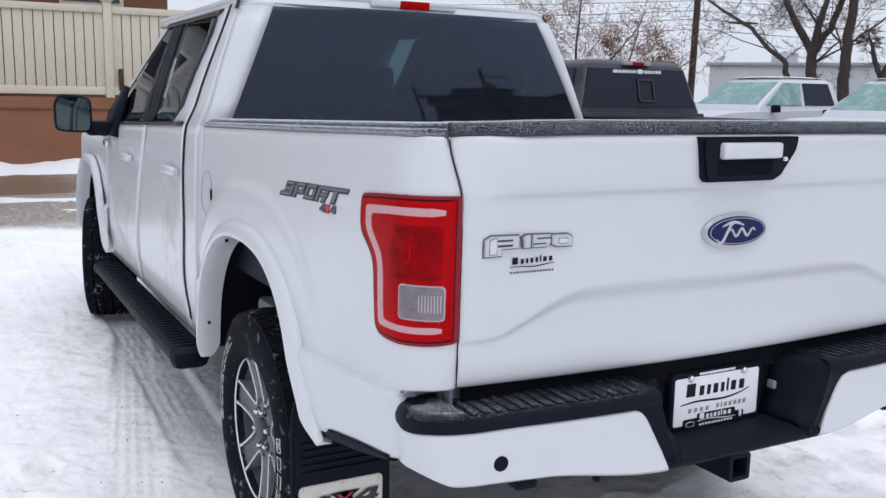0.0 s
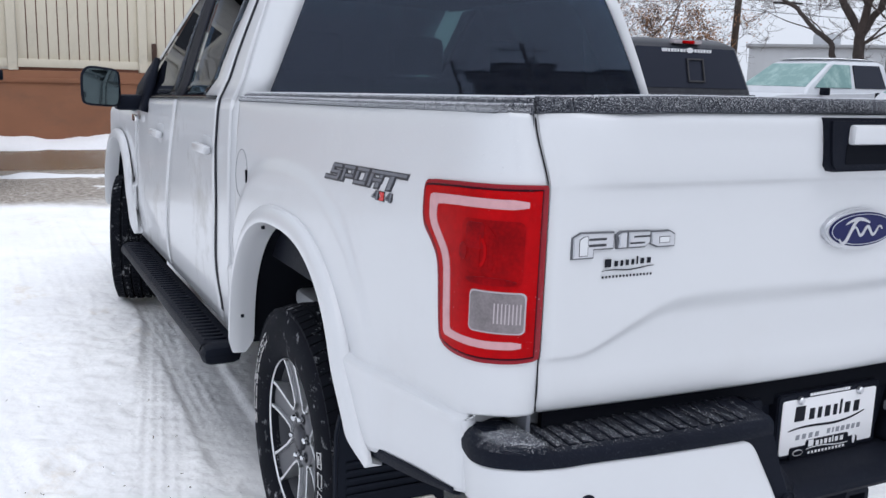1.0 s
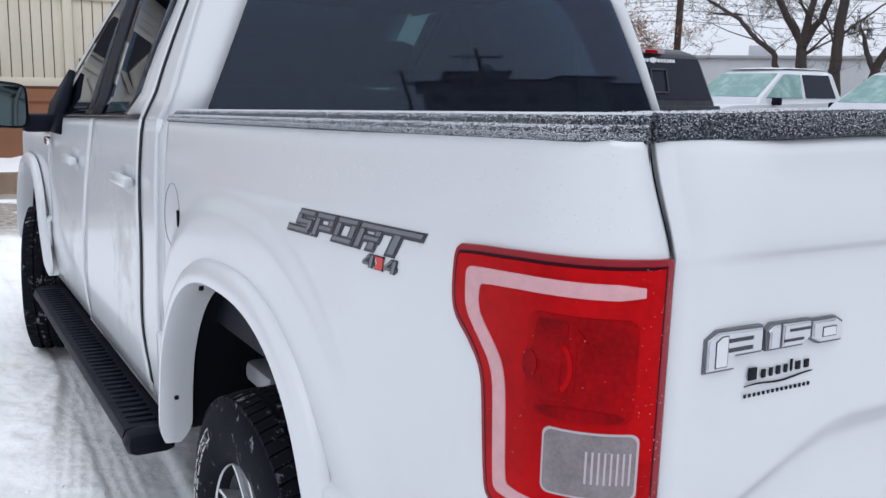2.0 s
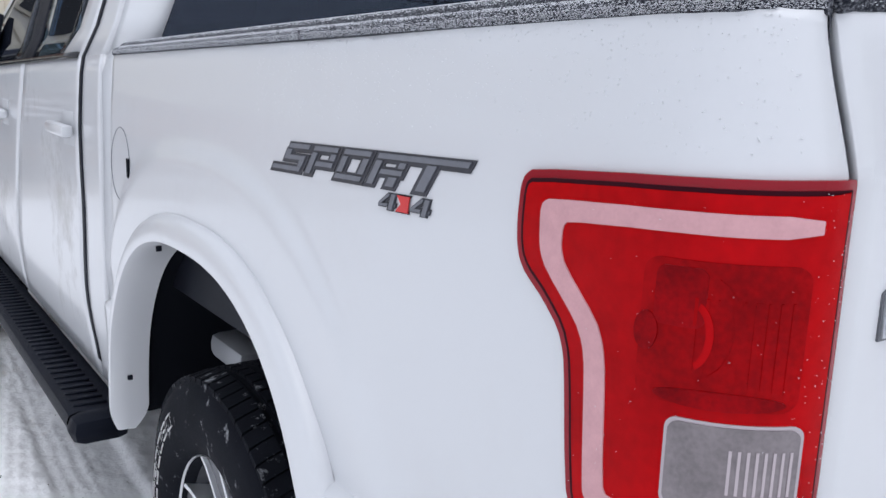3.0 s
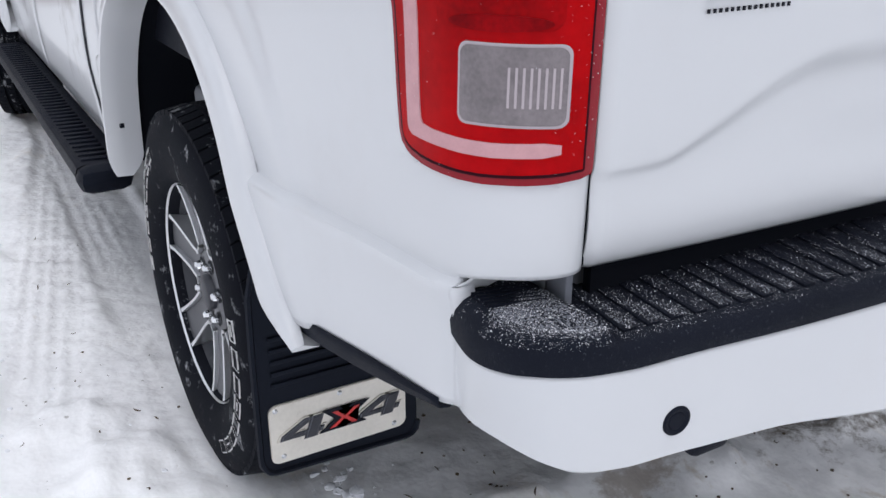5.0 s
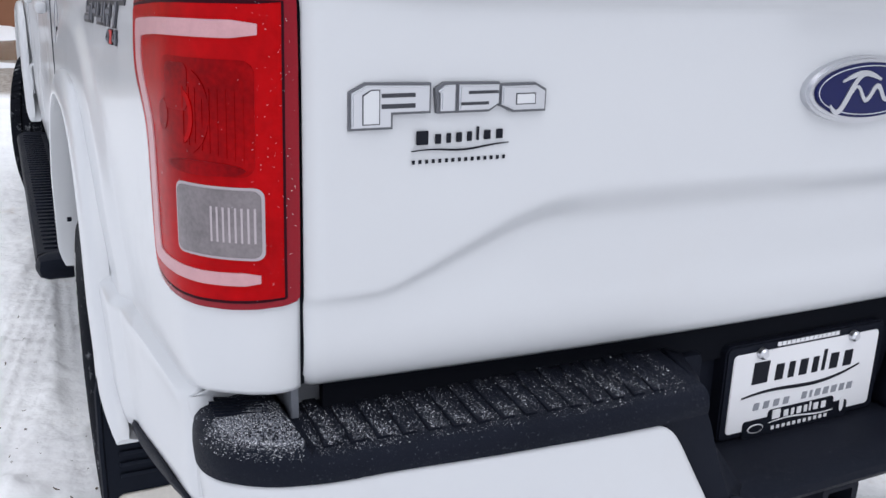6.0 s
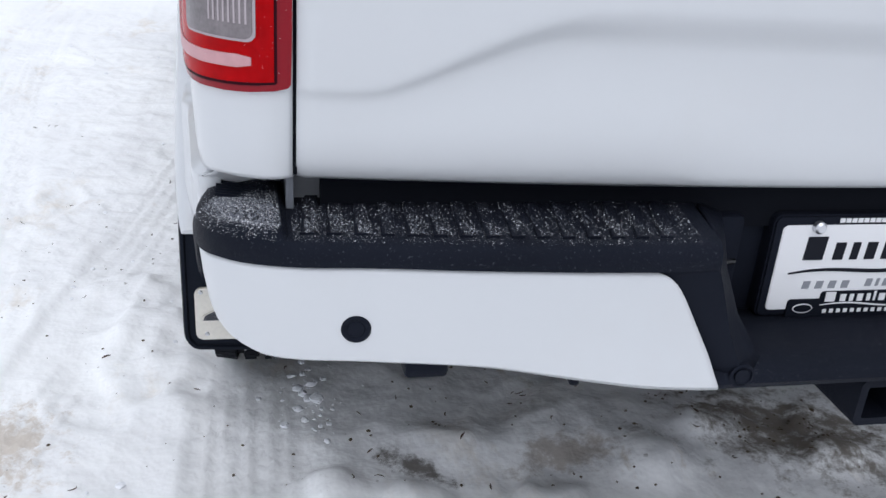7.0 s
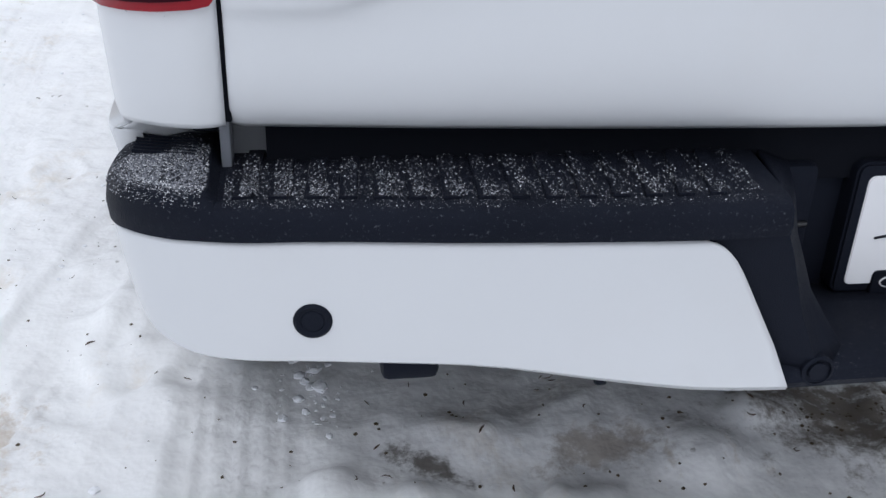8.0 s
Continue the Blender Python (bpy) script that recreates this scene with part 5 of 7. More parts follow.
both("front_pillar", lambda: cab_sheet(column(a_pillar, lambda z: a_pillar(z) + 0.09, [1.30, 1.38, 1.46, 1.54, 1.62, 1.70, 1.78, 1.84, 1.88]), 3), WHITE, truck, solid=0.03)
both("pillar_seal", lambda: cab_sheet(column(lambda z: a_pillar(z) - 0.05, a_pillar, [1.30, 1.38, 1.46, 1.54, 1.62, 1.70, 1.78, 1.84, 1.88]), 2), BLACK_PLASTIC, truck, solid=0.02)
both("belt_trim", lambda: cab_sheet([[(y, 1.378) for y in span(2.2, 4.2, 10)], [(y, 1.392) for y in span(2.2, 4.2, 10)]], 1), BLACK_GLOSS, truck, solid=-0.006)
both("window_top_trim", lambda: cab_sheet([[(y, 1.862) for y in span(2.26, 3.34, 10)], [(y, 1.886) for y in span(2.22, 3.28, 10)]], 1), BLACK_GLOSS, truck, solid=-0.006)
both("rear_side_window", lambda: cab_sheet(column(lambda z: glass_rear(z) - 0.01, lambda z: door_seam(z) - 0.12, UP_Z), 6), SIDE_GLASS, truck, "dark side window", solid=0.004)
both("front_side_window", lambda: cab_sheet(column(lambda z: door_seam(z) + 0.09, lambda z: max(door_seam(z) + 0.095, a_pillar(z) - 0.03), UP_Z), 6), SIDE_GLASS, truck, "side window", solid=0.004)
both("roof_rail", lambda: cab_sheet([[(y, 1.885) for y in span(2.0, 3.56, 14)], [(y, 1.932) for y in span(2.03, 3.50, 14)]], 3), WHITE, truck, solid=0.02)


def roof_mesh():
    def place(y, s):
        edge = 1.925
        crown = smooth_table([(1.93, 1.940), (2.06, 1.957), (2.5, 1.980), (3.0, 1.987), (3.4, 1.960), (3.58, 1.925)], y)
        x = s * (cab_skin(y, 1.905) + 0.004)
        y += 0.10 * max(0, (abs(s) - 0.85) / 0.15) ** 2 * (1 - ease(1.93, 2.4, y))
        return Vector((x, y, edge + (crown - edge) * (1 - abs(s) ** 3.2)))
    return grid(span(1.93, 3.58, 24), span(-1, 1, 48), place, None, True)


part("roof", roof_mesh(), WHITE, truck, solid=0.02)


def rear_frame_mesh():
    bm = bmesh.new()
    rows = []
    for z in (0.55, 0.9, 1.36, 1.42):
        y = cab_rear(z)
        w = cab_skin(y, z)
        rows.append([bm.verts.new((x * w, y + d, z)) for x, d in ((-1, 0.10), (-0.97, 0.04), (-0.91, 0.005), (0, 0), (0.91, 0.005), (0.97, 0.04), (1, 0.10))])
    for a, b in zip(rows, rows[1:]):
        for k in range(6):
            bm.faces.new((a[k], a[k + 1], b[k + 1], b[k]))
    zs = [1.42, 1.5, 1.6, 1.7, 1.8, 1.884]
    for s in (-1, 1):
        col = []
        for z in zs:
            y = cab_rear(z)
            w = cab_skin(y, z)
            g = 0.840 - (z - 1.42) * 0.44
            col.append([bm.verts.new((s * (g + (w - g) * f), y + d, z)) for f, d in ((0, 0), (0.3, 0.0), (0.5, 0.006), (0.75, 0.030), (0.92, 0.066), (1.0, 0.10))])
        for a, b in zip(col, col[1:]):
            for k in range(5):
                q = (a[k], a[k + 1], b[k + 1], b[k])
                bm.faces.new(q if s > 0 else q[::-1])
    rows = []
    for z in (1.884, 1.905, 1.928, 1.940):
        y = cab_rear(z) - (0.0 if z < 1.9 else -0.006)
        w = cab_skin(y, z)
        rows.append([bm.verts.new((x * w, y + 0.10 * max(0, (abs(x) - 0.85) / 0.15) ** 2, z)) for x in span(-1, 1, 32)])
    for a, b in zip(rows, rows[1:]):
        for k in range(32):
            bm.faces.new((a[k], a[k + 1], b[k + 1], b[k]))
    bmesh.ops.recalc_face_normals(bm, faces=bm.faces[:])
    return bm


part("cab_back", rear_frame_mesh(), WHITE, truck, solid=0.012)


def rear_glass_mesh():
    def place(s, z):
        g = 0.838 - (z - 1.42) * 0.44
        return Vector((s * g, cab_rear(z) + 0.004 - 0.012 * (1 - s * s), z))
    bm = grid([-1, -0.994] + span(-0.9, 0.9, 14) + [0.994, 1], [1.40, 1.403] + span(1.45, 1.84, 6) + [1.892, 1.895], place)
    return bm


rear_glass = part("rear_window", rear_glass_mesh(), TINTED, truck, "dark tinted rear window", solid=0.004)
brake_light = part("high_brake_light", box(-0.205, 0.205, 1.908, 1.945, 1.906, 1.940, 0.006), material("clear_lamp_cover", (0.62, 0.62, 0.64), 0.15, 0.2, 0.5), truck, "roof-edge brake light, red between two clear lenses")
part("stop_segment", box(-0.07, 0.07, 1.904, 1.935, 1.904, 1.938, 0.003), RED_LENS, brake_light)
both("roof_seam", lambda: cab_sheet([[(1.995, 1.875), (2.010, 1.925)], [(2.03, 1.875), (2.045, 1.925)]], 1), BLACK_GLOSS, truck, solid=-0.006)

# windscreen, bonnet, front
part("windscreen", grid(span(-1, 1, 10), span(0, 1, 6), lambda s, t: Vector((s * (0.84 - 0.13 * t), 4.48 - 0.92 * t - 0.03 * s * s, 1.30 + 0.60 * t))), SCREEN_GLASS, truck, "windscreen", solid=0.005)
part("window_sticker", box(0.527, 0.592, 3.880, 3.884, 1.630, 1.695), PLATE_WHITE, truck, "small pale paper sticker inside the windscreen", smooth=False)
part("dashboard", box(-0.80, 0.80, 3.95, 4.40, 0.95, 1.28, 0.04), SEAT_CLOTH, truck)
part("bonnet", grid(span(-0.92, 0.92, 20), span(4.35, 5.62, 12), lambda x, y: Vector((x, y, 1.305 - 0.03 * ((y - 4.35) / 1.27) - 0.10 * ease(5.3, 5.62, y) + 0.03 * (1 - (x / 0.92) ** 2) - 0.05 * ease(0.8, 0.92, abs(x))))), WHITE, truck, solid=0.02)


def fender_mesh():
    def place(y, v):
        z = 0.58 + (1.285 - 0.58) * v
        return Vector((-(half_width(z) - 0.006 - 0.05 * ease(5.35, 5.75, y) - 0.04 * ease(1.2, 1.29, z)), y, z))

    def keep(y, v):
        return arch_level(y, 0.58 + 0.705 * v, ARCH_Y + AXLES) > 0.92
    return grid(span(4.21, 5.66, 60), span(0, 1, 36), place, keep, True)


both("front_fender", fender_mesh, WHITE, truck, solid=0.015)
both("fender_vent", lambda: box(-0.985, -0.962, 4.08, 4.19, 1.205, 1.245, 0.006), CHROME, truck)
grille = part("grille", box(-0.62, 0.62, 5.62, 5.70, 0.80, 1.18, 0.02), BLACK_PLASTIC, truck, "dark grille with bars")
for k in range(3):
    part("grille_bar", box(-0.60, 0.60, 5.68, 5.72, 0.87 + k * 0.11, 0.90 + k * 0.11, 0.008), SILVER, grille)
both("headlamp", lambda: box(-0.93, -0.64, 5.52, 5.68, 0.92, 1.15, 0.02), CLEAR_LENS, truck)
part("front_bumper", box(-0.96, 0.96, 5.56, 5.80, 0.50, 0.78, 0.04), WHITE, truck)

# mirrors
def mirror(sx):
    mir = (lambda b: b) if sx < 0 else mirrored
    body = bmesh.new()
    pts = softened([(-1.280, 1.330), (-1.262, 1.300), (-1.110, 1.290), (-1.080, 1.302), (-1.070, 1.330), (-1.072, 1.470), (-1.090, 1.500), (-1.225, 1.517), (-1.258, 1.504), (-1.282, 1.462)])
    f = body.faces.new([body.verts.new((x, 3.93, z)) for x, z in pts])
    res = bmesh.ops.extrude_face_region(body, geom=[f])
    for v in res["geom"]:
        if isinstance(v, bmesh.types.BMVert):
            v.co.y = 4.06
            v.co.x = -1.18 + (v.co.x + 1.18) * 0.8
            v.co.z = 1.40 + (v.co.z - 1.40) * 0.8
    bmesh.ops.recalc_face_normals(body, faces=body.faces[:])
    shell = part("mirror", mir(body), BLACK_PLASTIC, truck, "black door mirror", bevel=0.012)
    part("mirror_glass", mir(plate_outline(softened([(-1.266, 1.335), (-1.252, 1.313), (-1.112, 1.304), (-1.088, 1.318), (-1.085, 1.465), (-1.100, 1.487), (-1.223, 1.502), (-1.248, 1.492), (-1.268, 1.456)]), 3.922, 3.928, 0.001)), MIRROR_GLASS, shell)
    part("mirror_arm", mir(box(-1.10, -0.94, 3.95, 4.06, 1.275, 1.36, 0.02)), BLACK_PLASTIC, shell)
    sail = bmesh.new()
    q = [(-0.955, 3.80, 1.27), (-0.955, 4.16, 1.27), (-0.93, 4.12, 1.40), (-0.87, 3.86, 1.56), (-0.90, 3.80, 1.46)]
    sail.faces.new([sail.verts.new(p) for p in q])
    part("mirror_sail", mir(sail), BLACK_PLASTIC, shell, solid=0.03)


mirror(-1)
mirror(1)

# dark lining of the cab's roof and rear pillars
part("headliner", grid(span(-0.66, 0.66, 4), span(1.96, 3.50, 6), lambda x, y: Vector((x, y, 1.885 + 0.02 * (1 - (x / 0.66) ** 2)))), SEAT_CLOTH, truck, solid=0.006)
for side in (-1, 1):
    part("pillar_trim", grid(span(0, 1, 4), span(1.30, 1.885, 8), lambda f, z: Vector((side * (0.838 - (z - 1.42) * 0.46 + f * 0.03), cab_rear(z) + 0.022 + 0.24 * f, z))), SEAT_CLOTH, truck, solid=0.004)

# seats seen dimly through the tinted glass
for y, xs in ((2.35, (-0.48, 0.0, 0.48)), (3.30, (-0.40, 0.40))):
    for x in xs:
        seat = part("seat", box(x - 0.23, x + 0.23, y, y + 0.14, 0.90, 1.50, 0.05), SEAT_CLOTH, truck)
        part("headrest", box(x - 0.13, x + 0.13, y + 0.01, y + 0.10, 1.51, 1.68, 0.04), SEAT_CLOTH, seat)


# ---- ground ----
def axis(fine0, fine1, step, far0, far1, grow=1.16):
    pts = list(np.arange(fine0, fine1 + 1e-6, step))
    s, p = step, fine0
    low = []
    while p > far0:
        s *= grow
        p -= s
        low.append(p)
    s, p = step, fine1
    high = []
    while p < far1:
        s *= grow
        p += s
        high.append(p)
    return np.array(low[::-1] + pts + high)


def billow(x, y, s, seed):
    return 1 - 2 * abs(noise.noise(Vector((x * s, y * s * 0.85, seed))))


def ground_height(x, y):
    near = max(0.0, 1 - max(0, math.hypot(x + 0.7, y - 0.8) - 6) / 8)
    z = 0.022 * noise.noise(Vector((x * 0.9, y * 0.7, 3.1))) + 0.010 * noise.noise(Vector((x * 3.1, y * 2.3, 9.0)))
    soft = 0.5 + 0.5 * noise.noise(Vector((x * 1.3, y * 1.1, 14.0)))
    soft *= 1 - 0.6 * ease(-1.0, -0.75, x) * ease(1.6, 0.9, y)
    z += (0.004 + 0.012 * soft) * billow(x, y, 5.0, 1.0) + (0.0015 + 0.005 * soft) * billow(x, y, 14, 2.0) + 0.0022 * noise.noise(Vector((x * 38, y * 33, 4.0)))
    # scattered boot-sized dents with a pushed-up edge
    dent = noise.noise(Vector((x * 4.2, y * 3.2, 7.0)))
    z += -0.012 * ease(0.28, 0.52, dent) + 0.004 * ease(0.14, 0.24, dent) * (1 - ease(0.24, 0.34, dent))
    # pressed wheel tracks with tread marks
    for cx, wide, deep in ((-1.07, 0.105, 0.013), (-0.86, 0.14, 0.016), (-1.78, 0.16, 0.008), (0.86, 0.14, 0.018)):
        deep *= ease(0.1, 0.7, 0.5 + noise.noise(Vector((cx * 9, y * 0.9, 31.0))))
        w = cx + 0.05 * math.sin(y * 0.8 + cx * 3) - (0.10 * (y - 1.5) if cx < -1.2 else 0)
        if cx == -1.07:
            w = -1.01 - 0.165 * (3.26 - y)
        d = abs(x - w)
        if d < wide * 1.7:
            k = 1 - ease(wide * 0.85, wide * 1.05, d)
            z = z * (1 - 0.4 * k) - deep * k
            z += 0.010 * ease(wide * 0.9, wide * 1.15, d) * (1 - ease(wide * 1.2, wide * 1.7, d)) * max(0, soft - 0.35)
            z += 0.0035 * k * math.cos((x - w) * 215) * ease(0.2, 0.6, 0.5 + noise.noise(Vector((x * 1.1, y * 0.8, 41.0))))
            lug = math.sin(y * 150 + 1.6 * math.copysign(1, math.sin((x - w) * 70)))
            z += 0.0085 * k * ease(-0.3, 0.5, lug) * ease(-0.5, 0.1, math.cos((x - w) * 140)) * ease(0.25, 0.6, 0.5 + noise.noise(Vector((x * 2, y * 1.2, 21.0))))
    # churned snow thrown behind the bumper
    lump = ease(0.75, 0.25, math.hypot((x + 0.15) / 0.85, (y - 0.62) / 0.42))
    z += lump * (0.038 * billow(x, y, 3.6, 5.0) - 0.012 + 0.008 * billow(x, y, 10, 6.0))
    # low mounds of kicked-up snow
    for mx, my, mr, mh in ((-1.24, 1.42, 0.17, 0.026), (-1.17, 1.20, 0.17, 0.032), (-1.09, 0.99, 0.15, 0.030), (-1.06, 0.82, 0.13, 0.024), (-0.73, 0.50, 0.10, 0.034), (-0.57, 0.46, 0.07, 0.026), (-0.02, 0.50, 0.12, 0.030), (0.14, 0.62, 0.09, 0.026), (0.42, 0.48, 0.12, 0.03), (-0.28, 0.40, 0.10, 0.028)):
        d = math.hypot(x - mx, (y - my) * 1.2) / mr
        if d < 1.4:
            d += 0.30 * noise.noise(Vector((x * 16, y * 16, 51.0)))
            z += mh * ease(1.0, 0.15, d)
    return z * near - 0.005


def ground_mesh():
    xs = axis(-2.6, 0.6, 0.014, -900, 900, 1.18)
    ys = axis(-0.9, 4.4, 0.015, -900, 900, 1.18)
    verts = [(float(x), float(y), ground_height(float(x), float(y))) for x in xs for y in ys]
    n = len(ys)
    faces = [(i * n + j, (i + 1) * n + j, (i + 1) * n + j + 1, i * n + j + 1) for i in range(len(xs) - 1) for j in range(n - 1)]
    me = bpy.data.meshes.new("ground")
    me.from_pydata(verts, [], faces)
    me.shade_smooth()
    return me


def ground_material():
    m = material("packed_snow", (0.82, 0.83, 0.86), 0.65)
    nodes, links = m.node_tree.nodes, m.node_tree.links
    b = nodes["Principled BSDF"]
    pos = nodes.new("ShaderNodeNewGeometry")
    xyz = nodes.new("ShaderNodeSeparateXYZ")
    links.new(pos.outputs["Position"], xyz.inputs[0])

    def tex(scale, detail=6, rough=0.6, stretch=(1, 1, 1)):
        mp = nodes.new("ShaderNodeMapping")
        mp.inputs["Scale"].default_value = stretch
        links.new(pos.outputs["Position"], mp.inputs["Vector"])
        n = nodes.new("ShaderNodeTexNoise")
        n.inputs["Scale"].default_value = scale
        n.inputs["Detail"].default_value = detail
        n.inputs["Roughness"].default_value = rough
        links.new(mp.outputs["Vector"], n.inputs["Vector"])
        return n.outputs["Fac"]

    def ramp(v, a, bb, lo=0.0, hi=1.0):
        r = nodes.new("ShaderNodeMapRange")
        r.interpolation_type = "SMOOTHSTEP"
        for k, val in (("From Min", a), ("From Max", bb), ("To Min", lo), ("To Max", hi)):
            r.inputs[k].default_value = val
        links.new(v, r.inputs["Value"])
        return r.outputs["Result"]

    def calc(op, a, bb):
        n = nodes.new("ShaderNodeMath")
        n.operation = op
        n.use_clamp = False
        for i, v in enumerate((a, bb)):
            if isinstance(v, (int, float)):
                n.inputs[i].default_value = v
            else:
                links.new(v, n.inputs[i])
        return n.outputs[0]

    def blend(fac, a, bb):
        n = nodes.new("ShaderNodeMix")
        n.data_type = "RGBA"
        links.new(fac, n.inputs["Factor"])
        for k, v in (("A", a), ("B", bb)):
            if isinstance(v, tuple):
                n.inputs[k].default_value = (*v, 1)
            else:
                links.new(v, n.inputs[k])
        return n.outputs["Result"]

    base = blend(ramp(tex(1.7, 8), 0.35, 0.7), (0.88, 0.88, 0.89), (0.955, 0.955, 0.955))
    # bluish grey on the packed lane: ice, with the truck's shade put into the colour; brown grit and slush lie over it
    # in torn patches
    lane = ramp(calc("ADD", xyz.outputs["X"], calc("MULTIPLY", tex(1.3, 5), 0.9)), -0.22, 0.24)
    near = ramp(xyz.outputs["Y"], 9.0, 5.0)
    on_lane = calc("MULTIPLY", lane, near)
    shaded_ice = calc("MULTIPLY", on_lane, ramp(tex(2.6, 10, 0.66), 0.44, 0.58))
    col = blend(calc("MULTIPLY", shaded_ice, 0.70), base, (0.63, 0.63, 0.645))
    slush = calc("MULTIPLY", on_lane, ramp(tex(5.0, 10, 0.7, (1.0, 0.55, 1)), 0.55, 0.66))
    col = blend(calc("MULTIPLY", slush, 0.55), col, (0.42, 0.33, 0.22))
    low = ramp(calc("ADD", xyz.outputs["Z"], calc("MULTIPLY", tex(13, 8, 0.7), 0.05)), 0.009, -0.003)
    mud = calc("MAXIMUM", calc("MULTIPLY", on_lane, low), calc("MULTIPLY", on_lane, ramp(tex(8.5, 9, 0.66, (0.5, 1.0, 1)), 0.62, 0.72)))
    col = blend(calc("MULTIPLY", mud, 0.5), col, (0.11, 0.085, 0.062))
    stain = ramp(tex(2.7, 10, 0.72, (1, 0.6, 1)), 0.55, 0.70)
    col = blend(calc("MULTIPLY", stain, 0.42), col, (0.66, 0.56, 0.43))
    streak = ramp(tex(2.4, 9, 0.7, (2.6, 0.5, 1)), 0.48, 0.70)
    col = blend(calc("MULTIPLY", streak, 0.20), col, (0.68, 0.66, 0.65))
    mottle = ramp(tex(10, 9, 0.72), 0.46, 0.68)
    col = blend(calc("MULTIPLY", mottle, 0.10), col, (0.70, 0.68, 0.665))
    dirt = ramp(tex(16, 6, 0.7), 0.68, 0.76)
    col = blend(calc("MULTIPLY", dirt, 0.35), col, (0.30, 0.24, 0.18))
    specks = ramp(tex(34, 3, 0.5), 0.72, 0.77)
    col = blend(calc("MULTIPLY", specks, 0.5), col, (0.10, 0.075, 0.05))
    # two muddy patches where the slush was dug up
    def patch(cx, cy, rx, ry, turn):
        u = calc("ADD", calc("MULTIPLY", calc("SUBTRACT", xyz.outputs["X"], cx), math.cos(turn)), calc("MULTIPLY", calc("SUBTRACT", xyz.outputs["Y"], cy), math.sin(turn)))
        v = calc("SUBTRACT", calc("MULTIPLY", calc("SUBTRACT", xyz.outputs["Y"], cy), math.cos(turn)), calc("MULTIPLY", calc("SUBTRACT", xyz.outputs["X"], cx), math.sin(turn)))
        d = calc("SQRT", calc("ADD", calc("POWER", calc("ABSOLUTE", calc("DIVIDE", u, rx), 0), 2.0), calc("POWER", calc("ABSOLUTE", calc("DIVIDE", v, ry), 0), 2.0)), 0)
        return ramp(calc("ADD", d, calc("MULTIPLY", tex(17, 9, 0.75), 2.6)), 2.05, 1.45)
    for cx, cy, rx, ry, turn, much, tone in ((0.38, 0.60, 0.48, 0.30, -0.5, 0.85, (0.10, 0.07, 0.042)), (-0.55, 0.55, 0.17, 0.05, -0.75, 0.85, (0.09, 0.07, 0.055)), (-0.20, 0.55, 0.20, 0.09, 0.2, 0.6, (0.24, 0.175, 0.11)), (-1.45, 0.70, 0.22, 0.28, 0.0, 0.55, (0.46, 0.35, 0.23))):
        col = blend(calc("MULTIPLY", patch(cx, cy, rx, ry, turn), much), col, tone)
    # far off: bare gravel, then a wet strip before the wall
    edge = calc("ADD", xyz.outputs["Y"], calc("MULTIPLY", tex(0.5, 8), 2.4))
    gravel = calc("MULTIPLY", ramp(edge, 10.2, 11.2), ramp(tex(1.6, 10, 0.7), 0.34, 0.41))
    col = blend(gravel, col, blend(ramp(tex(14, 10, 0.8), 0.36, 0.64), (0.11, 0.088, 0.068), (0.52, 0.47, 0.42)))
    wet = calc("MULTIPLY", ramp(edge, 14.2, 14.7), ramp(edge, 18.6, 17.8))
    col = blend(wet, col, blend(tex(1.2, 8, 0.7), (0.07, 0.05, 0.03), (0.24, 0.185, 0.12)))
    links.new(col, b.inputs["Base Color"])
    links.new(ramp(calc("MAXIMUM", calc("MULTIPLY", shaded_ice, 0.8), wet), 0, 1, 0.68, 0.22), b.inputs["Roughness"])
    b.inputs["Subsurface Weight"].default_value = 0.0
    bump = nodes.new("ShaderNodeBump")
    bump.inputs["Distance"].default_value = 0.018
    links.new(calc("ADD", calc("MULTIPLY", tex(6, 4, 0.5), 1.3), calc("MULTIPLY", tex(26, 5, 0.55), 0.14)), bump.inputs["Height"])
    links.new(bump.outputs["Normal"], b.inputs["Normal"])
    return m


ground = tagged(new("ground", ground_mesh()), "trampled white snow, icy and shaded grey under the truck, with brown grit", "ground", "", "structure")
ground.data.materials.append(ground_material())


# ---- frozen drops on the dark trim ----
def drops(name, spots, parent, label, mat=None):
    """Many small frozen domes in one mesh."""
    verts, faces = [], []
    for x, y, z, r in spots:
        n0 = len(verts)
        turn = random.random() * 6
        for rr, h in ((1.0, -0.15), (0.72, 0.55)):
            for k in range(6):
                a = turn + k * math.pi / 3
                verts.append((x + r * rr * math.cos(a) * random.uniform(0.8, 1.2), y + r * rr * math.sin(a) * random.uniform(0.8, 1.2), z + r * h * 0.8))
        verts.append((x, y, z + r * 0.75))
        for k in range(6):
            j = (k + 1) % 6
            faces.append((n0 + k, n0 + j, n0 + 6 + j, n0 + 6 + k))
            faces.append((n0 + 6 + k, n0 + 6 + j, n0 + 12))
    me = bpy.data.meshes.new(name)
    me.from_pydata(verts, [], faces)
    me.shade_smooth()
    me.materials.append(mat or FROST)
    ob = new(name, me)
    ob.parent = parent
    return tagged(ob, label, "", "", "stuff")


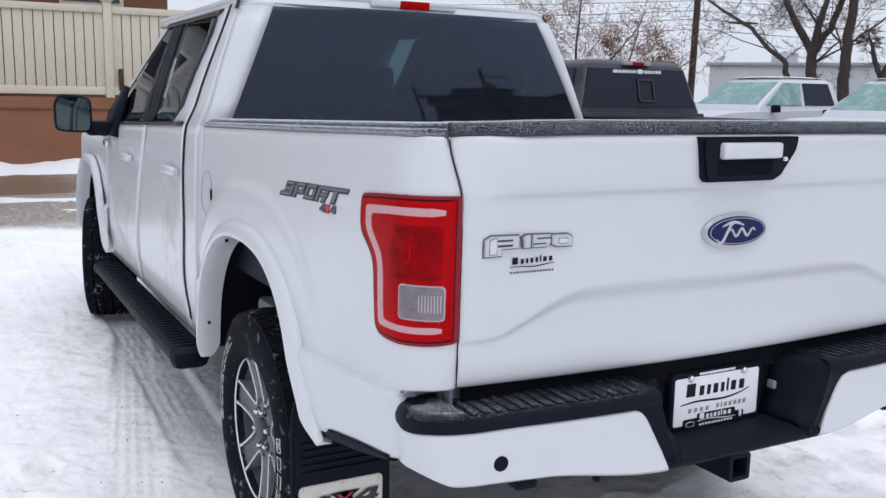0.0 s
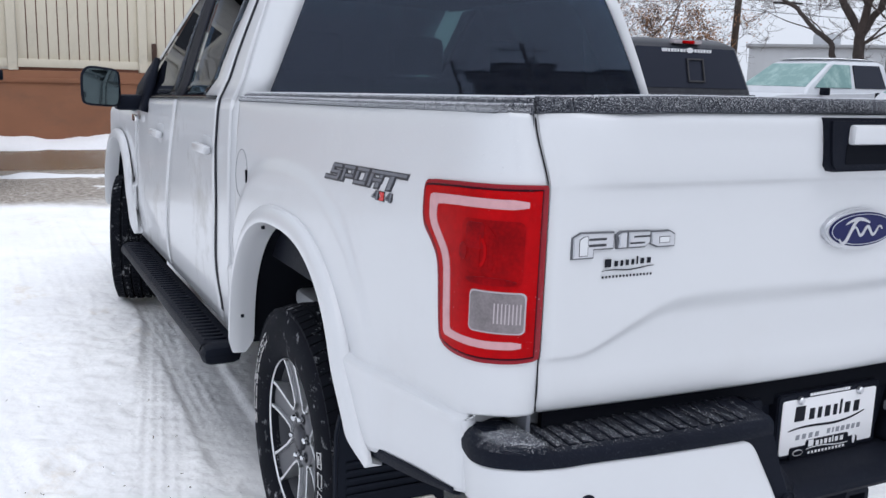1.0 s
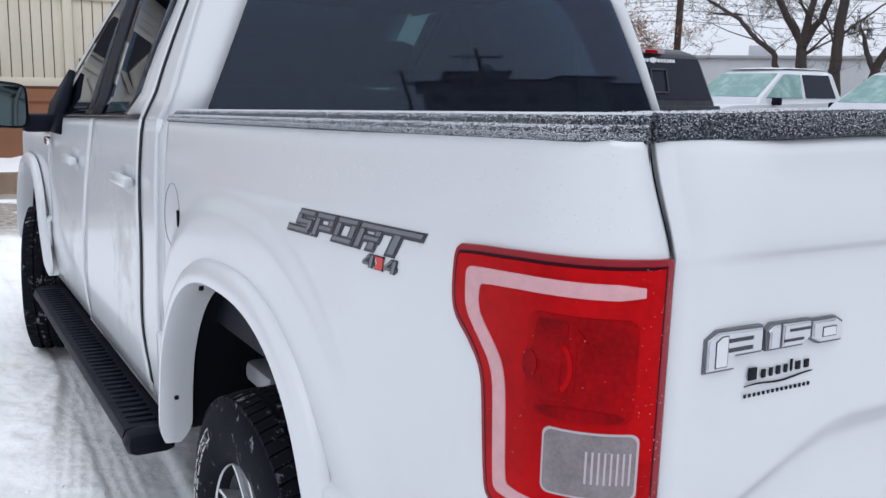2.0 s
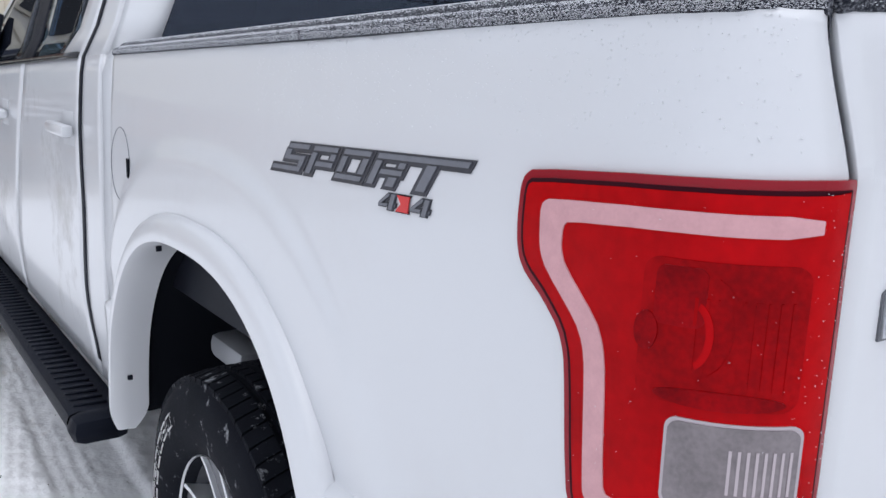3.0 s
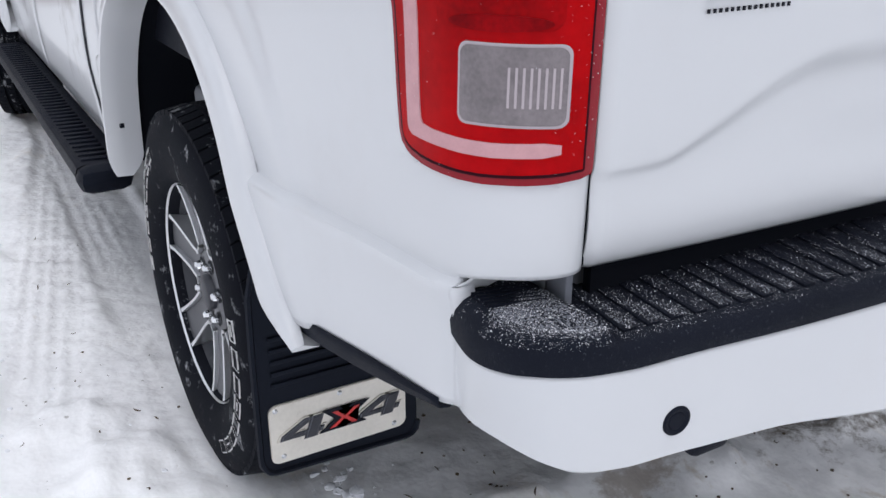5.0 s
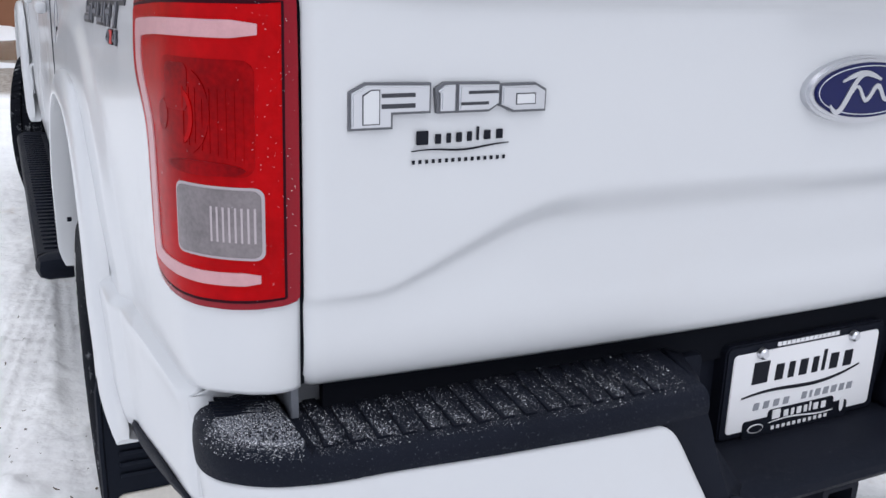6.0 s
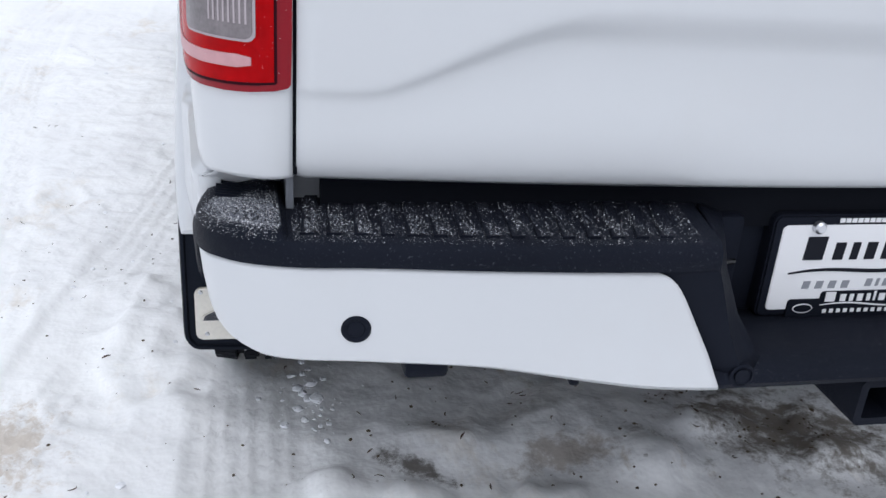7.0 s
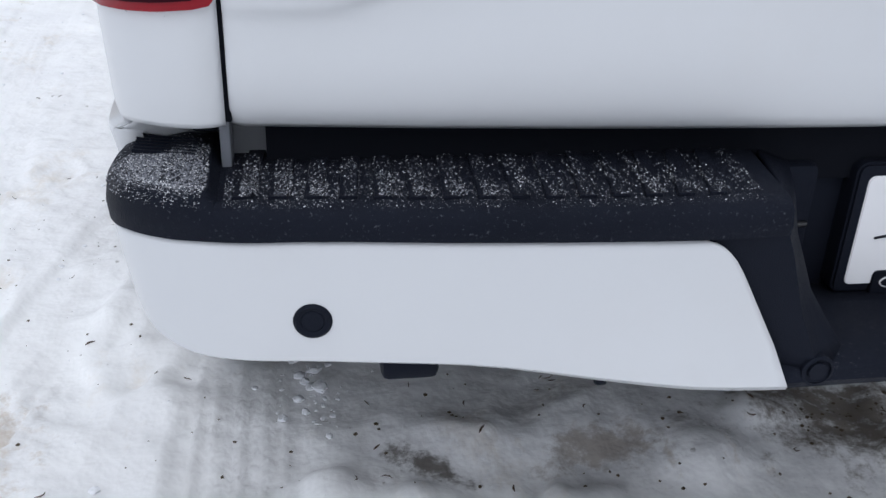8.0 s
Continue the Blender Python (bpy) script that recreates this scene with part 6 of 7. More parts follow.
rng = random.Random(4)
spots, bright = [], []
while len(spots) + len(bright) < 19000:
    s = rng.uniform(0.33, PAD_END - 0.01)
    x = bump_at(s)[0]
    corner = x > 0.852
    edge = rng.random() < (0.26 if corner else 0.16)
    k = (6 - 3.2 * rng.random() ** 1.8 if corner else rng.uniform(4.2, 6.0)) if edge else 6 + 4 * (rng.uniform(0, 0.9) if corner else min(0.99, abs(rng.gauss(0, 0.30))))
    at = pad_point(s, k)
    if corner:
        share = 1 - 0.92 * ease(0.020, 0.045, at.y + 0.25 * (abs(at.x) - 0.93))
    else:
        patch = 0.5 + noise.noise(Vector((at.x * 26, at.y * 26, 2.0)))
        share = lerp_table([(0.30, 0.30), (0.6, 0.45), (0.82, 0.7)], x) * (1 - 0.7 * ease(0.03, 0.08, at.y)) * (0.35 + 0.65 * ease(0.15, 0.6, patch))
    on_rib = x < 0.83 and ((x + 0.006 - 0.375 + 0.0085) % 0.0315) < 0.017
    if rng.random() > share * (1.0 if corner else 0.9 if on_rib else 0.5) or 0.835 < x < 0.852:
        continue
    r = rng.choice((0.0004, 0.0005, 0.0006, 0.0007, 0.0008, 0.0010, 0.0016)) * rng.uniform(0.7, 1.3) * (0.7 if edge else 1) * (0.85 if corner else 0.58)
    rise = 0.0032 if on_rib and at.y > bump_at(s)[1] + 0.02 and at.y < 0.07 else 0.0
    side = rng.choice((1, 1, -1))
    # some small drops are coloured white to stand in for glints
    (bright if rng.random() < (0.42 if corner else 0.26) and r < 0.0009 else spots).append((side * at.x, at.y, at.z + rise, r))
drops("frost", spots, bumper, "frozen drops scattered over the step pads")
drops("frost", bright, bumper, "frozen drops coloured white for their glints on the step pads", HOAR)
spots = []
for k in range(9500):
    x = rng.uniform(-0.856, 0.856)
    up = 0.006 * ease(0.84, 0.5, abs(x))
    if rng.random() < 0.5:
        spots.append((x, rng.uniform(-0.010, 0.07), 1.479 + up, rng.uniform(0.0006, 0.0016)))
    else:
        spots.append((x, -0.0285 + 0.030 * ease(0.66, 0.80, abs(x)), 1.449 + up + 0.029 * rng.random() ** 0.6, rng.uniform(0.0004, 0.0010)))
drops("frost", spots, tailgate, "frozen drops along the tailgate cap", HOAR)
CAP_TOP = [(0.884, 1.470), (0.890, 1.476), (0.905, 1.479), (0.924, 1.4765), (0.932, 1.471), (0.936, 1.4645), (0.9385, 1.4635), (0.943, 1.4655), (0.948, 1.462), (0.9515, 1.455)]
spots = []
for k in range(26000):
    y = 1.79 * rng.random() ** 1.15
    x = rng.choice((rng.uniform(0.886, 0.951), rng.uniform(0.886, 0.930), rng.uniform(0.939, 0.951)))
    z = lerp_table(CAP_TOP, x) - 0.0235 * y
    spots.append((-cap_x(x, y), y + cap_set(y), z, rng.uniform(0.0005, 0.0010) * (1.5 if x < 0.920 else 1.0)))
for k in range(10000):
    y = 1.79 * rng.random() ** 1.15
    f = rng.random()
    spots.append((-cap_x(0.9515, y) - 0.0004, y + cap_set(y), 1.4485 + 0.008 * f - 0.0235 * y, rng.uniform(0.0004, 0.0009)))
drops("frost", spots, truck, "frozen drops along the bed rail", HOAR)
spots = []
for k in range(900):
    p = bed_skin(rng.uniform(0.05, 1.0), 1.445 - 0.11 * rng.random() ** 1.6, 0.0)
    spots.append((p.x, p.y, p.z, rng.uniform(0.0005, 0.0013)))
drops("frost", spots, truck, "pale frozen drops on the white paint", RIME_WHITE)

spots = []
for k in range(150):
    z = rng.uniform(0.985, 1.31)
    a = rng.choice((rng.uniform(0.008, 0.24), rng.uniform(0.01, 0.05)))
    p = bed_skin(a, z, 0.0098)
    spots.append((p.x, p.y, p.z, rng.uniform(0.0003, 0.0006)))
for k in range(110):
    p = bed_skin(rng.uniform(0.01, 0.25), rng.choice((0.979, 1.314)) + rng.gauss(0, 0.002), 0.004)
    spots.append((p.x, p.y, p.z, rng.uniform(0.0004, 0.0009)))
drops("frost", spots, truck, "specks of frost on the tail lamp", HOAR)

# ---- loose snow and grit on the ground ----
SNOW = grain(material("loose_snow", (0.84, 0.85, 0.88), 0.7), 20, 0.06, 0.004, 60)
GRIT = grain(material("brown_grit", (0.10, 0.075, 0.05), 0.9), 40, 0.4, 0)


def lumps(name, spots, mat, label, category):
    bm = bmesh.new()
    for x, y, r in spots:
        z = ground_height(x, y)
        res = bmesh.ops.create_icosphere(bm, subdivisions=2 if r > 0.006 else 1, radius=r)
        for v in res["verts"]:
            v.co *= 1 + 0.5 * noise.noise(v.co * (1.4 / r) + Vector((x * 90, y * 90, 0)))
            v.co.z *= 0.75
            v.co.x *= 1 + 0.8 * abs(math.sin(x * 77))
            v.co.y *= 1 + 0.8 * abs(math.sin(y * 83))
            v.co += Vector((x, y, z + r * 0.3))
    return tagged(part(name, bm, mat), label, category, "", "stuff")


lumps("snow_crumbs", [(-0.76 + rng.gauss(0, 0.05), 0.84 + rng.gauss(0, 0.07), 0.0015 + 0.007 * rng.random() ** 5) for k in range(70)] + [(-0.775, 0.872, 0.011), (-0.742, 0.842, 0.013), (-0.755, 0.905, 0.008)]
      + [(rng.uniform(-2.6, -1.05), rng.uniform(-0.6, 4.5), 0.0015 + 0.005 * rng.random() ** 4) for k in range(300)], SNOW, "crumbs of loose snow on the packed snow", "snow")
lumps("grit_specks", [(rng.uniform(-2.6, 0.6), rng.uniform(-0.9, 6.0), rng.choice((0.0007, 0.0009, 0.0012, 0.002))) for k in range(130)] + [(rng.uniform(-1.6, -0.9), rng.uniform(0.5, 1.9), rng.choice((0.001, 0.0016, 0.0028))) for k in range(50)]
      + [(rng.gauss(-0.3, 0.35), rng.gauss(0.7, 0.16), rng.uniform(0.0012, 0.0035)) for k in range(60)]
      + [(rng.gauss(0.34, 0.12), rng.gauss(0.58, 0.08), rng.uniform(0.001, 0.003)) for k in range(70)], GRIT, "dark specks of grit on the snow", "grit")

TWIG_BROWN = grain(material("wet_brown_twig", (0.075, 0.045, 0.027), 0.8), 60, 0.4, 0)
bits = bmesh.new()
for k in range(62):
    x, y = (rng.uniform(-1.95, -1.02), rng.uniform(0.25, 3.2)) if k < 34 else (rng.gauss(-0.45, 0.30), rng.gauss(0.70, 0.15)) if k < 52 else (rng.gauss(0.25, 0.25), rng.gauss(0.62, 0.10))
    turn, long, thick = rng.uniform(0, 3.14), rng.uniform(0.005, 0.013), rng.uniform(0.0010, 0.0024)
    bend = rng.gauss(0, 0.35)
    pts = []
    for t in (-1, -0.3, 0.4, 1):
        px, py = x + long * t * math.cos(turn + bend * t), y + long * t * math.sin(turn + bend * t)
        pts.append((px, py, ground_height(px, py) + thick * 0.7))
    add_tube(bits, pts, [thick * 0.4, thick, thick * 0.9, thick * 0.3], 5)
tagged(part("leaf_bits", bits, TWIG_BROWN), "small wet brown twigs and leaf bits on the snow", "debris", "", "stuff")

# ---- retaining wall, fence and the building behind ----
STUCCO = road_film(grain(material("brown_stucco", (0.24, 0.105, 0.055), 0.85), 1.2, 0.12, 0.003, 90), (0.17, 0.08, 0.045), 0.9, 0.5, 0.75, (1, 1, 2))
CREAM = road_film(grain(material("cream_painted_wood", (0.62, 0.57, 0.46), 0.6), 2.0, 0.07, 0.001, 40, 0, 6, (1, 1, 0.2)), (0.45, 0.42, 0.34), 1.5, 0.55, 0.85)
wall = tagged(part("wall_north", box(-24, 3.9, 18.62, 18.95, -0.05, 1.40, 0.02), STUCCO), "brown stucco retaining wall under a fence", "wall", "", "structure")
part("coping", box(-24, 3.93, 18.58, 18.97, 1.16, 1.25, 0.015), STUCCO, wall)
fence = thing("picket_fence", "cream painted board fence with square capped posts", "fence", Matrix.Translation((0, 0, 0)))
for k in range(-9, 2):
    x0 = 1.25 + 2.45 * k
    post = part("post", box(x0 - 0.085, x0 + 0.085, 18.60, 18.77, 1.40, 3.36, 0.01), CREAM, fence)
    part("post_cap", box(x0 - 0.12, x0 + 0.12, 18.56, 18.81, 3.36, 3.43, 0.02), CREAM, post)
    if k == 1:
        continue
    for z0, z1 in ((1.46, 1.62), (3.12, 3.26)):
        part("rail", box(x0 + 0.09, x0 + 2.36, 18.63, 18.70, z0, z1, 0.008), CREAM, fence)
    for j in range(12):
        x = x0 + 0.10 + j * 0.190
        part("board", box(x, x + 0.170, 18.675, 18.70, 1.60, 3.14, 0.004), CREAM, fence)
lock = part("gate_latch", box(1.42, 1.52, 18.58, 18.61, 1.55, 2.0, 0.01), material("rusty_latch", (0.07, 0.04, 0.03), 0.7, 0.4), fence)
BRICK = grain(material("dark_brown_render", (0.16, 0.07, 0.045), 0.85), 1.5, 0.15, 0.004, 60)
block = thing("brown_building", "brown rendered building with dark windows behind the fence", "building")
part("wall", box(-3.6, 3.4, 23.0, 33.0, 0, 9.0, 0.03), BRICK, block)
part("roof", box(-3.7, 3.8, 22.6, 33.4, 9.0, 9.35, 0.05), BLACK_PLASTIC, block)
for k in range(2):
    x = -2.6 + k * 3.4
    casing = part("window", box(x, x + 1.5, 22.93, 23.02, 3.6, 5.2, 0.02), CREAM, block)
    part("pane", box(x + 0.1, x + 1.4, 22.91, 22.94, 3.7, 5.1), material("dark_pane", (0.03, 0.035, 0.045), 0.08), casing, smooth=False)
# snow bank along the foot of the wall
us, vs = span(-22, 5, 160), span(0, 1, 8)
bank = grid(us, vs, lambda x, t: Vector((x, 18.65 - (2.3 + 0.8 * noise.noise(Vector((x * 0.6, 4, 0)))) * t, -0.03 + (0.13 + 0.11 * noise.noise(Vector((x * 0.9, 0, 0)))) * math.sin(math.pi * min(1, 0.42 + 0.58 * t)) * (1 + 0.6 * noise.noise(Vector((x * 3, t * 4, 1))) + 0.3 * noise.noise(Vector((x * 8, t * 9, 3)))))))
tagged(part("snow_bank", bank, SNOW), "ploughed snow bank along the brown wall", "snow", "", "structure")
bank = grid(span(-16, 6, 120), vs, lambda x, t: Vector((x, 12.55 - 0.6 * t + 0.3 * noise.noise(Vector((x * 0.5, 2, 0))), -0.03 + (0.055 + 0.06 * noise.noise(Vector((x * 1.3, 5, 0)))) * math.sin(math.pi * t) * (1 + 0.4 * noise.noise(Vector((x * 4, t * 4, 1)))))))
tagged(part("snow_ridge", bank, SNOW), "low ridge of dirty snow by a puddle", "snow", "", "structure")

# a pale boarded house across the yard, seen as a reflection in the side windows
SIDING = grain(material("pale_painted_siding", (0.50, 0.47, 0.41), 0.7), 1.0, 0.1, 0.002, 30)
house = thing("boarded_house", "pale horizontally boarded house with dark windows", "house", pose(-17.0, 21.6, 0))
siding = bmesh.new()
for k in range(30):
    vs = add_box(siding, 0, 16, 0, 0.05, 0.2 * k, 0.2 * k + 0.2)
    for v in vs:
        if v.co.y < 0.01 and v.co.z < 0.2 * k + 0.05:
            v.co.y -= 0.03
tagged(part("siding", siding, SIDING, house, smooth=False), "", "", "", "stuff")
part("wall", box(0, 16, 0.05, 7, 0, 6.0), SIDING, house)
part("roof", box(-0.5, 16.5, -0.5, 7.5, 6.0, 6.3, 0.05), BLACK_PLASTIC, house)
for k in range(5):
    for z in (0.9, 3.8):
        w = part("window", box(1.4 + k * 3, 2.6 + k * 3, -0.06, 0.02, z, z + 1.3, 0.02), CREAM, house)
        part("pane", box(1.5 + k * 3, 2.5 + k * 3, -0.075, -0.05, z + 0.1, z + 1.2), BLACK_GLOSS, w, smooth=False)

# ---- parked vehicles ----
def frosted_glass(name, colour):
    return road_film(material(name, colour, 0.35), (0.45, 0.60, 0.58), 4, 0.45, 0.8)


TEAL_GLASS = frosted_glass("frosted_teal_glass", (0.17, 0.30, 0.29))
DARK_GLASS = material("dark_vehicle_glass", (0.020, 0.022, 0.032), 0.12, spec=0.19)
RIM_GREY = material("plain_grey_rim", (0.2, 0.2, 0.21), 0.4, 0.6)


def arc_pts(cx, cz, r, a0, a1, n=10):
    return [(cx + r * math.cos(radians(a0 + (a1 - a0) * k / n)), cz + r * math.sin(radians(a0 + (a1 - a0) * k / n))) for k in range(n + 1)]


def parked_pickup(m, paint, glass, screen, label, group="", snow=False):
    """A crew cab pickup, its front to +y, its tail at the origin."""
    car = thing("parked_pickup", label, "pickup truck", m, group)
    side = [(0.05, 0.55), (0.05, 1.27), (1.95, 1.29), (1.97, 1.36), (4.55, 1.30), (5.0, 1.28), (5.60, 1.20), (5.72, 0.62), (5.35, 0.50)]
    side += arc_pts(4.82, 0.42, 0.53, 10, 170) + [(4.2, 0.48), (1.8, 0.48)] + arc_pts(1.18, 0.42, 0.53, 10, 170) + [(0.5, 0.55)]
    bm = bmesh.new()
    bmesh.ops.contextual_create(bm, geom=[bm.verts.new((-0.96, y, z)) for y, z in side])
    f = bm.faces[:]
    res = bmesh.ops.extrude_face_region(bm, geom=f)
    for v in res["geom"]:
        if isinstance(v, bmesh.types.BMVert):
            v.co.x = 0.96
    bmesh.ops.recalc_face_normals(bm, faces=bm.faces[:])
    body = part("body", bm, paint, car, bevel=0.03)
    cab = bmesh.new()
    low = [(-0.93, 1.96), (0.93, 1.96), (0.93, 4.40), (-0.93, 4.40)]
    mid = [(-0.90, 1.99), (0.90, 1.99), (0.88, 4.30), (-0.88, 4.30)]
    top = [(-0.74, 2.12), (0.74, 2.12), (0.70, 3.55), (-0.70, 3.55)]
    crown = [(-0.60, 2.25), (0.60, 2.25), (0.58, 3.40), (-0.58, 3.40)]
    levels = [[cab.verts.new((x, y, z)) for x, y in pts] for pts, z in ((low, 1.25), (mid, 1.40), (top, 1.90), (crown, 1.965))]
    for a, b in zip(levels, levels[1:]):
        for k in range(4):
            cab.faces.new((a[k], a[(k + 1) % 4], b[(k + 1) % 4], b[k]))
    cab.faces.new(levels[-1])
    bmesh.ops.recalc_face_normals(cab, faces=cab.faces[:])
    part("cab", cab, paint, car, bevel=0.04)

    def pane(name, pts, mat, push):
        b = bmesh.new()
        b.faces.new([b.verts.new(Vector(p) + Vector(push)) for p in pts])
        r = bmesh.ops.extrude_face_region(b, geom=b.faces[:])
        for v in r["geom"]:
            if isinstance(v, bmesh.types.BMVert):
                v.co -= Vector(push) * 2
        bmesh.ops.recalc_face_normals(b, faces=b.faces[:])
        return part(name, b, mat, car, smooth=False)
    pane("windscreen", [(-0.80, 4.24, 1.43), (0.80, 4.24, 1.43), (0.67, 3.60, 1.87), (-0.67, 3.60, 1.87)], screen, (0, 0.010, 0.012))
    rear = pane("rear_window", [(-0.84, 2.0, 1.42), (0.84, 2.0, 1.42), (0.70, 2.11, 1.86), (-0.70, 2.11, 1.86)], glass, (0, -0.012, 0.004))
    slider = bmesh.new()
    for x0, x1, z0, z1 in ((-0.03, -0.012, 1.49, 1.75), (0.192, 0.21, 1.49, 1.75), (-0.03, 0.21, 1.49, 1.508), (-0.03, 0.21, 1.732, 1.75)):
        vs = add_box(slider, x0, x1, 0, 0.012, z0, z1)
        for v in vs:
            v.co.y += 1.985 + (v.co.z - 1.42) * 0.25 - 0.02
    part("slider_frame", slider, material("worn_grey_rubber", (0.035, 0.035, 0.04), 0.7), rear)
    for s in (-1, 1):
        for name, y0, y1, t0, t1, mat in (("rear_side_window", 2.18, 3.02, 2.28, 3.0, glass), ("front_side_window", 3.14, 4.10, 3.10, 3.52, screen)):
            pane(name, [(s * 0.895, y0, 1.43), (s * 0.89, y1, 1.43), (s * 0.752, t1, 1.86), (s * 0.757, t0, 1.86)], mat, (s * 0.012, 0, 0.005))
        part("door_mirror", moved(box(-0.09, 0.09, -0.05, 0.05, -0.07, 0.07, 0.025), lambda c: c + Vector((s * 1.04, 4.0, 1.36))), BLACK_PLASTIC, car)
        part("headlamp", box(s * 0.78 - 0.14, s * 0.78 + 0.14, 5.60, 5.71, 0.92, 1.12, 0.03), LENS_SHINE, car)
        part("tail_lamp", box(s * 0.90 - 0.06, s * 0.90 + 0.06, 0.02, 0.12, 0.98, 1.30, 0.02), RED_LENS, car)
        for y in (1.18, 4.82):
            t = bmesh.new()
            lathe(t, [(0.24, -0.11), (0.30, -0.135), (0.37, -0.125), (0.405, -0.09), (0.405, 0.09), (0.37, 0.125), (0.30, 0.135), (0.24, 0.11)], 40)
            w = part("wheel", moved(t, lambda c: c + Vector((s * 0.84, y, 0.40))), RUBBER, car)
            r = bmesh.new()
            lathe(r, [(0.0, s * 0.09), (0.10, s * 0.10), (0.22, s * 0.08), (0.245, s * 0.115)], 24)
            bmesh.ops.recalc_face_normals(r, faces=r.faces[:])
            part("rim", moved(r, lambda c: c + Vector((s * 0.84, y, 0.40))), RIM_GREY, w)
    grille2 = part("grille", box(-0.60, 0.60, 5.66, 5.75, 0.78, 1.14, 0.03), BLACK_PLASTIC, car)
    for k in range(3):
        part("grille_bar", box(-0.57, 0.57, 5.74, 5.77, 0.84 + 0.1 * k, 0.87 + 0.1 * k, 0.01), SILVER, grille2)
    part("front_bumper", box(-0.98, 0.98, 5.62, 5.90, 0.48, 0.76, 0.06), BLACK_PLASTIC if not snow else paint, car)
    part("rear_bumper", box(-0.94, 0.94, -0.12, 0.06, 0.56, 0.76, 0.04), BLACK_PLASTIC, car)
    lamp = part("high_brake_light", box(-0.20, 0.20, 2.08, 2.16, 1.905, 1.945, 0.01), LENS_SHINE, car)
    part("stop_segment", box(-0.085, 0.085, 2.07, 2.12, 1.908, 1.942, 0.006), RED_LENS, lamp)
    part("bed_cap", box(-0.90, 0.90, 0.06, 1.94, 1.27, 1.32, 0.02), BLACK_PLASTIC, car)
    if snow:
        part("roof_snow", grid(span(-0.66, 0.66, 12), span(2.2, 3.5, 14), lambda x, y: Vector((x, y, 1.972 + 0.03 * (1 - (x / 0.66) ** 4) * (1 - ((y - 2.85) / 0.65) ** 4) + 0.008 * noise.noise(Vector((x * 5, y * 5, 0)))))), SNOW, car)
    return car


GREY_PAINT = road_film(material("dark_grey_paint", (0.026, 0.028, 0.037), 0.4, 0.2, 0.15, 0.3), (0.09, 0.095, 0.11), 3, 0.5, 0.9)
BLACK_PAINT = road_film(material("black_paint", (0.010, 0.010, 0.012), 0.3, 0.0, 0.4), (0.10, 0.10, 0.10), 3, 0.5, 0.9)
FROST_WHITE = grain(material("frosted_white_paint", (0.60, 0.62, 0.66), 0.5), 5, 0.06, 0.001, 80)
grey_truck = parked_pickup(pose(5.33, 4.68, 0.03), GREY_PAINT, DARK_GLASS, DARK_GLASS, "dark grey crew cab pickup with a dark rear window")
for k, w in enumerate((0.045, 0.035, 0.03, 0.035, 0.035, 0.03, 0.035, 0.035)):
    part("window_print", box(-0.36 + k * 0.043, -0.36 + k * 0.043 + w * 0.85, 2.08, 2.092, 1.815, 1.85), PLATE_WHITE, grey_truck, smooth=False)
for k in range(6):
    part("window_print", box(0.10 + k * 0.043, 0.10 + k * 0.043 + 0.03, 2.08, 2.092, 1.815, 1.85), PLATE_WHITE, grey_truck, smooth=False)
part("window_print", moved(plate_outline(oval(0.035, 1.835, 0.05, 0.028, 20), 2.078, 2.092, 0), lambda c: c), PLATE_WHITE, grey_truck)
parked_pickup(pose(16.2, 11.9, 0.06, 0, 0, 90), FROST_WHITE, DARK_GLASS, TEAL_GLASS, "frost-covered white pickup with frozen teal windows", "frosted parked trucks", True)
parked_pickup(pose(15.8, 8.3, 0.0, 0, 0, 90), FROST_WHITE, DARK_GLASS, TEAL_GLASS, "frost-covered pale pickup with a frozen windscreen", "frosted parked trucks", True)
parked_pickup(pose(-2.62, 16.6, 0.0, 0, 0, 180), BLACK_PAINT, DARK_GLASS, DARK_GLASS, "black pickup truck facing the lot near the wall")

# ---- distance: low building, poles and wires ----
PALE = grain(material("pale_metal_cladding", (0.52, 0.54, 0.57), 0.6), 0.8, 0.06, 0.004, 3, 0, 6, (1, 1, 0.1))
shed = thing("low_warehouse", "long low pale grey warehouse with a flat roof", "building", pose(40.2, 41.5, 0, 0, 0, -49))
part("wall", box(0, 60, 0, 18, 0, 3.75, 0.03), PALE, shed)
part("roof_edge", box(-0.2, 60.2, -0.2, 18.2, 3.75, 3.95, 0.03), material("grey_flashing", (0.35, 0.36, 0.38), 0.5), shed)
for x in (3.5, 17, 30):
    part("roof_unit", box(x, x + 1.6, 3, 4.5, 3.95, 4.7, 0.05), PALE, shed)
for k in range(8):
    part("loading_door", box(3 + k * 7, 6 + k * 7, -0.06, 0.02, 0, 2.6, 0.02), material("dull_door", (0.3, 0.31, 0.33), 0.6), shed)
POLE_WOOD = grain(material("weathered_pole_wood", (0.055, 0.040, 0.032), 0.85), 3, 0.3, 0.004, 30, 0, 6, (4, 4, 0.4))
WIRE = material("black_cable", (0.02, 0.02, 0.02), 0.6)


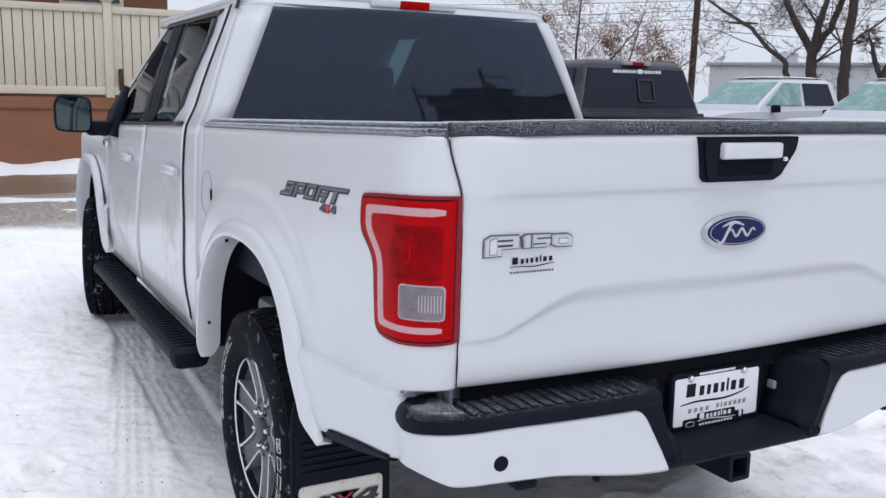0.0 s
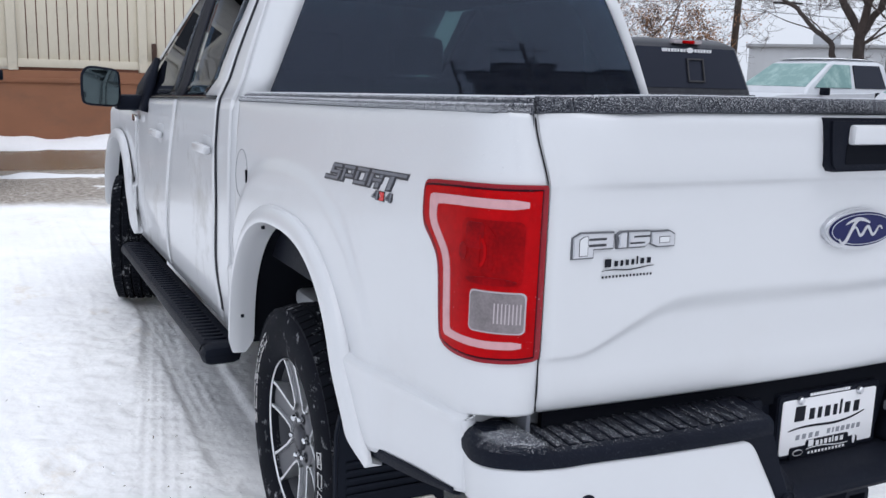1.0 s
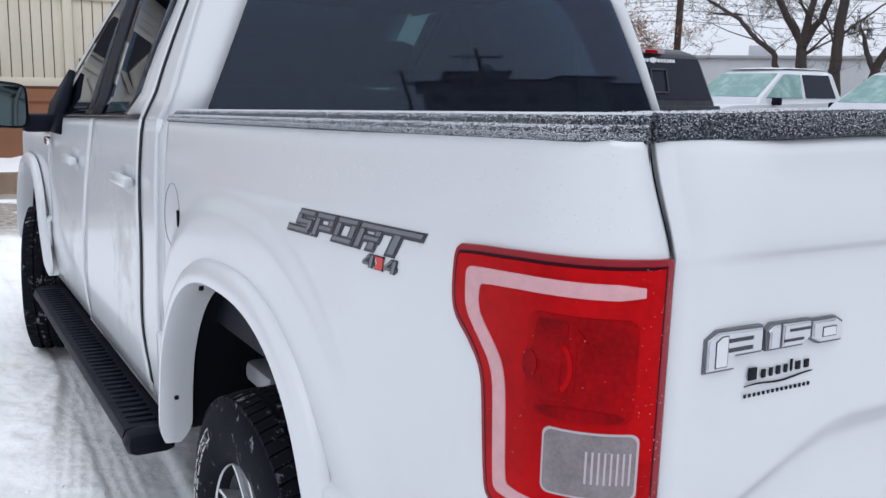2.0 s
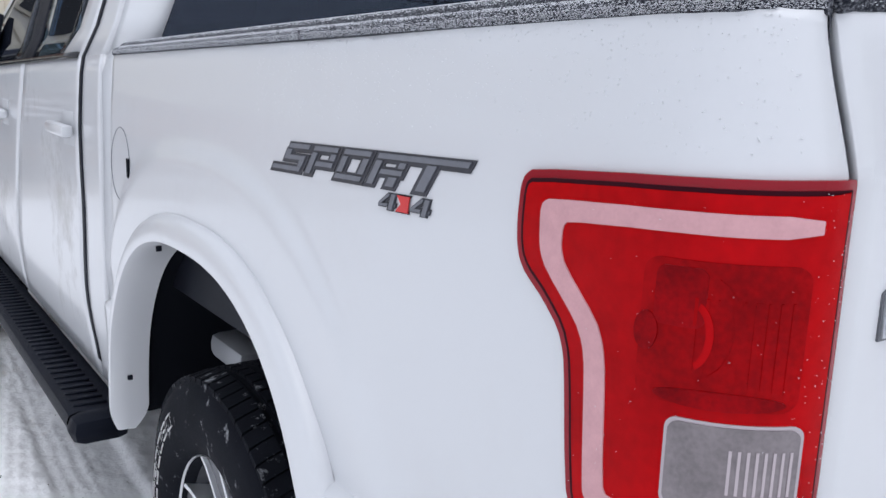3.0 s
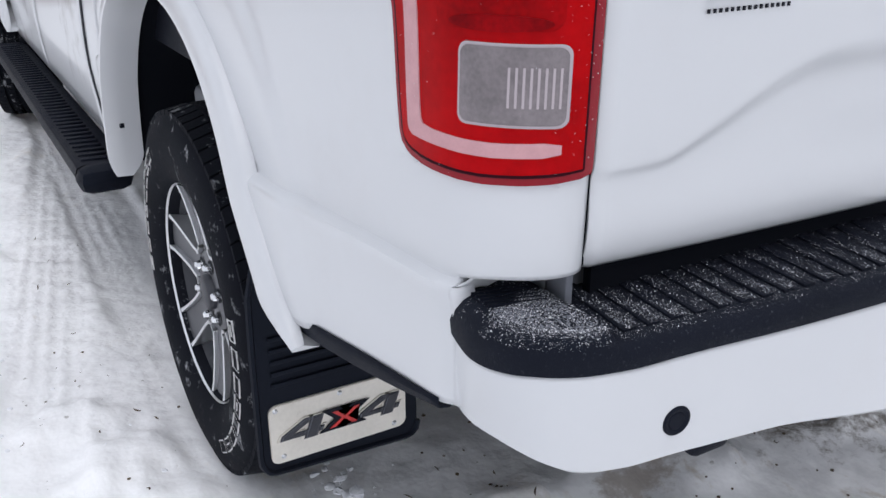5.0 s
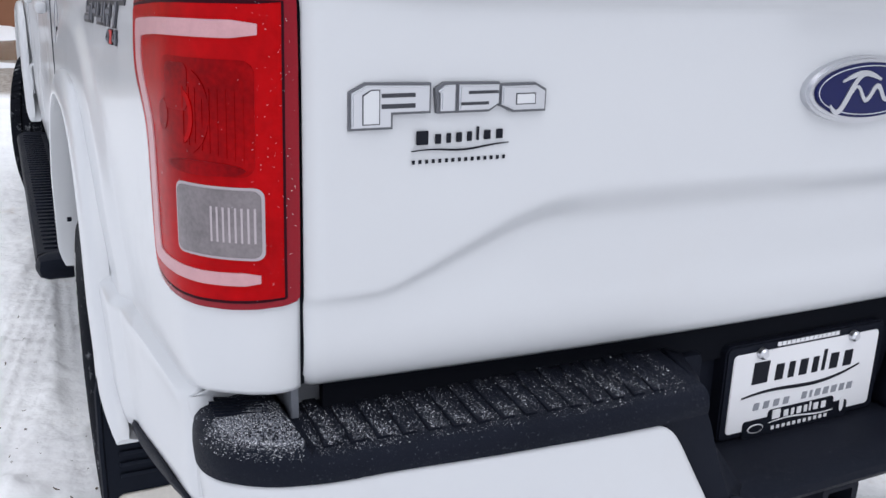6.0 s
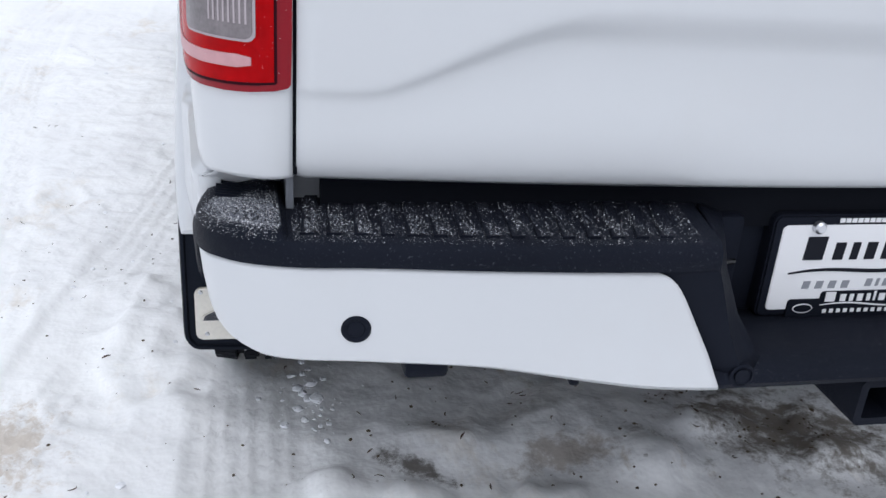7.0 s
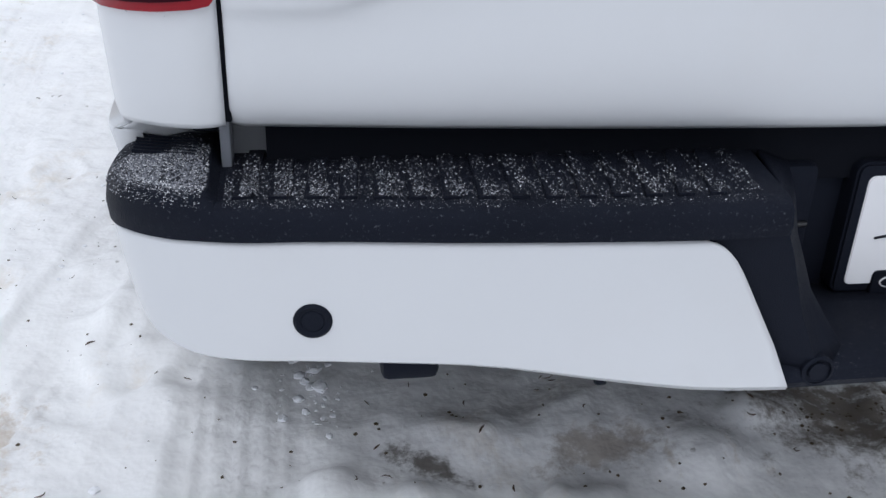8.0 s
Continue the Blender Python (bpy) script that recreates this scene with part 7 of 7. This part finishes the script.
def utility_pole(m, tall, arms, label):
    pole = thing("utility_pole", label, "utility pole", m)
    bm = bmesh.new()
    add_tube(bm, [(0, 0, -0.2), (0, 0, tall * 0.5), (0, 0, tall)], [0.135, 0.12, 0.10], 12)
    part("shaft", bm, POLE_WOOD, pole)
    for z, w in arms:
        arm = part("crossarm", box(-w, w, -0.06, 0.06, z - 0.07, z + 0.07, 0.01), POLE_WOOD, pole)
        for x in (-w * 0.92, -w * 0.4, w * 0.4, w * 0.92):
            i = bmesh.new()
            lathe(i, [(0.0, 0.2), (0.04, 0.19), (0.055, 0.1), (0.03, 0.0)], 10, 0, "z")
            part("insulator", moved(i, lambda c: c + Vector((x, 0, z + 0.07))), BLACK_GLOSS, arm)
    can = bmesh.new()
    lathe(can, [(0.0, 0.9), (0.2, 0.88), (0.24, 0.8), (0.24, 0.05), (0.0, 0.0)], 16, 0, "z")
    part("transformer", moved(can, lambda c: c + Vector((0.36, 0, tall * 0.80))), material("grey_transformer", (0.25, 0.26, 0.27), 0.5, 0.3), pole)
    return pole


def cable(a, b, sag, r, name="overhead_cable"):
    bm = bmesh.new()
    a, b = Vector(a), Vector(b)
    pts = [a + (b - a) * t - Vector((0, 0, sag * 4 * t * (1 - t))) for t in span(0, 1, 24)]
    add_tube(bm, pts, r, 5)
    return tagged(part(name, bm, WIRE), "thin black cable sagging between poles", "cable", "cables along the street")


utility_pole(pose(22.1, 23.8, 0, 0, 1, -47), 9.6, ((8.9, 1.1),), "weathered wooden utility pole carrying street cables")
for z, end in ((4.75, 4.9), (4.45, 4.5), (4.1, 3.9), (5.1, 5.6)):
    cable((22.1, 23.8, z), (2.0, 44.0, end + 0.6), 0.45, 0.009)
    cable((22.1, 23.8, z), (50.0, -1.0, end - 0.2), 0.7, 0.009)
splice = bmesh.new()
add_tube(splice, [(23.0, 23.0, 4.33), (23.35, 22.65, 4.31), (23.7, 22.3, 4.29)], [0.03, 0.06, 0.03], 8)
tagged(part("cable_splice", splice, WIRE), "black cable splice box on the wires", "cable box")
utility_pole(pose(17.1, -24.0, 0, 0, 2, 20), 11.8, ((11.0, 1.3), (9.4, 1.3)), "dark utility pole with two crossarms")
utility_pole(pose(18.6, -34.0, 0, 0, -1, 20), 12.5, ((12.0, 1.0),), "distant utility pole with one crossarm")
apart = thing("apartment_block", "dark four-storey apartment block with a stepped roofline", "building", pose(33.1, -29.7, 0, 0, 0, 28))
DULL = grain(material("dark_brown_cladding", (0.13, 0.115, 0.115), 0.8), 0.6, 0.2, 0)
for x0, x1, tall in ((-14, -12, 10.9), (-12, -8.2, 12.4), (-8.2, -4.6, 11.0), (-4.6, -1.2, 11.7), (-1.2, 2.4, 10.7), (2.4, 6, 11.5), (6, 13, 11.2), (13, 40, 12.4)):
    w = part("wall", box(x0, x1, -12, 0, 0, tall, 0.05), DULL, apart)
    part("roof", box(x0 - 0.4, x1 + 0.4, -12.4, 0.4, tall, tall + 0.4, 0.05), BLACK_PLASTIC, apart)
    for fl in range(4):
        n = int((x1 - x0) / 1.8)
        for k in range(n):
            xx = x0 + 0.5 + k * 1.8
            if fl * 3 + 2.6 < tall:
                part("window", box(xx, xx + 0.9, -0.02, 0.05, fl * 3 + 1.0, fl * 3 + 2.5), DARK_GLASS, apart, smooth=False)

# ---- trees ----
BARK = grain(material("grey_brown_bark", (0.062, 0.050, 0.047), 0.9), 3, 0.3, 0.01, 18, 0, 6, (3, 3, 0.7))
TWIG = grain(material("twig_bark", (0.085, 0.066, 0.060), 0.9), 3, 0.25, 0)
LEAF = grain(material("dry_leaf", (0.42, 0.22, 0.11), 0.8), 1.5, 0.35, 0)


def grow(bm, start, way, length, radius, depth, r, tips, droop=0.0):
    radius = max(0.0050, radius)
    pts, rad = [start], [radius]
    p, d = Vector(start), Vector(way).normalized()
    n = 5
    for k in range(n):
        d = (d + Vector((r.gauss(0, 0.13), r.gauss(0, 0.13), r.gauss(0.03 - droop, 0.09)))).normalized()
        p = p + d * length / n
        pts.append(p.copy())
        rad.append(radius * (1 - 0.55 * (k + 1) / n))
    add_tube(bm, pts, rad, 7 if radius > 0.05 else 4 if radius > 0.015 else 3, radius > 0.05)
    if depth == 0:
        tips.append(p)
        return
    for k in range(r.choice((2, 3, 3)) if depth > 2 else 4):
        i = r.randint(2, n)
        side = Vector((r.gauss(0, 1), r.gauss(0, 1), r.gauss(0.25, 0.6))).normalized()
        tip = (d * 0.55 + side * 0.85).normalized()
        grow(bm, pts[i], tip, length * r.uniform(0.48, 0.72), rad[i] * r.uniform(0.30, 0.48), depth - 1, r, tips, droop)
    grow(bm, pts[-1], d, length * 0.65, rad[-1] * 0.9, depth - 1, r, tips, droop)


def bare_tree(m, stems, seed, label, foliage=0, depth=4, spread=0.6, limbs=5):
    """stems: each a list of (x, y, z, radius) along a trunk or a main limb."""
    r = random.Random(seed)
    tree = thing("tree_with_dry_leaves" if foliage else "bare_tree", label, "tree", m)
    tips = []
    trunk, crown = bmesh.new(), bmesh.new()
    for stem in stems:
        pts, rad = [], []
        for (x0, y0, z0, r0), (x1, y1, z1, r1) in zip(stem, stem[1:]):
            for k in range(4):
                t = k / 4
                wob = 0.10 * (r0 + r1)
                pts.append(Vector((x0 + (x1 - x0) * t + r.gauss(0, wob), y0 + (y1 - y0) * t + r.gauss(0, wob), z0 + (z1 - z0) * t)))
                rad.append(r0 + (r1 - r0) * t)
        pts.append(Vector(stem[-1][:3]))
        rad.append(stem[-1][3])
        add_tube(trunk, pts, rad, 10)
        length = sum((q - p).length for p, q in zip(pts, pts[1:]))
        d = (pts[-1] - pts[-3]).normalized()
        for k in range(limbs):
            i = r.randint(len(pts) // 3, len(pts) - 1)
            side = Vector((r.gauss(0, 1), r.gauss(0, 1), r.gauss(0.4, 0.4))).normalized()
            grow(crown, pts[i], (d * 0.5 + side).normalized(), length * spread * r.uniform(0.5, 0.9), max(0.012, rad[i] * r.uniform(0.2, 0.34)), depth - 1, r, tips, 0.02)
        grow(crown, pts[-1], d, length * spread, rad[-1] * 0.95, depth - 1, r, tips, 0.0)
    part("trunk", trunk, BARK, tree)
    part("crown", crown, TWIG, tree)
    if foliage:
        verts, faces = [], []
        for k in range(foliage):
            p = r.choice(tips) + Vector((r.gauss(0, 0.10), r.gauss(0, 0.10), r.gauss(-0.03, 0.10)))
            a, b = Vector((r.gauss(0, 1), r.gauss(0, 1), r.gauss(0, 1))).normalized(), Vector((r.gauss(0, 1), r.gauss(0, 1), r.gauss(0, 1)))
            b = (b - a * b.dot(a)).normalized()
            s = r.uniform(0.022, 0.05)
            n0 = len(verts)
            verts += [p - a * s, p + b * s * 0.6, p + a * s, p - b * s * 0.6]
            faces.append((n0, n0 + 1, n0 + 2, n0 + 3))
        me = bpy.data.meshes.new("foliage")
        me.from_pydata([tuple(v) for v in verts], [], faces)
        me.materials.append(LEAF)
        ob = new("foliage", me)
        ob.parent = tree
        tagged(ob, "sparse dry brown leaves", "", "", "stuff")
    return tree


bare_tree(pose(18.2, 25.4, 0), ([(0, 0, -0.1, 0.075), (0.05, 0, 1.6, 0.06), (-0.05, 0.05, 3.2, 0.045), (0.1, 0.1, 4.6, 0.025)],
                                [(0, 0, 1.2, 0.04), (-0.7, 0.5, 2.6, 0.035), (-1.2, 1.0, 4.0, 0.02)], [(0, 0, 1.5, 0.04), (0.8, -0.6, 2.7, 0.035), (1.3, -1.1, 3.6, 0.02)]),
          5, "slender tree holding a few dry brown leaves", 3000, 4, 0.40, 11)
bare_tree(pose(19.4, 24.6, 0), ([(0, 0, -0.1, 0.06), (0.1, 0, 1.5, 0.05), (0.3, -0.1, 2.6, 0.04), (0.5, -0.2, 3.4, 0.02)], [(0.1, 0, 1.4, 0.04), (0.9, -0.7, 2.2, 0.03), (1.7, -1.3, 2.7, 0.02)]),
          8, "small tree with dry orange-brown leaves", 3200, 4, 0.42, 10)
bare_tree(pose(20.0, 16.70, 0), ([(0, 0, -0.1, 0.187), (0, 0, 2.2, 0.156), (0, 0.02, 3.0, 0.140)], [(0, 0.02, 2.9, 0.109), (-0.2, 0.42, 3.7, 0.098), (-0.3, 0.95, 4.6, 0.086), (-0.2, 1.5, 6.2, 0.062)],
                                 [(0, 0.0, 2.9, 0.101), (0.2, -0.35, 3.6, 0.094), (0.4, -0.60, 4.6, 0.086), (0.6, -0.7, 6.2, 0.062)]), 12, "large bare tree with a forked dark trunk", 0, 5, 0.55, 4)
bare_tree(pose(20.2, 15.75, 0), ([(0, 0, -0.1, 0.187), (0, 0.02, 2.2, 0.156), (0, 0.0, 3.4, 0.133), (0, -0.12, 4.6, 0.117), (0.1, -0.1, 6.4, 0.078)],), 21, "tall bare tree with a dark upright trunk", 0, 5, 0.40, 5)
bare_tree(pose(19.9, 17.45, 0), ([(0, 0, -0.1, 0.109), (0, 0.02, 2.3, 0.090), (0, 0.15, 2.75, 0.078), (0, 0.9, 3.2, 0.066), (0, 1.5, 3.75, 0.058), (0, 2.7, 4.35, 0.043), (0, 4.2, 5.2, 0.027)],), 33, "leaning bare tree with one long low limb", 0, 5, 0.26, 8)
bare_tree(pose(20.6, 15.15, 0), ([(0, 0, -0.1, 0.148), (0.1, -0.1, 1.9, 0.125), (0.1, -0.35, 2.5, 0.109), (0.2, -0.95, 3.4, 0.094), (0.3, -1.6, 4.6, 0.062)], [(0.1, -0.2, 2.2, 0.078), (0.1, 0.05, 2.7, 0.070), (0.1, 0.15, 3.0, 0.062)]), 41, "bare pollarded tree with a pale broken stem", 0, 5, 0.45, 4)
